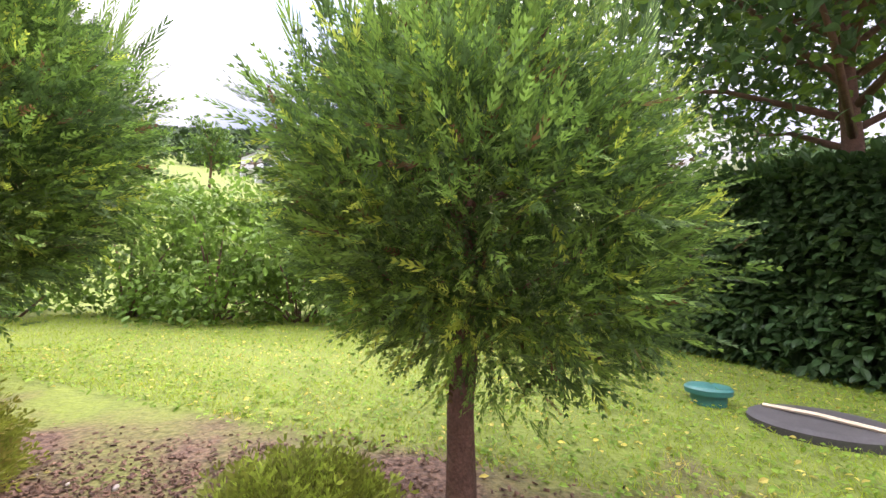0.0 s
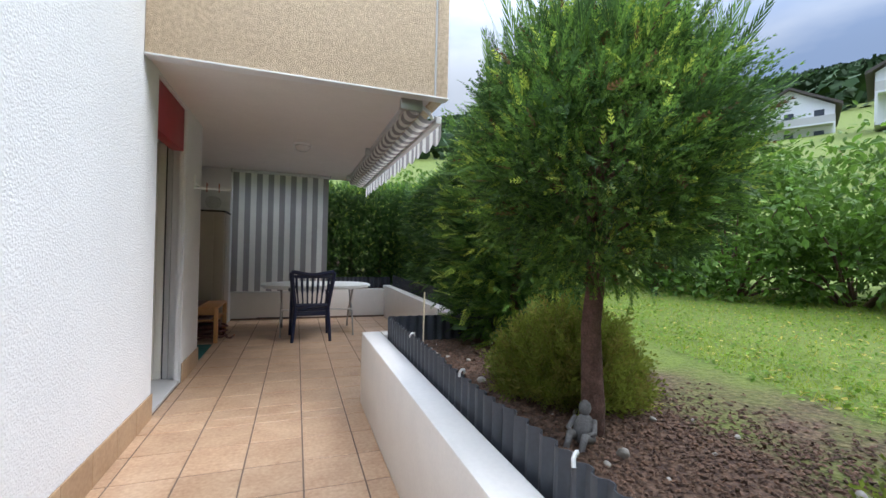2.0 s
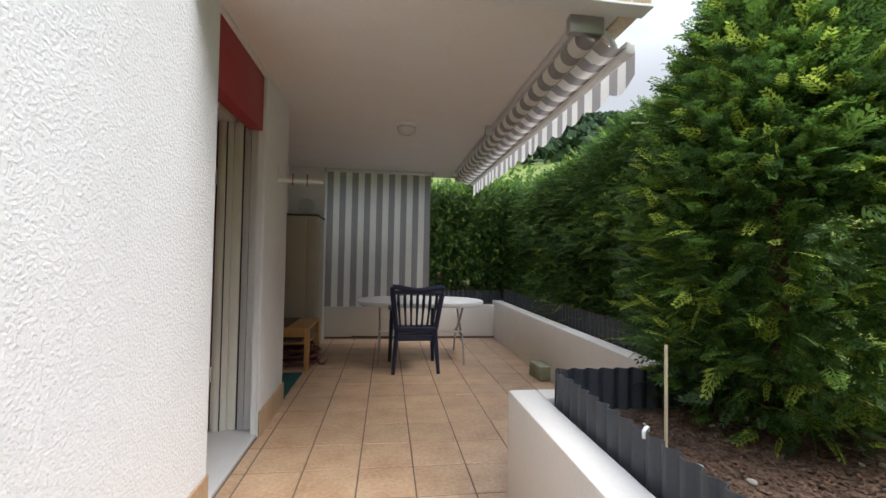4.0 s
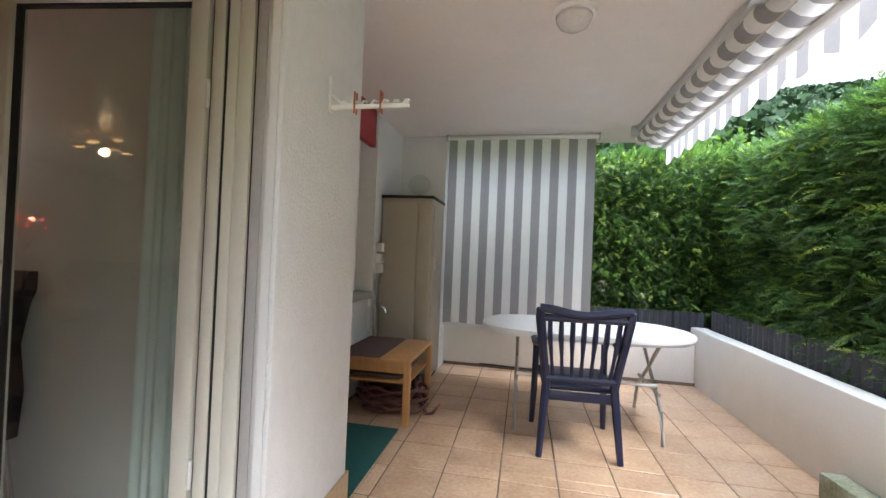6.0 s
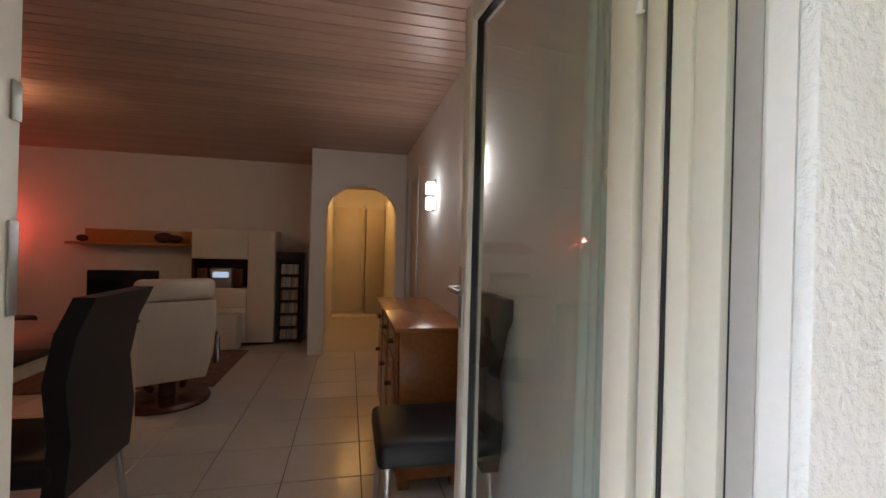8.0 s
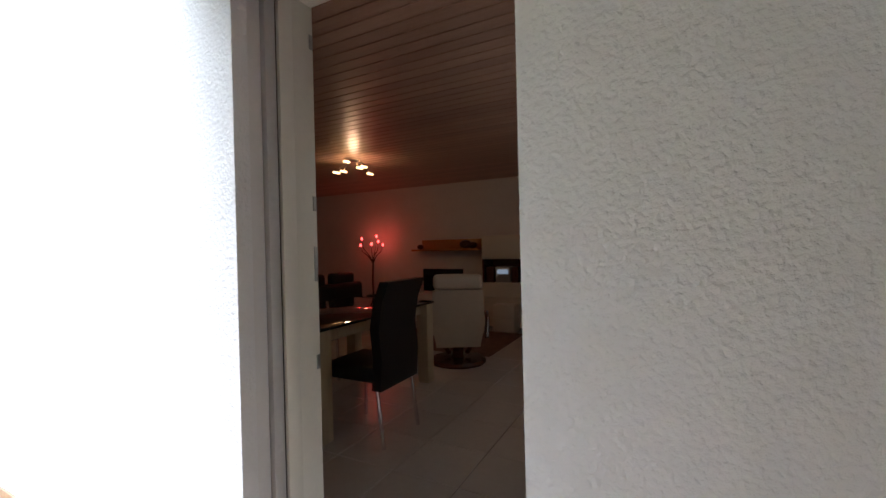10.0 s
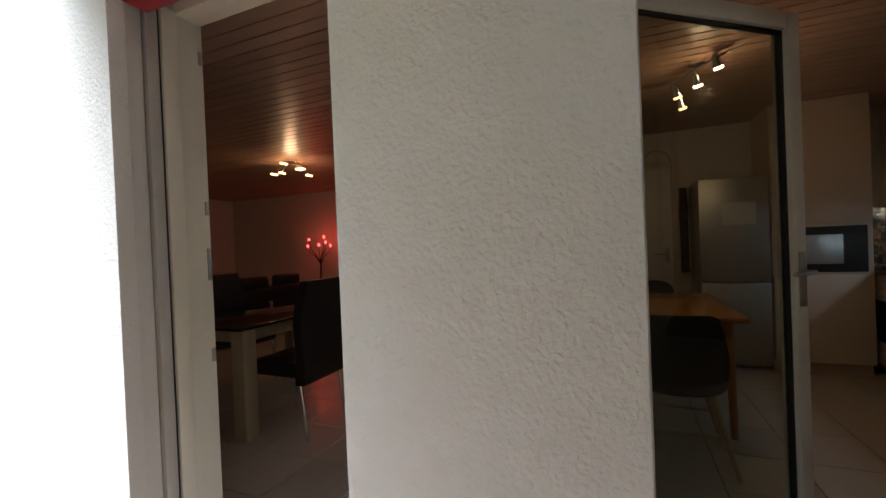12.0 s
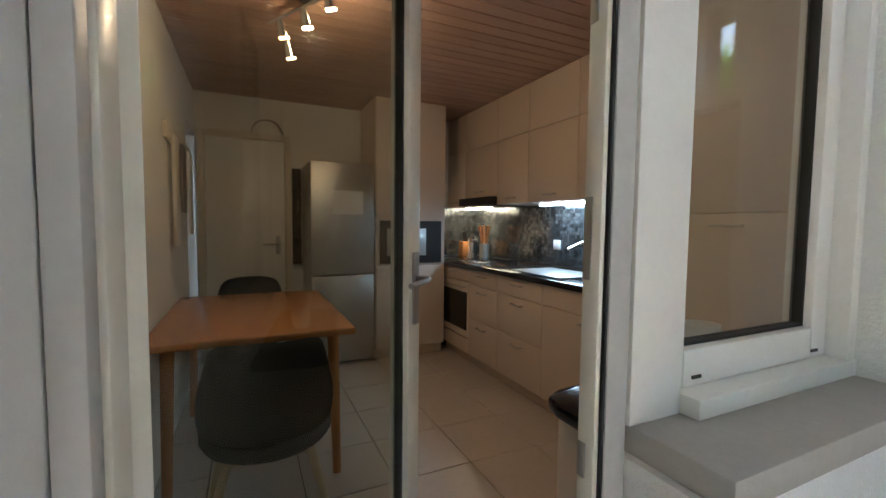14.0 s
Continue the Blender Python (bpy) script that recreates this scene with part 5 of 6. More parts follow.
part("back", box(B(), (-0.06, -0.04, 0.0), (-0.05, 0.04, 0.9), 0.002), M_BLACKM, rk)
for k in range(4):
    part("shelf", box(B(), (-0.05, -0.04, 0.02 + k * 0.22), (0.06, 0.04, 0.032 + k * 0.22), 0.002), M_BLACKM, rk)
    part("bottle", lathe(B(), [(0.0, 0.033), (0.028, 0.033), (0.028, 0.12), (0.012, 0.145), (0.012, 0.17), (0, 0.17)], 12, (0.005, 0, k * 0.22)), M_DKGLASS, rk, smooth=40)
M_SHELL = mat("grey_felt_shell", (0.075, 0.085, 0.09), 0.85, vary=0.12, bump=0.0008, bscale=250)


def shell_chair(at, turn):
    t = thing("shell_chair", "grey upholstered shell chair on pale wooden legs", "chair", at, turn, group="kitchen chairs")
    bm = B()
    rows = []
    for j in range(9):
        f = j / 8
        z = 0.43 + f * 0.40
        rows.append([bm.verts.new(((0.24 + 0.02 * math.sin(f * 3)) * math.sin(a) * (1 - 0.12 * f * f), -0.23 * math.cos(a) - 0.03 * f + 0.02, z - (0.12 * f if abs(a) > 1.3 else 0.07 * f * (abs(a) / 1.3) ** 4)))
                     for a in [(-1.9 + 3.8 * i / 16) for i in range(17)]])
    for r, q in zip(rows, rows[1:]):
        for i in range(16):
            bm.faces.new((r[i], r[i + 1], q[i + 1], q[i]))
    bmesh.ops.solidify(bm, geom=bm.faces[:], thickness=0.025)
    part("backrest", bm, M_SHELL, t, smooth=True)
    bm = B()
    lathe(bm, [(0.18, 0.39), (0.23, 0.405), (0.245, 0.43), (0.235, 0.46), (0.1, 0.465)], 28)
    part("seat", bm, M_SHELL, t, smooth=50)
    for sx in (-1, 1):
        for sy in (-1, 1):
            part("leg", rod(B(), (sx * 0.24, sy * 0.23, 0), (sx * 0.14, sy * 0.13, 0.40), 0.011, 0.019), M_BIRCH, t, "pale wooden leg")
    for sy in (-1, 1):
        part("stretcher", rod(B(), (-0.19, sy * 0.185, 0.2), (0.19, sy * 0.185, 0.2), 0.009), M_BIRCH, t)
    return t


kc = shell_chair((-2.86, 5.25, 0), 90)
copy_thing(kc, pose(-4.35, 5.2, 0, 0, 0, -90))
pk = thing("window_counter", "black-topped narrow counter under the kitchen window", "counter", (0, 0, 0))
bm = B()
out = [(-1.79, 5.97), (-2.0, 5.97), (-2.06, 5.99), (-2.09, 6.05), (-2.1, 6.3), (-2.1, 6.9), (-1.79, 6.9)]
part("top", slab(bm, out, 0.70, 0.74, 0.008), M_STONE, pk, "black granite top")
part("panel", box(B(), (-2.05, 6.02, 0), (-1.80, 6.88, 0.70), 0.003), M_FRONT, pk)
cup = thing("white_cup", "white cup standing inside the window", "cup", (-1.93, 6.48, 0.74))
bm = B()
lathe(bm, [(0.035, 0), (0.04, 0.005), (0.05, 0.16), (0.055, 0.20), (0.05, 0.2), (0.03, 0.02)], 20)
part("body", bm, M_WPLAST, cup, smooth=40)
sp = thing("spot_bar", "chrome ceiling bar with four swivel halogen spots", "lamp", (-3.3, 5.47, ICEIL))
part("plate", rod(B(), (0, 0, -0.025), (0, 0, 0), 0.05, n=20), M_CHROME, sp)
part("bar", tube(B(), [(0.28, 0.2, -0.05), (0.1, 0.08, -0.035), (-0.1, -0.06, -0.05), (-0.3, -0.16, -0.04)], 0.008), M_CHROME, sp)
M_SPOT = glow("halogen_bulb", (1.0, 0.62, 0.28), 6)
for (x, y, z), on in (((0.13, 0.09, -0.1), 1), ((0.0, 0.0, -0.15), 1), ((-0.12, -0.1, -0.17), 0), ((-0.3, -0.05, -0.2), 0)):
    hd2 = part("spot_head", rod(B(), (x, y, z), (x + 0.03, y - 0.02, z + 0.07), 0.03, 0.018), M_CHROME, sp)
    part("bulb", rod(B(), (x - 0.006, y + 0.004, z - 0.014), (x, y, z - 0.001), 0.026), M_SPOT if on else M_WARM, hd2, "glowing halogen bulb")
lamp("spot_light", "POINT", (-3.2, 5.5, ICEIL - 0.25), 0.48, (1.0, 0.66, 0.36), 0.05)
ms = thing("mosaic_splashback", "silver and grey mosaic tile splashback", "splashback", (0, 7.545, 0))
part("backing", box(B(), (-5.28, -0.002, 0.905), (-1.82, 0.004, 1.42)), M_STONE, ms)
cut = thing("coffee_pot", "steel coffee pot on the worktop", "pot", (-4.62, 7.15, 0.9))
bm = B()
lathe(bm, [(0.05, 0), (0.055, 0.02), (0.035, 0.1), (0.045, 0.2), (0.02, 0.22), (0.012, 0.25)], 16)
part("body", bm, M_CHROME, cut, smooth=40)
part("handle", tube(B(), [(0.04, 0, 0.18), (0.09, 0, 0.18), (0.085, 0, 0.08)], 0.008), M_BLACKM, cut)
kb = thing("knife_block", "wooden knife block with dark handles", "knife block", (-5.08, 7.32, 0.9))
part("block", box(B(), (-0.05, -0.06, 0), (0.05, 0.06, 0.16), 0.006), M_OAK, kb)
for k in range(4):
    part("knife", rod(B(), (-0.03 + k * 0.02, 0, 0.16), (-0.04 + k * 0.025, -0.01, 0.26), 0.008), M_BLACKM, kb)
ut = thing("utensil_jar", "steel jar with cooking spoons", "jar", (-4.75, 7.36, 0.9))
part("jar", rod(B(), (0, 0, 0), (0, 0, 0.15), 0.05, n=18), M_STEEL, ut)
for k in range(5):
    a = k * 1.3
    part("spoon", rod(B(), (0.02 * math.cos(a), 0.02 * math.sin(a), 0.1), (0.06 * math.cos(a), 0.05 * math.sin(a), 0.33), 0.006, 0.012), M_OAK, ut)
so = thing("wall_socket", "white double wall socket above the worktop", "socket", (-3.85, 7.535, 1.08))
part("plate", box(B(), (-0.04, -0.012, -0.04), (0.04, 0, 0.04), 0.004), M_WPLAST, so)
hk = thing("hook_board", "pale board with hooks and hanging cloths on the wall", "rack", (-4.3, 4.78, 1.7))
part("board", box(B(), (-0.5, 0, 0), (0.5, 0.02, 0.09), 0.003), M_CABW, hk)
for k, (h, m) in enumerate(((0.55, M_WHITECL), (0.4, M_GREYCL), (0.6, M_WHITECL))):
    x = -0.35 + k * 0.33
    part("cloth", box(B(), (x - 0.08, 0.022, -h), (x + 0.08, 0.04, 0.04), 0.008), m, hk, "hanging cloth")

# ---- floor pieces ----
def tile_floor(parent, x0, x1, y0, y1, jx, jy, pitch, gap, top, material, skip=None):
    bm = B()
    h = (pitch - gap) / 2
    box(bm, (-h, -h, -0.02), (h, h, 0), 0.002, 1)
    full = mesh_of("tile", bm, material)
    i0, i1 = math.floor((x0 - jx) / pitch), math.ceil((x1 - jx) / pitch)
    k0, k1 = math.floor((y0 - jy) / pitch), math.ceil((y1 - jy) / pitch)
    for i in range(i0, i1):
        for k in range(k0, k1):
            a, b = max(jx + i * pitch + gap / 2, x0), min(jx + (i + 1) * pitch - gap / 2, x1)
            c, d = max(jy + k * pitch + gap / 2, y0), min(jy + (k + 1) * pitch - gap / 2, y1)
            if b - a < 0.01 or d - c < 0.01 or (skip and skip((a + b) / 2, (c + d) / 2)):
                continue
            if (b - a) > 2 * h - 0.001 and (d - c) > 2 * h - 0.001:
                o = new("tile", full)
            else:
                m2 = B()
                box(m2, ((a - b) / 2, (c - d) / 2, -0.02), ((b - a) / 2, (d - c) / 2, 0), 0.003, 1)
                o = new("tile", mesh_of("tile", m2, material))
            o.location = ((a + b) / 2, (c + d) / 2, top + random.uniform(-0.0006, 0.0006))
            o.parent = parent


fobj = bpy.data.objects
tile_floor(fobj["floor"], W, 0.5, 0.4, 3.435, -0.252, 5.15, 0.308, 0.009, 0.0, M_TILE)
tile_floor(fobj["floor"], W, 1.52, 3.438, 5.556, -0.252, 5.15, 0.308, 0.009, 0.0, M_TILE)
tile_floor(fobj["floor"], REC, 1.52, 5.559, 7.70, -0.252, 5.15, 0.308, 0.009, 0.0, M_TILE)
tile_floor(fobj["floor"], REC, W - 0.003, 5.03, 5.556, -0.252, 5.15, 0.308, 0.009, 0.0, M_TILE)
tile_floor(fobj["floor_living"], -5.75, -1.24, 0.4, 4.62, -2.95, 3.65, 0.41, 0.005, 0.0, M_ITILE)
tile_floor(fobj["floor_kitchen"], -5.28, -1.78, 4.78, 7.0, -2.95, 5.0, 0.41, 0.005, 0.0, M_ITILE)
rest = B()
for lo, hi in (((-9.0, 3.66, -0.02), (-5.76, 4.62, -0.001)), ((-6.75, -2.6, -0.02), (-1.24, 0.39, -0.001)), ((-6.62, 0.4, -0.02), (-5.76, 3.53, -0.001))):
    box(rest, lo, hi)
tagged(part("floor_rest", rest, M_ITILE), "pale floor tiles in the far part of the rooms", "floor", kind="structure")


def plank_ceiling(name, label, x0, x1, y0, y1):
    """Tongue-and-groove boards along y, with open grooves."""
    bm = B()
    w = 0.10
    x = x0
    while x < x1 - 0.001:
        e = min(x + w, x1)
        box(bm, (x + 0.004, y0, ICEIL), (e - 0.004, y1, ICEIL + 0.012), 0.002, 1)
        x += w
    setting(name, label, bm, island_tint(M_PLANK, 0.12) if name.endswith("living") else M_PLANK, "ceiling", smooth=None)


plank_ceiling("ceiling_boards_living", "pale wooden tongue-and-groove boards on the living room ceiling", -9.0, W - 0.3, -2.6, 4.62)
plank_ceiling("ceiling_boards_kitchen", "wooden tongue-and-groove boards on the kitchen ceiling", -5.28, REC - 0.3, 4.78, 7.55)
bm = B()
box(bm, (-0.0135, -0.004, -0.0135), (0.0135, 0.0, 0.0135))
mos = mesh_of("mosaic_tile", bm, M_MOSAIC)
verts, faces = [], []
for i in range(100):
    x = -5.265 + i * 0.029
    for k in range(18):
        z = 0.922 + k * 0.029
        if -5.1 < x < -4.85 or -3.9 < x < -3.68:
            o = new("mosaic_tile", mos)
            o.parent = ms
            o.location = (x, -0.003, z)
        else:
            q = len(verts)
            verts += [(x - 0.0135, -0.007, z - 0.0135), (x + 0.0135, -0.007, z - 0.0135), (x + 0.0135, -0.007, z + 0.0135), (x - 0.0135, -0.007, z + 0.0135)]
            verts += [(a, -0.002, c) for a, b, c in verts[q:q + 4]]
            faces += [(q, q + 1, q + 2, q + 3)] + [(q + a, q + 4 + a, q + 4 + (a + 1) % 4, q + (a + 1) % 4) for a in range(4)]
for i in range(22):
    y = -0.635 + i * 0.029
    for k in range(18):
        z, q = 0.922 + k * 0.029, len(verts)
        verts += [(-5.268, y - 0.0135, z - 0.0135), (-5.268, y + 0.0135, z - 0.0135), (-5.268, y + 0.0135, z + 0.0135), (-5.268, y - 0.0135, z + 0.0135)]
        verts += [(-5.274, b, c) for a, b, c in verts[q:q + 4]]
        faces += [(q, q + 1, q + 2, q + 3)] + [(q + a, q + 4 + a, q + 4 + (a + 1) % 4, q + (a + 1) % 4) for a in range(4)]
me = bpy.data.meshes.new("mosaic_field")
me.from_pydata(verts, [], faces)
me.materials.append(island_tint(mat("silver_mosaic_field", (0.13, 0.135, 0.14), 0.18, metal=0.75, vary=0.5, scale=45), 0.7))
mf = new("mosaic_field", me)
mf.parent = ms
mf["kind"] = "stuff"
part("side_backing", box(B(), (-5.279, -0.65, 0.905), (-5.272, -0.004, 1.42)), M_STONE, ms)

# ---- garden ----
rng = np.random.default_rng(7)


def spray_template(n=9, width=0.055, forked=True, flare=0.72):
    """A flat feathery conifer twig along +x, one unit long."""
    v, f = [], []

    def tri(a, b, w):
        a, b = np.array(a), np.array(b)
        d = b - a
        s = np.array((-d[1], d[0], 0)) / (np.linalg.norm(d) + 1e-9) * w
        k = len(v)
        m = a + d * 0.45
        v.extend([a, m + s, b, m - s])
        f.append((k, k + 1, k + 2, k + 3))

    tri((0, 0, 0), (1, 0, -0.1), width * 0.6)
    for i in range(n):
        t = 0.1 + 0.82 * i / (n - 1)
        for side in (-1, 1):
            ln = 0.42 * (1 - 0.62 * t) * (0.9 + 0.2 * ((i * 7 + side) % 3) / 2)
            a = (t, 0, -0.1 * t * t)
            b = (t + ln * (1.25 - 0.7 * flare), side * ln * flare, -0.1 * t * t - 0.12 * ln)
            tri(a, b, width)
            if not forked:
                continue
            c = tuple(a[j] + (b[j] - a[j]) * 0.45 for j in range(3))
            tri(c, (c[0] + ln * 0.5, c[1] + side * ln * 0.1, c[2] - 0.03), width * 0.75)
    return np.array(v), np.array(f)


def leaf_template():
    """One folded broad leaf along +x."""
    v = np.array([(0, 0, 0), (0.35, 0.27, 0.06), (0.75, 0.2, 0.03), (1, 0, -0.1), (0.75, -0.2, 0.03), (0.35, -0.27, 0.06), (0.5, 0, -0.02)])
    f = np.array([(0, 6, 2, 1), (6, 3, 2, 2), (0, 5, 4, 6), (6, 4, 3, 3)])
    return v, f


def scatter(name, template, origin, ahead, up, size, materials, index, parent=None):
    """One mesh that repeats a template at many places."""
    tv, tf = template
    ahead = ahead / np.linalg.norm(ahead, axis=1, keepdims=True)
    side = np.cross(up, ahead)
    side /= np.linalg.norm(side, axis=1, keepdims=True) + 1e-9
    nrm = np.cross(ahead, side)
    s = size[:, None, None]
    v = origin[:, None, :] + s * (tv[None, :, 0:1] * ahead[:, None, :] + tv[None, :, 1:2] * side[:, None, :] + tv[None, :, 2:3] * nrm[:, None, :])
    n, k = len(origin), len(tv)
    faces = (tf[None] + (np.arange(n) * k)[:, None, None]).reshape(-1, 4)
    me = bpy.data.meshes.new(name)
    fl = []
    for q in faces.tolist():
        fl.append(q if q[2] != q[3] else q[:3])
    me.from_pydata(v.reshape(-1, 3).tolist(), [], fl)
    for m in materials:
        me.materials.append(m)
    me.polygons.foreach_set("material_index", np.repeat(index, len(tf)).astype(np.int32))
    me.update()
    ob = new(name, me)
    if parent is not None:
        ob.parent = parent
    return ob


def leafy(name, c1, c2, rough=0.55):
    m = island_tint(mat(name, c1, rough, second=c2, scale=3, spec=0.3), 0.3)
    n, l = m.node_tree.nodes, m.node_tree.links
    p = n["Principled BSDF"]
    tr = n.new("ShaderNodeBsdfTranslucent")
    l.new(p.inputs["Base Color"].links[0].from_socket, tr.inputs[0])
    mx = n.new("ShaderNodeMixShader")
    mx.inputs[0].default_value = 0.45
    l.new(p.outputs[0], mx.inputs[1])
    l.new(tr.outputs[0], mx.inputs[2])
    l.new(mx.outputs[0], n["Material Output"].inputs[0])
    return m


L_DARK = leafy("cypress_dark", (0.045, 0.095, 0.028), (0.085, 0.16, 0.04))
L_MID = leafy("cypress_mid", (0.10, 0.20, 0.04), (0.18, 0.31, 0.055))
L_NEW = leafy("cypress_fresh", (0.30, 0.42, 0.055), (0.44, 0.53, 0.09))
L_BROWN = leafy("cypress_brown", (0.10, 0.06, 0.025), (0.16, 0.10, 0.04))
L_HAZEL = leafy("hazel_leaf", (0.065, 0.13, 0.02), (0.14, 0.24, 0.04), 0.5)
L_HAZEL2 = leafy("hazel_leaf_light", (0.08, 0.17, 0.025), (0.18, 0.30, 0.045), 0.5)
L_LAUREL = leafy("laurel_leaf", (0.036, 0.085, 0.03), (0.062, 0.125, 0.043), 0.4)
M_BARK = mat("reddish_bark", (0.06, 0.03, 0.022), 0.95, second=(0.19, 0.105, 0.075), scale=14, bump=0.012, bscale=55)
SPRAY = spray_template(6, 0.042)
CSPRAY = spray_template(4, 0.04, False, 0.38)
HSPRAY = spray_template(5, 0.042, False, 0.5)
LEAF = leaf_template()


def directions(n):
    d = rng.normal(size=(n, 3))
    return d / np.linalg.norm(d, axis=1, keepdims=True)


def trunk_mesh(height, r, lean=(0, 0)):
    pts, rr = [], []
    for k in range(9):
        f = k / 8
        pts.append((lean[0] * f + 0.006 * math.sin(k * 1.7), lean[1] * f + 0.006 * math.cos(k * 2.3), height * f - 0.05))
        rr.append(r * (1.25 - 0.25 * min(1, f * 6)) * (1 - 0.45 * f))
    return tube(B(), pts, rr, 14)


def cypress(at, base, crown_z, r, h, n, label, bulge=(0, 0), low=0.9):
    """Clipped round cypress: bare trunk, limbs, thousands of twigs, upright shoots on top."""
    t = thing("cypress_tree", label, "tree", (*at, base), group="cypress trees")
    top = crown_z - base
    part("trunk", trunk_mesh(top + h * 0.4, 0.046), M_BARK, t, "reddish-brown bare trunk", smooth=True)
    for k in range(16):
        a, z = k * 2.4, top - h * 0.75 + (k / 16) * h * 1.2
        e = Vector((math.cos(a) * r * 0.72, math.sin(a) * r * 0.72, z + 0.25))
        part("limb", tube(B(), [(0, 0, z), e * 0.5 + Vector((0, 0, z * 0.5 - 0.02)), e], [0.013, 0.009, 0.004], 5), M_BARK, t, smooth=True)
    # branchlets: each is a plume of small twigs pointing outwards and up
    k = n // 17
    d = directions(k)
    d[:, 2] = np.abs(d[:, 2]) * np.where(rng.random(k) < 0.62, 1, -1)
    rad = 0.45 + 0.47 * rng.random(k) ** 0.5
    lump = np.array([noise.noise((float(x) * 2.6, float(y) * 2.6, float(z) * 2.6 + base * 9 + at[0] * 5)) for x, y, z in d])
    rad *= 1 + 0.16 * lump
    ell = np.stack([np.full(k, r), np.full(k, r), np.where(d[:, 2] > 0, h * 1.08, h * low)], 1)
    taper = np.where(d[:, 2] > 0, 1 - 0.18 * d[:, 2], 1 - 0.10 * np.abs(d[:, 2]))
    c = d * ell * rad[:, None]
    c[:, :2] *= taper[:, None]
    c[:, 0] += bulge[0] * (rad > 0.8) * np.clip(-c[:, 2] / h, 0, 1)
    c[:, 1] += bulge[1] * np.clip(0.3 - c[:, 2] / h, 0, 1)
    c[:, 2] += top
    axis = d * np.array((1, 1, 0.55)) + np.array((0, 0, 0.55)) + 0.28 * rng.normal(size=(k, 3))
    axis /= np.linalg.norm(axis, axis=1, keepdims=True)
    length = rng.uniform(0.08, 0.19, k)
    tone = rng.random(k)
    w = np.repeat(np.arange(k), 17)
    m = len(w)
    f = rng.random(m) ** 0.8
    spread = rng.normal(size=(m, 3)) * (0.022 + 0.02 * (1 - f))[:, None]
    p = c[w] + axis[w] * (length[w] * (f - 0.25))[:, None] + spread
    ahead = axis[w] + spread * 16 + 0.22 * rng.normal(size=(m, 3))
    up = np.array((0, 0, 1.0)) + 0.7 * rng.normal(size=(m, 3))
    size = rng.uniform(0.04, 0.09, m) * (1.15 - 0.35 * f)
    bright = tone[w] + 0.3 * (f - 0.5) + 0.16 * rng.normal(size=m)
    # older twigs deep inside take the dark green, which also paints in the crown's inner shade
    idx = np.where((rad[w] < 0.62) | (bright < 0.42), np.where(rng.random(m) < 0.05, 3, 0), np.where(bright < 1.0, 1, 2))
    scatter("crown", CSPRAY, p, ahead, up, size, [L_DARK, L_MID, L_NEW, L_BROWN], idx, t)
    # upright shoots
    m = 300
    a, q = rng.random(m) * math.tau, np.sqrt(rng.random(m)) * 0.86
    b = np.stack([np.cos(a) * q * r, np.sin(a) * q * r, top + h * 1.02 * np.sqrt(np.clip(1 - q * q * 0.85, 0, 1)) - 0.05], 1)
    sh = np.stack([np.cos(a) * q * 0.35, np.sin(a) * q * 0.35, np.ones(m)], 1) + 0.15 * rng.normal(size=(m, 3))
    scatter("top_growth", spray_template(7, 0.016, False, 0.26), b, sh, directions(m), (0.07 + 0.25 * rng.random(m) ** 2.4), [L_DARK, L_MID, L_NEW, L_BROWN], rng.integers(0, 2, m), t)
    return t


cypress((1.12, 1.56), 0.50, 1.56, 0.53, 0.53, 22000, "rounded green cypress on a bare trunk behind the stone figure")
cypress((1.54, 0.12), 0.52, 1.47, 0.57, 0.52, 25000, "large rounded cypress with fresh yellow-green lower shoots", (0.0, -0.13), 0.97)


def spreading_shrub(at, z, r, h, n, label, mats, fine=0.11):
    t = thing("shrub", label, "shrub", (*at, z))
    d = directions(n)
    d[:, 2] = np.abs(d[:, 2])
    rad = 0.35 + 0.68 * rng.random(n) ** 0.6
    p = d * np.array((r[0], r[1], h)) * rad[:, None]
    p *= (1 + 0.2 * np.array([noise.noise((float(a) * 4 + at[0], float(b) * 4, float(c) * 4)) for a, b, c in d]))[:, None]
    ahead = d + np.array((0, 0, 0.9)) + 0.45 * rng.normal(size=(n, 3))
    scatter("foliage", spray_template(4, 0.035), p, ahead, directions(n), rng.uniform(0.7, 1.4, n) * fine, mats, rng.integers(0, len(mats), n), t)
    for k in range(7):
        a = k * 0.9
        part("stem", tube(B(), [(0, 0, -0.05), (math.cos(a) * r[0] * 0.3, math.sin(a) * r[1] * 0.3, h * 0.35), (math.cos(a) * r[0] * 0.55, math.sin(a) * r[1] * 0.55, h * 0.7)], [0.012, 0.009, 0.004], 5), M_BARK, t, smooth=True)
    return t


J1 = leafy("heather_green", (0.16, 0.20, 0.03), (0.27, 0.31, 0.05))
J2 = leafy("heather_olive", (0.19, 0.19, 0.04), (0.3, 0.27, 0.06))
spreading_shrub((1.32, 1.98), 0.50, (0.33, 0.34), 0.37, 3000, "low olive-green heather shrub beside the trunk", [J1, J1, J2], 0.11)
spreading_shrub((1.42, 0.53), 0.49, (0.23, 0.21), 0.18, 1500, "low soft light green heather tuft beside the cypress trunk", [J1, J1, L_NEW], 0.11)


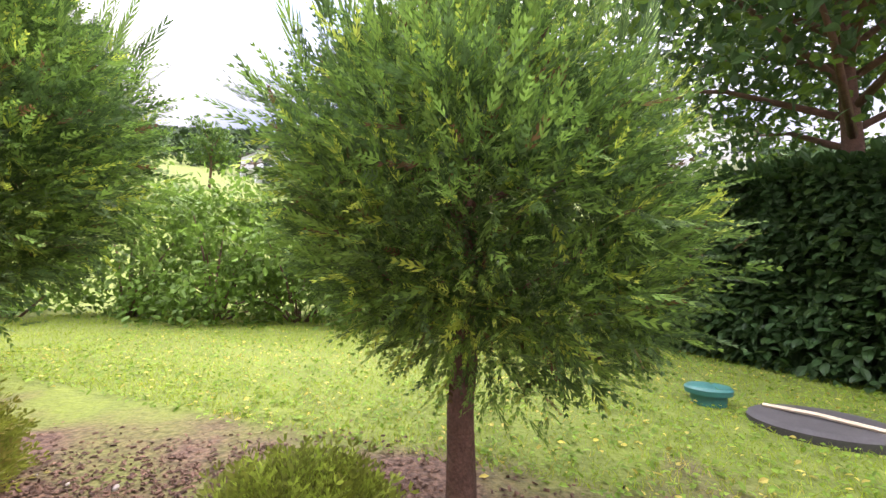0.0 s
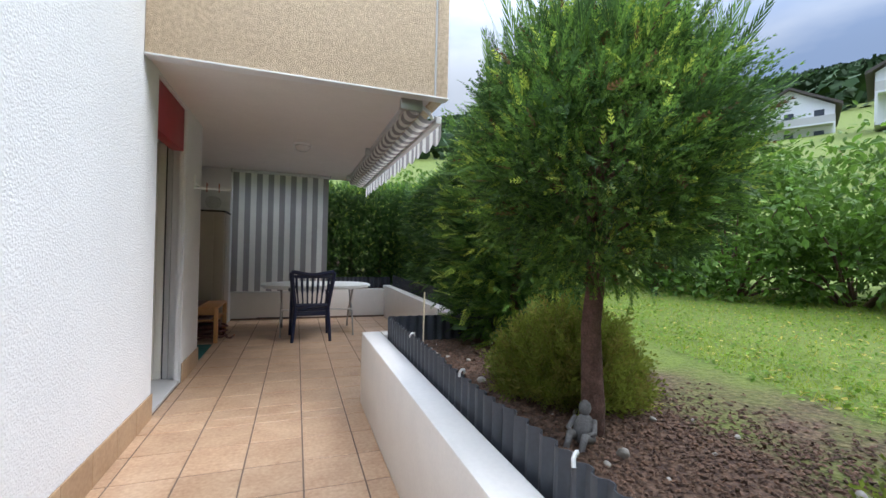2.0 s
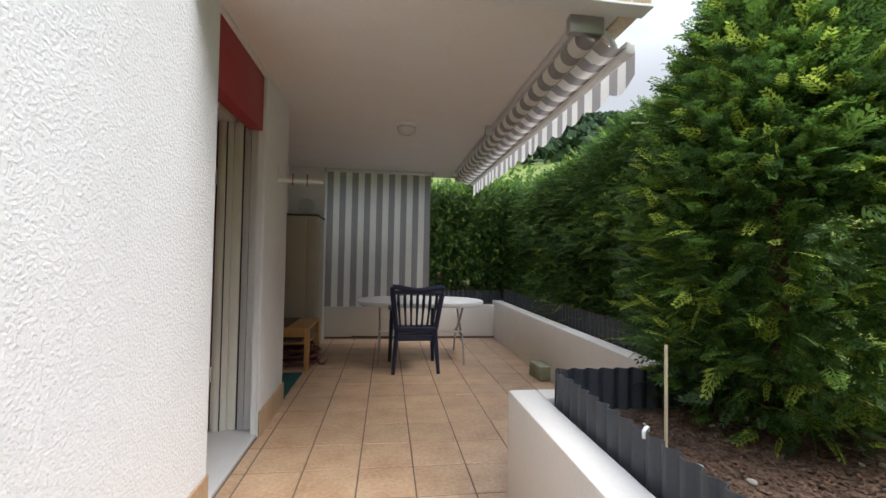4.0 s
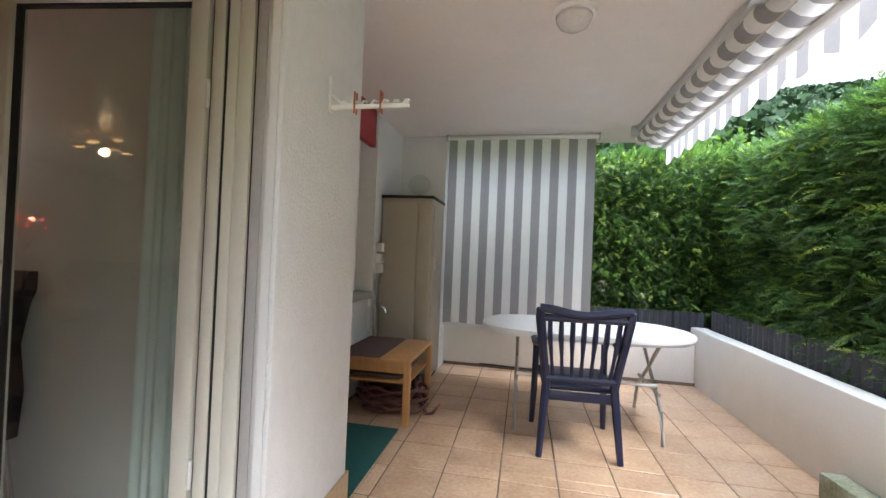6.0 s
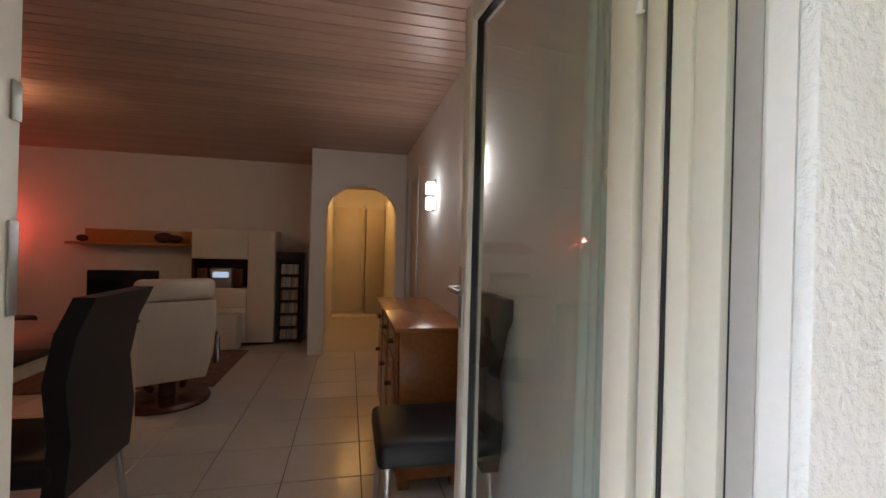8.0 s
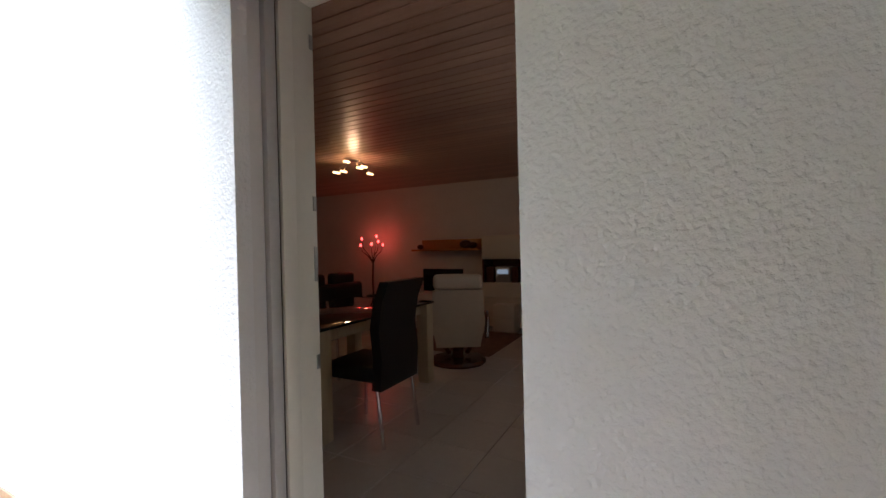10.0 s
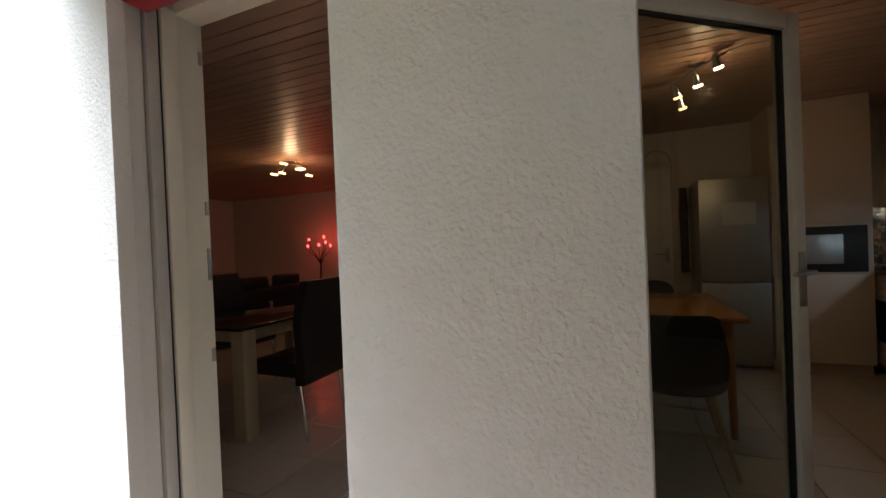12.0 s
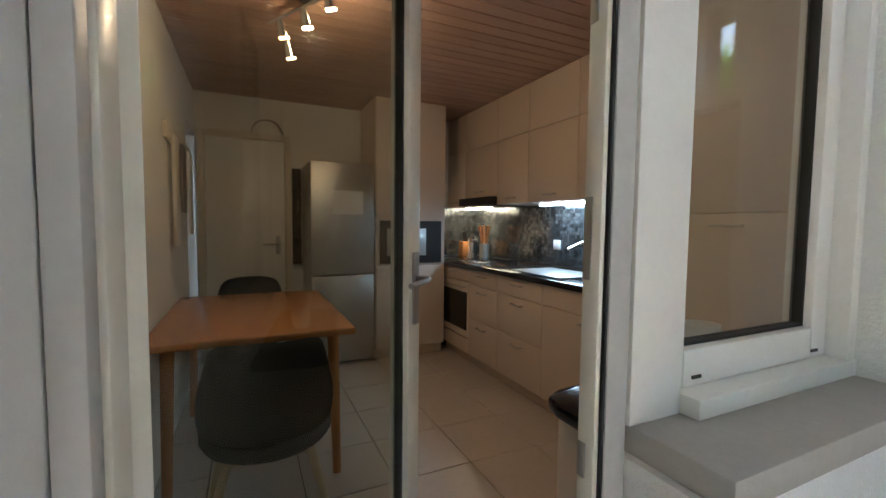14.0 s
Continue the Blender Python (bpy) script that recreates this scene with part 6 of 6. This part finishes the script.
def hedge(name, label, a, b, z0, z1, depth, n, mats, weights, size=(0.13, 0.26), template=HSPRAY, droop=-0.1):
    """A cut hedge from a to b: stems, a dense dark inside and a skin of twigs."""
    t = thing(name, label, "hedge", (a[0], a[1], z0))
    a2, b2 = np.array((*a, 0.0)), np.array((*b, 0.0))
    run = b2 - a2
    ln = np.linalg.norm(run)
    dr = run / ln
    nr = np.array((-dr[1], dr[0], 0))
    u, w = rng.random(n), rng.random(n)
    face = rng.random(n)
    s = rng.uniform(-1, 1, n)
    zz = (w ** 0.9) * (z1 - z0)
    off = np.where(face < 0.82, np.sign(s) * depth / 2 * (0.72 + 0.3 * rng.random(n)), s * depth / 2)
    zz = np.where(face < 0.82, zz, (z1 - z0) * (0.93 + 0.1 * rng.random(n)))
    bump = np.array([noise.noise((float(p) * ln * 0.9, float(q) * 2.2, a[0])) for p, q in zip(u, zz)])
    wave = np.array([noise.noise((float(p) * ln * 0.55, 3.3, a[1])) for p in u])
    p = run[None] * u[:, None] + nr[None] * (off * (1 + 0.28 * bump) * (1 - 0.22 * (zz / (z1 - z0)) ** 3))[:, None]
    p[:, 2] = zz * (1 + 0.10 * wave)
    out = nr[None] * np.sign(off)[:, None]
    ahead = out + np.array((0, 0, droop)) + 0.5 * rng.normal(size=(n, 3)) + np.where(face < 0.82, 0, 1.2)[:, None] * np.array((0, 0, 1))
    idx = rng.choice(len(mats), n, p=weights)
    scatter("foliage", template, p, ahead, np.array((0, 0, 1.0)) + 0.4 * rng.normal(size=(n, 3)), rng.uniform(*size, n), mats, idx, t)
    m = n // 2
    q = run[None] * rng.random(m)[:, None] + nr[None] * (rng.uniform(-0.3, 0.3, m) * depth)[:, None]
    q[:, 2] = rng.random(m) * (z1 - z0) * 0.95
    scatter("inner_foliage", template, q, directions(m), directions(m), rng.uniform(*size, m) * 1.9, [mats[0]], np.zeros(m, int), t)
    k = max(2, int(ln / 0.55))
    for i in range(k):
        c = dr * (ln * (i + 0.5) / k)
        part("stem", tube(B(), [(c[0], c[1], -0.1), (c[0] + 0.03, c[1] - 0.02, (z1 - z0) * 0.45), (c[0], c[1], (z1 - z0) * 0.9)], [0.045, 0.035, 0.012], 7), M_BARK, t, smooth=True)
    return t


TH = [L_DARK, L_MID, L_NEW]
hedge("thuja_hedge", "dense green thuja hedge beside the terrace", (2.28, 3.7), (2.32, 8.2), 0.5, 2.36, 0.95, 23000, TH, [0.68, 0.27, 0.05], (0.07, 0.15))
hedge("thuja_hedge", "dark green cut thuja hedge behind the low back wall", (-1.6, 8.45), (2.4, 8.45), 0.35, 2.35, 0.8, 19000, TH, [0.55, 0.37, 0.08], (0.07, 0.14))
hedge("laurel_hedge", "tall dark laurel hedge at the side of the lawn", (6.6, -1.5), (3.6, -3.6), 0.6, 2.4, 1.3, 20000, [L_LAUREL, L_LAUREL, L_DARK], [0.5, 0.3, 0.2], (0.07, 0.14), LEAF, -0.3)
spreading = thing("thuja_bush", "loose bright green thuja at the planter end", "bush", (1.68, 3.2, 0.5))
n = 13000
d = directions(n)
d[:, 2] = np.abs(d[:, 2]) * np.where(rng.random(n) < 0.75, 1, -1)
rad = 0.45 + 0.58 * rng.random(n) ** 0.6
p = d * np.array((0.58, 0.56, 1.16)) * rad[:, None]
p[:, :2] *= np.clip(1.0 - 0.30 * p[:, 2:3], 0.35, 1.2)
p[:, 2] += 0.98
scatter("foliage", SPRAY, p, d * np.array((1, 1, 0.3)) + np.array((0, 0, 0.2)) + 0.35 * rng.normal(size=(n, 3)), np.array((0, 0, 1.0)) + 0.4 * rng.normal(size=(n, 3)), rng.uniform(0.08, 0.16, n), TH, rng.choice(3, n, p=[0.45, 0.42, 0.13]), spreading)
part("trunk", tube(B(), [(0, 0, -0.05), (0.02, 0.01, 0.6), (0, 0, 1.4)], [0.05, 0.04, 0.012], 8), M_BARK, spreading, smooth=True)


def hazel(at, z, h, r, n, label, mats=None, leaf=(0.07, 0.14), name="hazel_bush"):
    """Loose broad-leaved bush: arching stems, leaf clumps with gaps."""
    t = thing(name, label, "bush", (*at, z), group="bushes behind the lawn")
    k = 26
    a = rng.random(k) * math.tau
    q = np.sqrt(rng.random(k))
    ctr = np.stack([np.cos(a) * q * r, np.sin(a) * q * r, h * (0.06 + 0.89 * rng.random(k) * (1 - 0.35 * q))], 1)
    which = rng.integers(0, k, n)
    p = ctr[which] + rng.normal(size=(n, 3)) * np.array((0.27, 0.27, 0.23)) * r * 0.75
    p[:, 2] = np.clip(p[:, 2], 0.02, None)
    ahead = rng.normal(size=(n, 3)) + np.array((0, 0, -0.35))
    mats = mats or [L_HAZEL, L_HAZEL2]
    scatter("leaves", LEAF, p, ahead, np.array((0, 0, 1.0)) + 0.5 * rng.normal(size=(n, 3)), rng.uniform(*leaf, n), mats, rng.integers(0, len(mats), n), t)
    for c in ctr[:10]:
        part("stem", tube(B(), [(c[0] * 0.1, c[1] * 0.1, -0.05), (c[0] * 0.45, c[1] * 0.45, c[2] * 0.55), tuple(c)], [0.022, 0.015, 0.005], 5), M_BARK, t, smooth=True)
    return t


for k, (x, y, h, r) in enumerate(((5.9, 5.9, 2.0, 1.0), (6.0, 4.5, 1.9, 0.95), (6.2, 3.2, 1.8, 0.95), (6.5, 2.0, 2.0, 0.95), (6.7, 0.8, 1.9, 0.95), (6.9, -0.4, 2.1, 0.95),
                                  (5.3, 7.3, 2.1, 1.1), (4.6, 8.6, 2.3, 1.2), (8.0, 3.4, 2.3, 1.2), (8.2, 1.2, 2.2, 1.2), (7.6, 5.6, 2.3, 1.2), (3.7, 9.7, 2.4, 1.1), (2.6, 10.4, 2.4, 1.1))):
    hazel((x, y), rise(x, y), h * 1.26, r, 3400 if x < 7.5 else 2000, "loose light green hazel bush at the edge of the lawn")


def broad_tree(at, z, h, cr, n, label, mats, trunk=0.12, lift=0.55, leaf=(0.1, 0.2), branches=14):
    t = thing("broadleaf_tree", label, "tree", (*at, z))
    part("trunk", tube(B(), [(0, 0, -0.1), (0.05, 0.03, h * 0.3), (0.0, 0.1, h * 0.62), (0.05, 0.0, h * 0.9)], [trunk, trunk * 0.8, trunk * 0.5, trunk * 0.15], 10), M_BARK, t, smooth=True)
    ctr = []
    for k in range(branches):
        a, f = k * 2.4, lift + (1 - lift) * (k + 0.5) / branches
        e = (math.cos(a) * cr * (1.15 - 0.6 * abs(f - 0.7)), math.sin(a) * cr * (1.15 - 0.6 * abs(f - 0.7)), h * f + 0.2)
        part("limb", tube(B(), [(0.02, 0.05, h * f * 0.75), (e[0] * 0.5, e[1] * 0.5, h * f * 0.95), e], [trunk * 0.35, trunk * 0.22, 0.008], 6), M_BARK, t, smooth=True)
        ctr += [e, (e[0] * 0.55, e[1] * 0.55, e[2])]
    ctr = np.array(ctr + [(0, 0, h)])
    p = ctr[rng.integers(0, len(ctr), n)] + rng.normal(size=(n, 3)) * np.array((0.3, 0.3, 0.22)) * cr * 0.8
    scatter("crown", LEAF, p, rng.normal(size=(n, 3)) + np.array((0, 0, -0.4)), np.array((0, 0, 1.0)) + 0.6 * rng.normal(size=(n, 3)), rng.uniform(*leaf, n), mats, rng.integers(0, len(mats), n), t)
    return t


broad_tree((4.6, -3.1), 0.6, 5.2, 1.9, 22000, "tall dark broadleaf tree overhanging the laurel hedge", [L_LAUREL, L_LAUREL, L_HAZEL], 0.11, 0.5, (0.07, 0.15), 20)
for x, y, h in ((33, 8, 7), (30, 5, 6), (17, 21, 5.5), (38, 12, 7), (36, 30, 6), (24, 27, 5)):
    broad_tree((x, y), rise(x, y), h, h * 0.3, 1600, "garden tree on the slope by the houses", [L_HAZEL, L_DARK], 0.14, 0.35, (0.25, 0.5), 10)

# stone figure: a seated frog-like ornament, one plain shape
bm = B()


def blob(c, r, sub=2):
    bmesh.ops.create_icosphere(bm, subdivisions=sub, radius=1, matrix=Matrix.Translation(c) @ Matrix.Diagonal((*r, 1)))


blob((0, 0, 0.07), (0.055, 0.05, 0.075))
blob((0.0, 0.0, 0.165), (0.03, 0.03, 0.033))
tube(bm, [(0.04, -0.02, 0.05), (0.03, -0.09, 0.075), (0.02, -0.12, 0.01)], [0.022, 0.018, 0.014], 8)
tube(bm, [(-0.04, -0.02, 0.05), (-0.04, -0.09, 0.075), (-0.05, -0.12, 0.01)], [0.022, 0.018, 0.014], 8)
tube(bm, [(0.045, 0.0, 0.12), (0.06, -0.04, 0.08), (0.03, -0.07, 0.075)], [0.014, 0.012, 0.01], 8)
tube(bm, [(-0.045, 0.0, 0.12), (-0.065, -0.04, 0.08), (-0.035, -0.07, 0.075)], [0.014, 0.012, 0.01], 8)
fig = tagged(part("stone_figure", bm, mat("weathered_grey_stone", (0.10, 0.095, 0.09), 0.95, second=(0.22, 0.21, 0.2), scale=18, bump=0.003, bscale=90), smooth=True),
             "small weathered grey stone garden figure sitting against the trunk", "figurine")
fig.matrix_world = pose(1.035, 1.49, 0.485, 0, 0, -55) @ Matrix.Diagonal((0.78, 0.8, 0.9, 1))

gb = thing("green_cover", "green plastic shaft cover standing in the lawn", "cover", (3.27, -1.22, rise(3.27, -1.22) - 0.02))
M_TEAL = mat("teal_plastic", (0.02, 0.13, 0.11), 0.45, vary=0.15)
bm = B()
lathe(bm, [(0.1, 0), (0.1, 0.08), (0.13, 0.085), (0.135, 0.115), (0.12, 0.13), (0.01, 0.135)], 24)
part("lid", bm, M_TEAL, gb, smooth=35)
mh = thing("manhole_cover", "round black manhole cover with a stick lying on it", "manhole", (2.92, -1.62, rise(2.92, -1.62) - 0.01))
bm = B()
lathe(bm, [(0.32, 0), (0.325, 0.045), (0.30, 0.06), (0.26, 0.062), (0.01, 0.062)], 36)
part("lid", bm, mat("dirty_black_plastic", (0.045, 0.042, 0.04), 0.7, vary=0.35, scale=9), mh, smooth=35)
sk2 = thing("lying_stick", "pale stick lying across the manhole cover", "stick", (2.92, -1.62, rise(2.92, -1.62) + 0.062))
part("wood", tube(B(), [(-0.2, -0.15, 0.0), (0.0, 0.02, 0.012), (0.2, 0.17, 0.0)], 0.012, 6), M_BIRCH, sk2)

# mulch, stones and grass
M_CHIP = island_tint(mat("bark_chip", (0.06, 0.032, 0.02), 0.95, second=(0.17, 0.10, 0.065), scale=20), 0.5)
n = 26000
cx, cy = rng.uniform(0.7, 2.5, n), rng.uniform(-0.6, 3.3, n)
keepm = cx < 1.6 + 0.35 * np.sin(cy * 2.1) * rng.random(n) + 0.55 * rng.random(n) ** 2
cx, cy = cx[keepm], cy[keepm]
n = len(cx)
pz = np.array([rise(float(a), float(b)) for a, b in zip(cx, cy)]) + 0.004
chip_t = (np.array([(-0.5, -0.25, 0), (0.5, -0.2, 0), (0.45, 0.25, 0.1), (-0.5, 0.22, 0.08), (0, 0, 0.3)]), np.array([(0, 1, 4, 4), (1, 2, 4, 4), (2, 3, 4, 4), (3, 0, 4, 4)]))
ah = np.stack([rng.normal(size=n), rng.normal(size=n), 0.25 * rng.normal(size=n)], 1)
ob = scatter("bark_mulch", chip_t, np.stack([cx, cy, pz], 1), ah, np.array((0, 0, 1.0)) + 0.4 * rng.normal(size=(n, 3)), rng.uniform(0.009, 0.028, n), [M_CHIP], np.zeros(n, int))
tagged(ob, "brown bark mulch and soil crumbs covering the planter", "mulch", kind="stuff")
M_PEB = piece_tint(mat("pale_pebble", (0.28, 0.25, 0.21), 0.8, second=(0.46, 0.42, 0.37), scale=20), 0.3)
bm = B()
bmesh.ops.create_icosphere(bm, subdivisions=2, radius=1)
for v in bm.verts:
    v.co *= 1 + 0.25 * noise.noise(v.co * 1.7)
pb = mesh_of("pebble", bm, M_PEB, True)
spots = [(1.1, 1.36), (1.55, 0.91), (0.97, 2.27)] + [(float(rng.uniform(0.75, 1.7)), float(rng.uniform(0.2, 3.2))) for _ in range(70)]
for k, (x, y) in enumerate(spots):
    o = tagged(new("pebble", pb), "small pale pebble lying on the planter soil", "stone", "pebbles in the planter")
    s = 0.022 if k < 3 else float(rng.uniform(0.005, 0.014))
    o.matrix_world = Matrix.Translation((x, y, rise(x, y) + s * 0.45)) @ Euler((rng.random(), rng.random(), rng.random() * 6)).to_matrix().to_4x4() @ Matrix.Diagonal((s * 1.3, s, s * 0.75, 1))
M_BLADE = leafy("grass_blade", (0.17, 0.265, 0.015), (0.33, 0.41, 0.03))
M_BLADE2 = leafy("grass_yellow", (0.44, 0.38, 0.06), (0.52, 0.42, 0.12))
M_CLOVER = leafy("clover_leaf", (0.10, 0.20, 0.02), (0.22, 0.34, 0.04))
blade = (np.array([(0, -0.045, 0), (0, 0.045, 0), (0.55, 0.03, 0.0), (1.0, 0, -0.25), (0.55, -0.03, 0)]), np.array([(0, 1, 2, 4), (4, 2, 3, 3)]))
n = 150000
gxs = 1.2 + 5.6 * rng.random(n) ** 1.5
gys = rng.uniform(-3.2, 7.0, n)
patch = np.array([noise.noise((float(a) * 0.9, float(b) * 0.9, 5.0)) + 0.5 * noise.noise((float(a) * 2.6, float(b) * 2.6, 8.0)) for a, b in zip(gxs, gys)])
bare = 1.46 + 0.3 * np.sin(gys * 1.9) - gxs
ok = (rng.random(n) < np.clip(0.85 + patch * 0.9 - np.clip(bare * 2.2, 0, 2), 0.03, 1)) & ~((gxs < 1.8) & (gys > 3.3)) & (gys < 3.3 + (gxs - 2.7) * 5)
gxs, gys, patch = gxs[ok], gys[ok], patch[ok]
n = len(gxs)
gz = np.array([rise(float(a), float(b)) for a, b in zip(gxs, gys)]) - 0.003
ah = np.stack([rng.normal(size=n) * 0.55, rng.normal(size=n) * 0.55, np.ones(n)], 1)
gi = np.where(rng.random(n) < 0.09 - 0.3 * patch, 1, 0)
ob = scatter("grass", blade, np.stack([gxs, gys, gz], 1), ah, directions(n), rng.uniform(0.018, 0.045, n), [M_BLADE, M_BLADE2], gi)
tagged(ob, "short green and yellowish lawn grass", "grass", kind="stuff")
n = 17000
cxs, cys = 1.4 + 4.2 * rng.random(n) ** 1.4, rng.uniform(-2.6, 4.5, n)
cz = np.array([rise(float(a), float(b)) for a, b in zip(cxs, cys)]) + rng.uniform(0.008, 0.03, n)
okc = cys < 3.2 + (cxs - 2.6) * 5
ob = scatter("clover", LEAF, np.stack([cxs, cys, cz], 1)[okc], (rng.normal(size=(n, 3)) * np.array((1, 1, 0.3)))[okc], (np.array((0, 0, 1.0)) + 0.3 * rng.normal(size=(n, 3)))[okc], rng.uniform(0.016, 0.042, n)[okc], [M_CLOVER, M_BLADE2], rng.integers(0, 8, n)[okc] // 7)
tagged(ob, "small clover and weed leaves in the lawn", "weeds", kind="stuff")

# far woods on the hills
M_WOODS = island_tint(mat("far_woods", (0.022, 0.05, 0.018), 0.95, second=(0.055, 0.10, 0.035), scale=0.05), 0.35)
tvv, tff = [], []
for k in range(46):
    c = directions(1)[0] * np.array((0.75, 0.75, 0.9))
    a, b = directions(2) * 0.29
    tvv += [c + a, c + b, c - a * 1.1, c - b * 0.9]
    tff.append([4 * k, 4 * k + 1, 4 * k + 2, 4 * k + 3])
tvv, tff = np.array(tvv), np.array(tff)
n = 6500
ang, rr = rng.uniform(-1.0, 2.2, n), 95 + 540 * rng.random(n) ** 0.8
wx, wy = 1 + rr * np.cos(ang), 1 + rr * np.sin(ang)
wz = np.array([rise(float(a), float(b)) for a, b in zip(wx, wy)])
ok = (rr > 110) | (rng.random(n) < 0.3)
ob = scatter("far_woods", (tvv * np.array((1.1, 1, 1)), tff), np.stack([wx, wy, wz + 2], 1)[ok], directions(n)[ok], directions(n)[ok], (rng.uniform(3.5, 7, n) * (0.6 + rr / 500))[ok], [M_WOODS], np.zeros(ok.sum(), int))
tagged(ob, "distant woods covering the hills", "woods", kind="stuff")

# houses on the slope
M_HOUSE = mat("white_house_wall", (0.72, 0.73, 0.75), 0.85, vary=0.03)
M_ROOF = mat("dark_roof_tile", (0.09, 0.075, 0.07), 0.85, vary=0.2)
M_WIN = mat("far_window", (0.05, 0.06, 0.075), 0.15)


def house(at, turn, w, d, h, sunk=0.5):
    z = rise(*at)
    t = thing("house", "white two-storey house with a dark gable roof and balcony", "house", (*at, z - sunk), turn, group="houses on the slope")
    part("wall", box(B(), (-w / 2, -d / 2, 0), (w / 2, d / 2, h)), M_HOUSE, t)
    bm = B()
    for s in (-1, 1):
        f = [bm.verts.new(p) for p in ((-w / 2 - 0.6, s * (d / 2 + 0.7), h - 0.2), (w / 2 + 0.6, s * (d / 2 + 0.7), h - 0.2), (w / 2 + 0.6, 0, h + d * 0.3), (-w / 2 - 0.6, 0, h + d * 0.3))]
        bm.faces.new(f)
    g = bmesh.ops.extrude_face_region(bm, geom=bm.faces[:])
    bmesh.ops.translate(bm, vec=(0, 0, 0.3), verts=[e for e in g["geom"] if isinstance(e, bmesh.types.BMVert)])
    part("roof", bm, M_ROOF, t, "dark tiled roof", smooth=None)
    for x in (-w / 2, w / 2 - 0.2):
        bm = B()
        f = bm.faces.new([bm.verts.new(p) for p in ((x, -d / 2, h), (x, d / 2, h), (x, 0, h + d * 0.3))])
        g = bmesh.ops.extrude_face_region(bm, geom=[f])
        bmesh.ops.translate(bm, vec=(0.2, 0, 0), verts=[e for e in g["geom"] if isinstance(e, bmesh.types.BMVert)])
        part("gable", bm, M_HOUSE, t, smooth=None)
    for zz in (1.0, 3.7):
        for k in range(4):
            x = -w / 2 + w * (k + 0.5) / 4
            wn_ = part("window", box(B(), (x - 0.55, -d / 2 - 0.04, zz), (x + 0.55, -d / 2 + 0.02, zz + 1.3)), M_WIN, t)
        for k in range(3):
            y = -d / 2 + d * (k + 0.5) / 3
            part("window", box(B(), (-w / 2 - 0.04, y - 0.5, zz), (-w / 2 + 0.02, y + 0.5, zz + 1.3)), M_WIN, t)
    bl = part("balcony", box(B(), (-w / 2 - 1.3, -d / 2, 2.8), (-w / 2 - 0.05, d / 2, 3.0)), M_HOUSE, t)
    part("balcony_rail", box(B(), (-w / 2 - 1.3, -d / 2, 3.0), (-w / 2 - 1.22, d / 2, 3.9)), M_GREYF, bl)
    for y in (-d / 2 + 0.1, d / 2 - 0.1):
        part("balcony_post", box(B(), (-w / 2 - 1.28, y - 0.1, 0), (-w / 2 - 1.1, y + 0.1, 2.8)), M_HOUSE, bl)
    return t


house((59, 23), 24, 9, 8, 5.2)
house((66, 40), 30, 11, 9, 5.4, 3.2)
house((80, 54), 36, 12, 9, 5.4, 3.5)
house((60, -24), -20, 14, 10, 6.5)
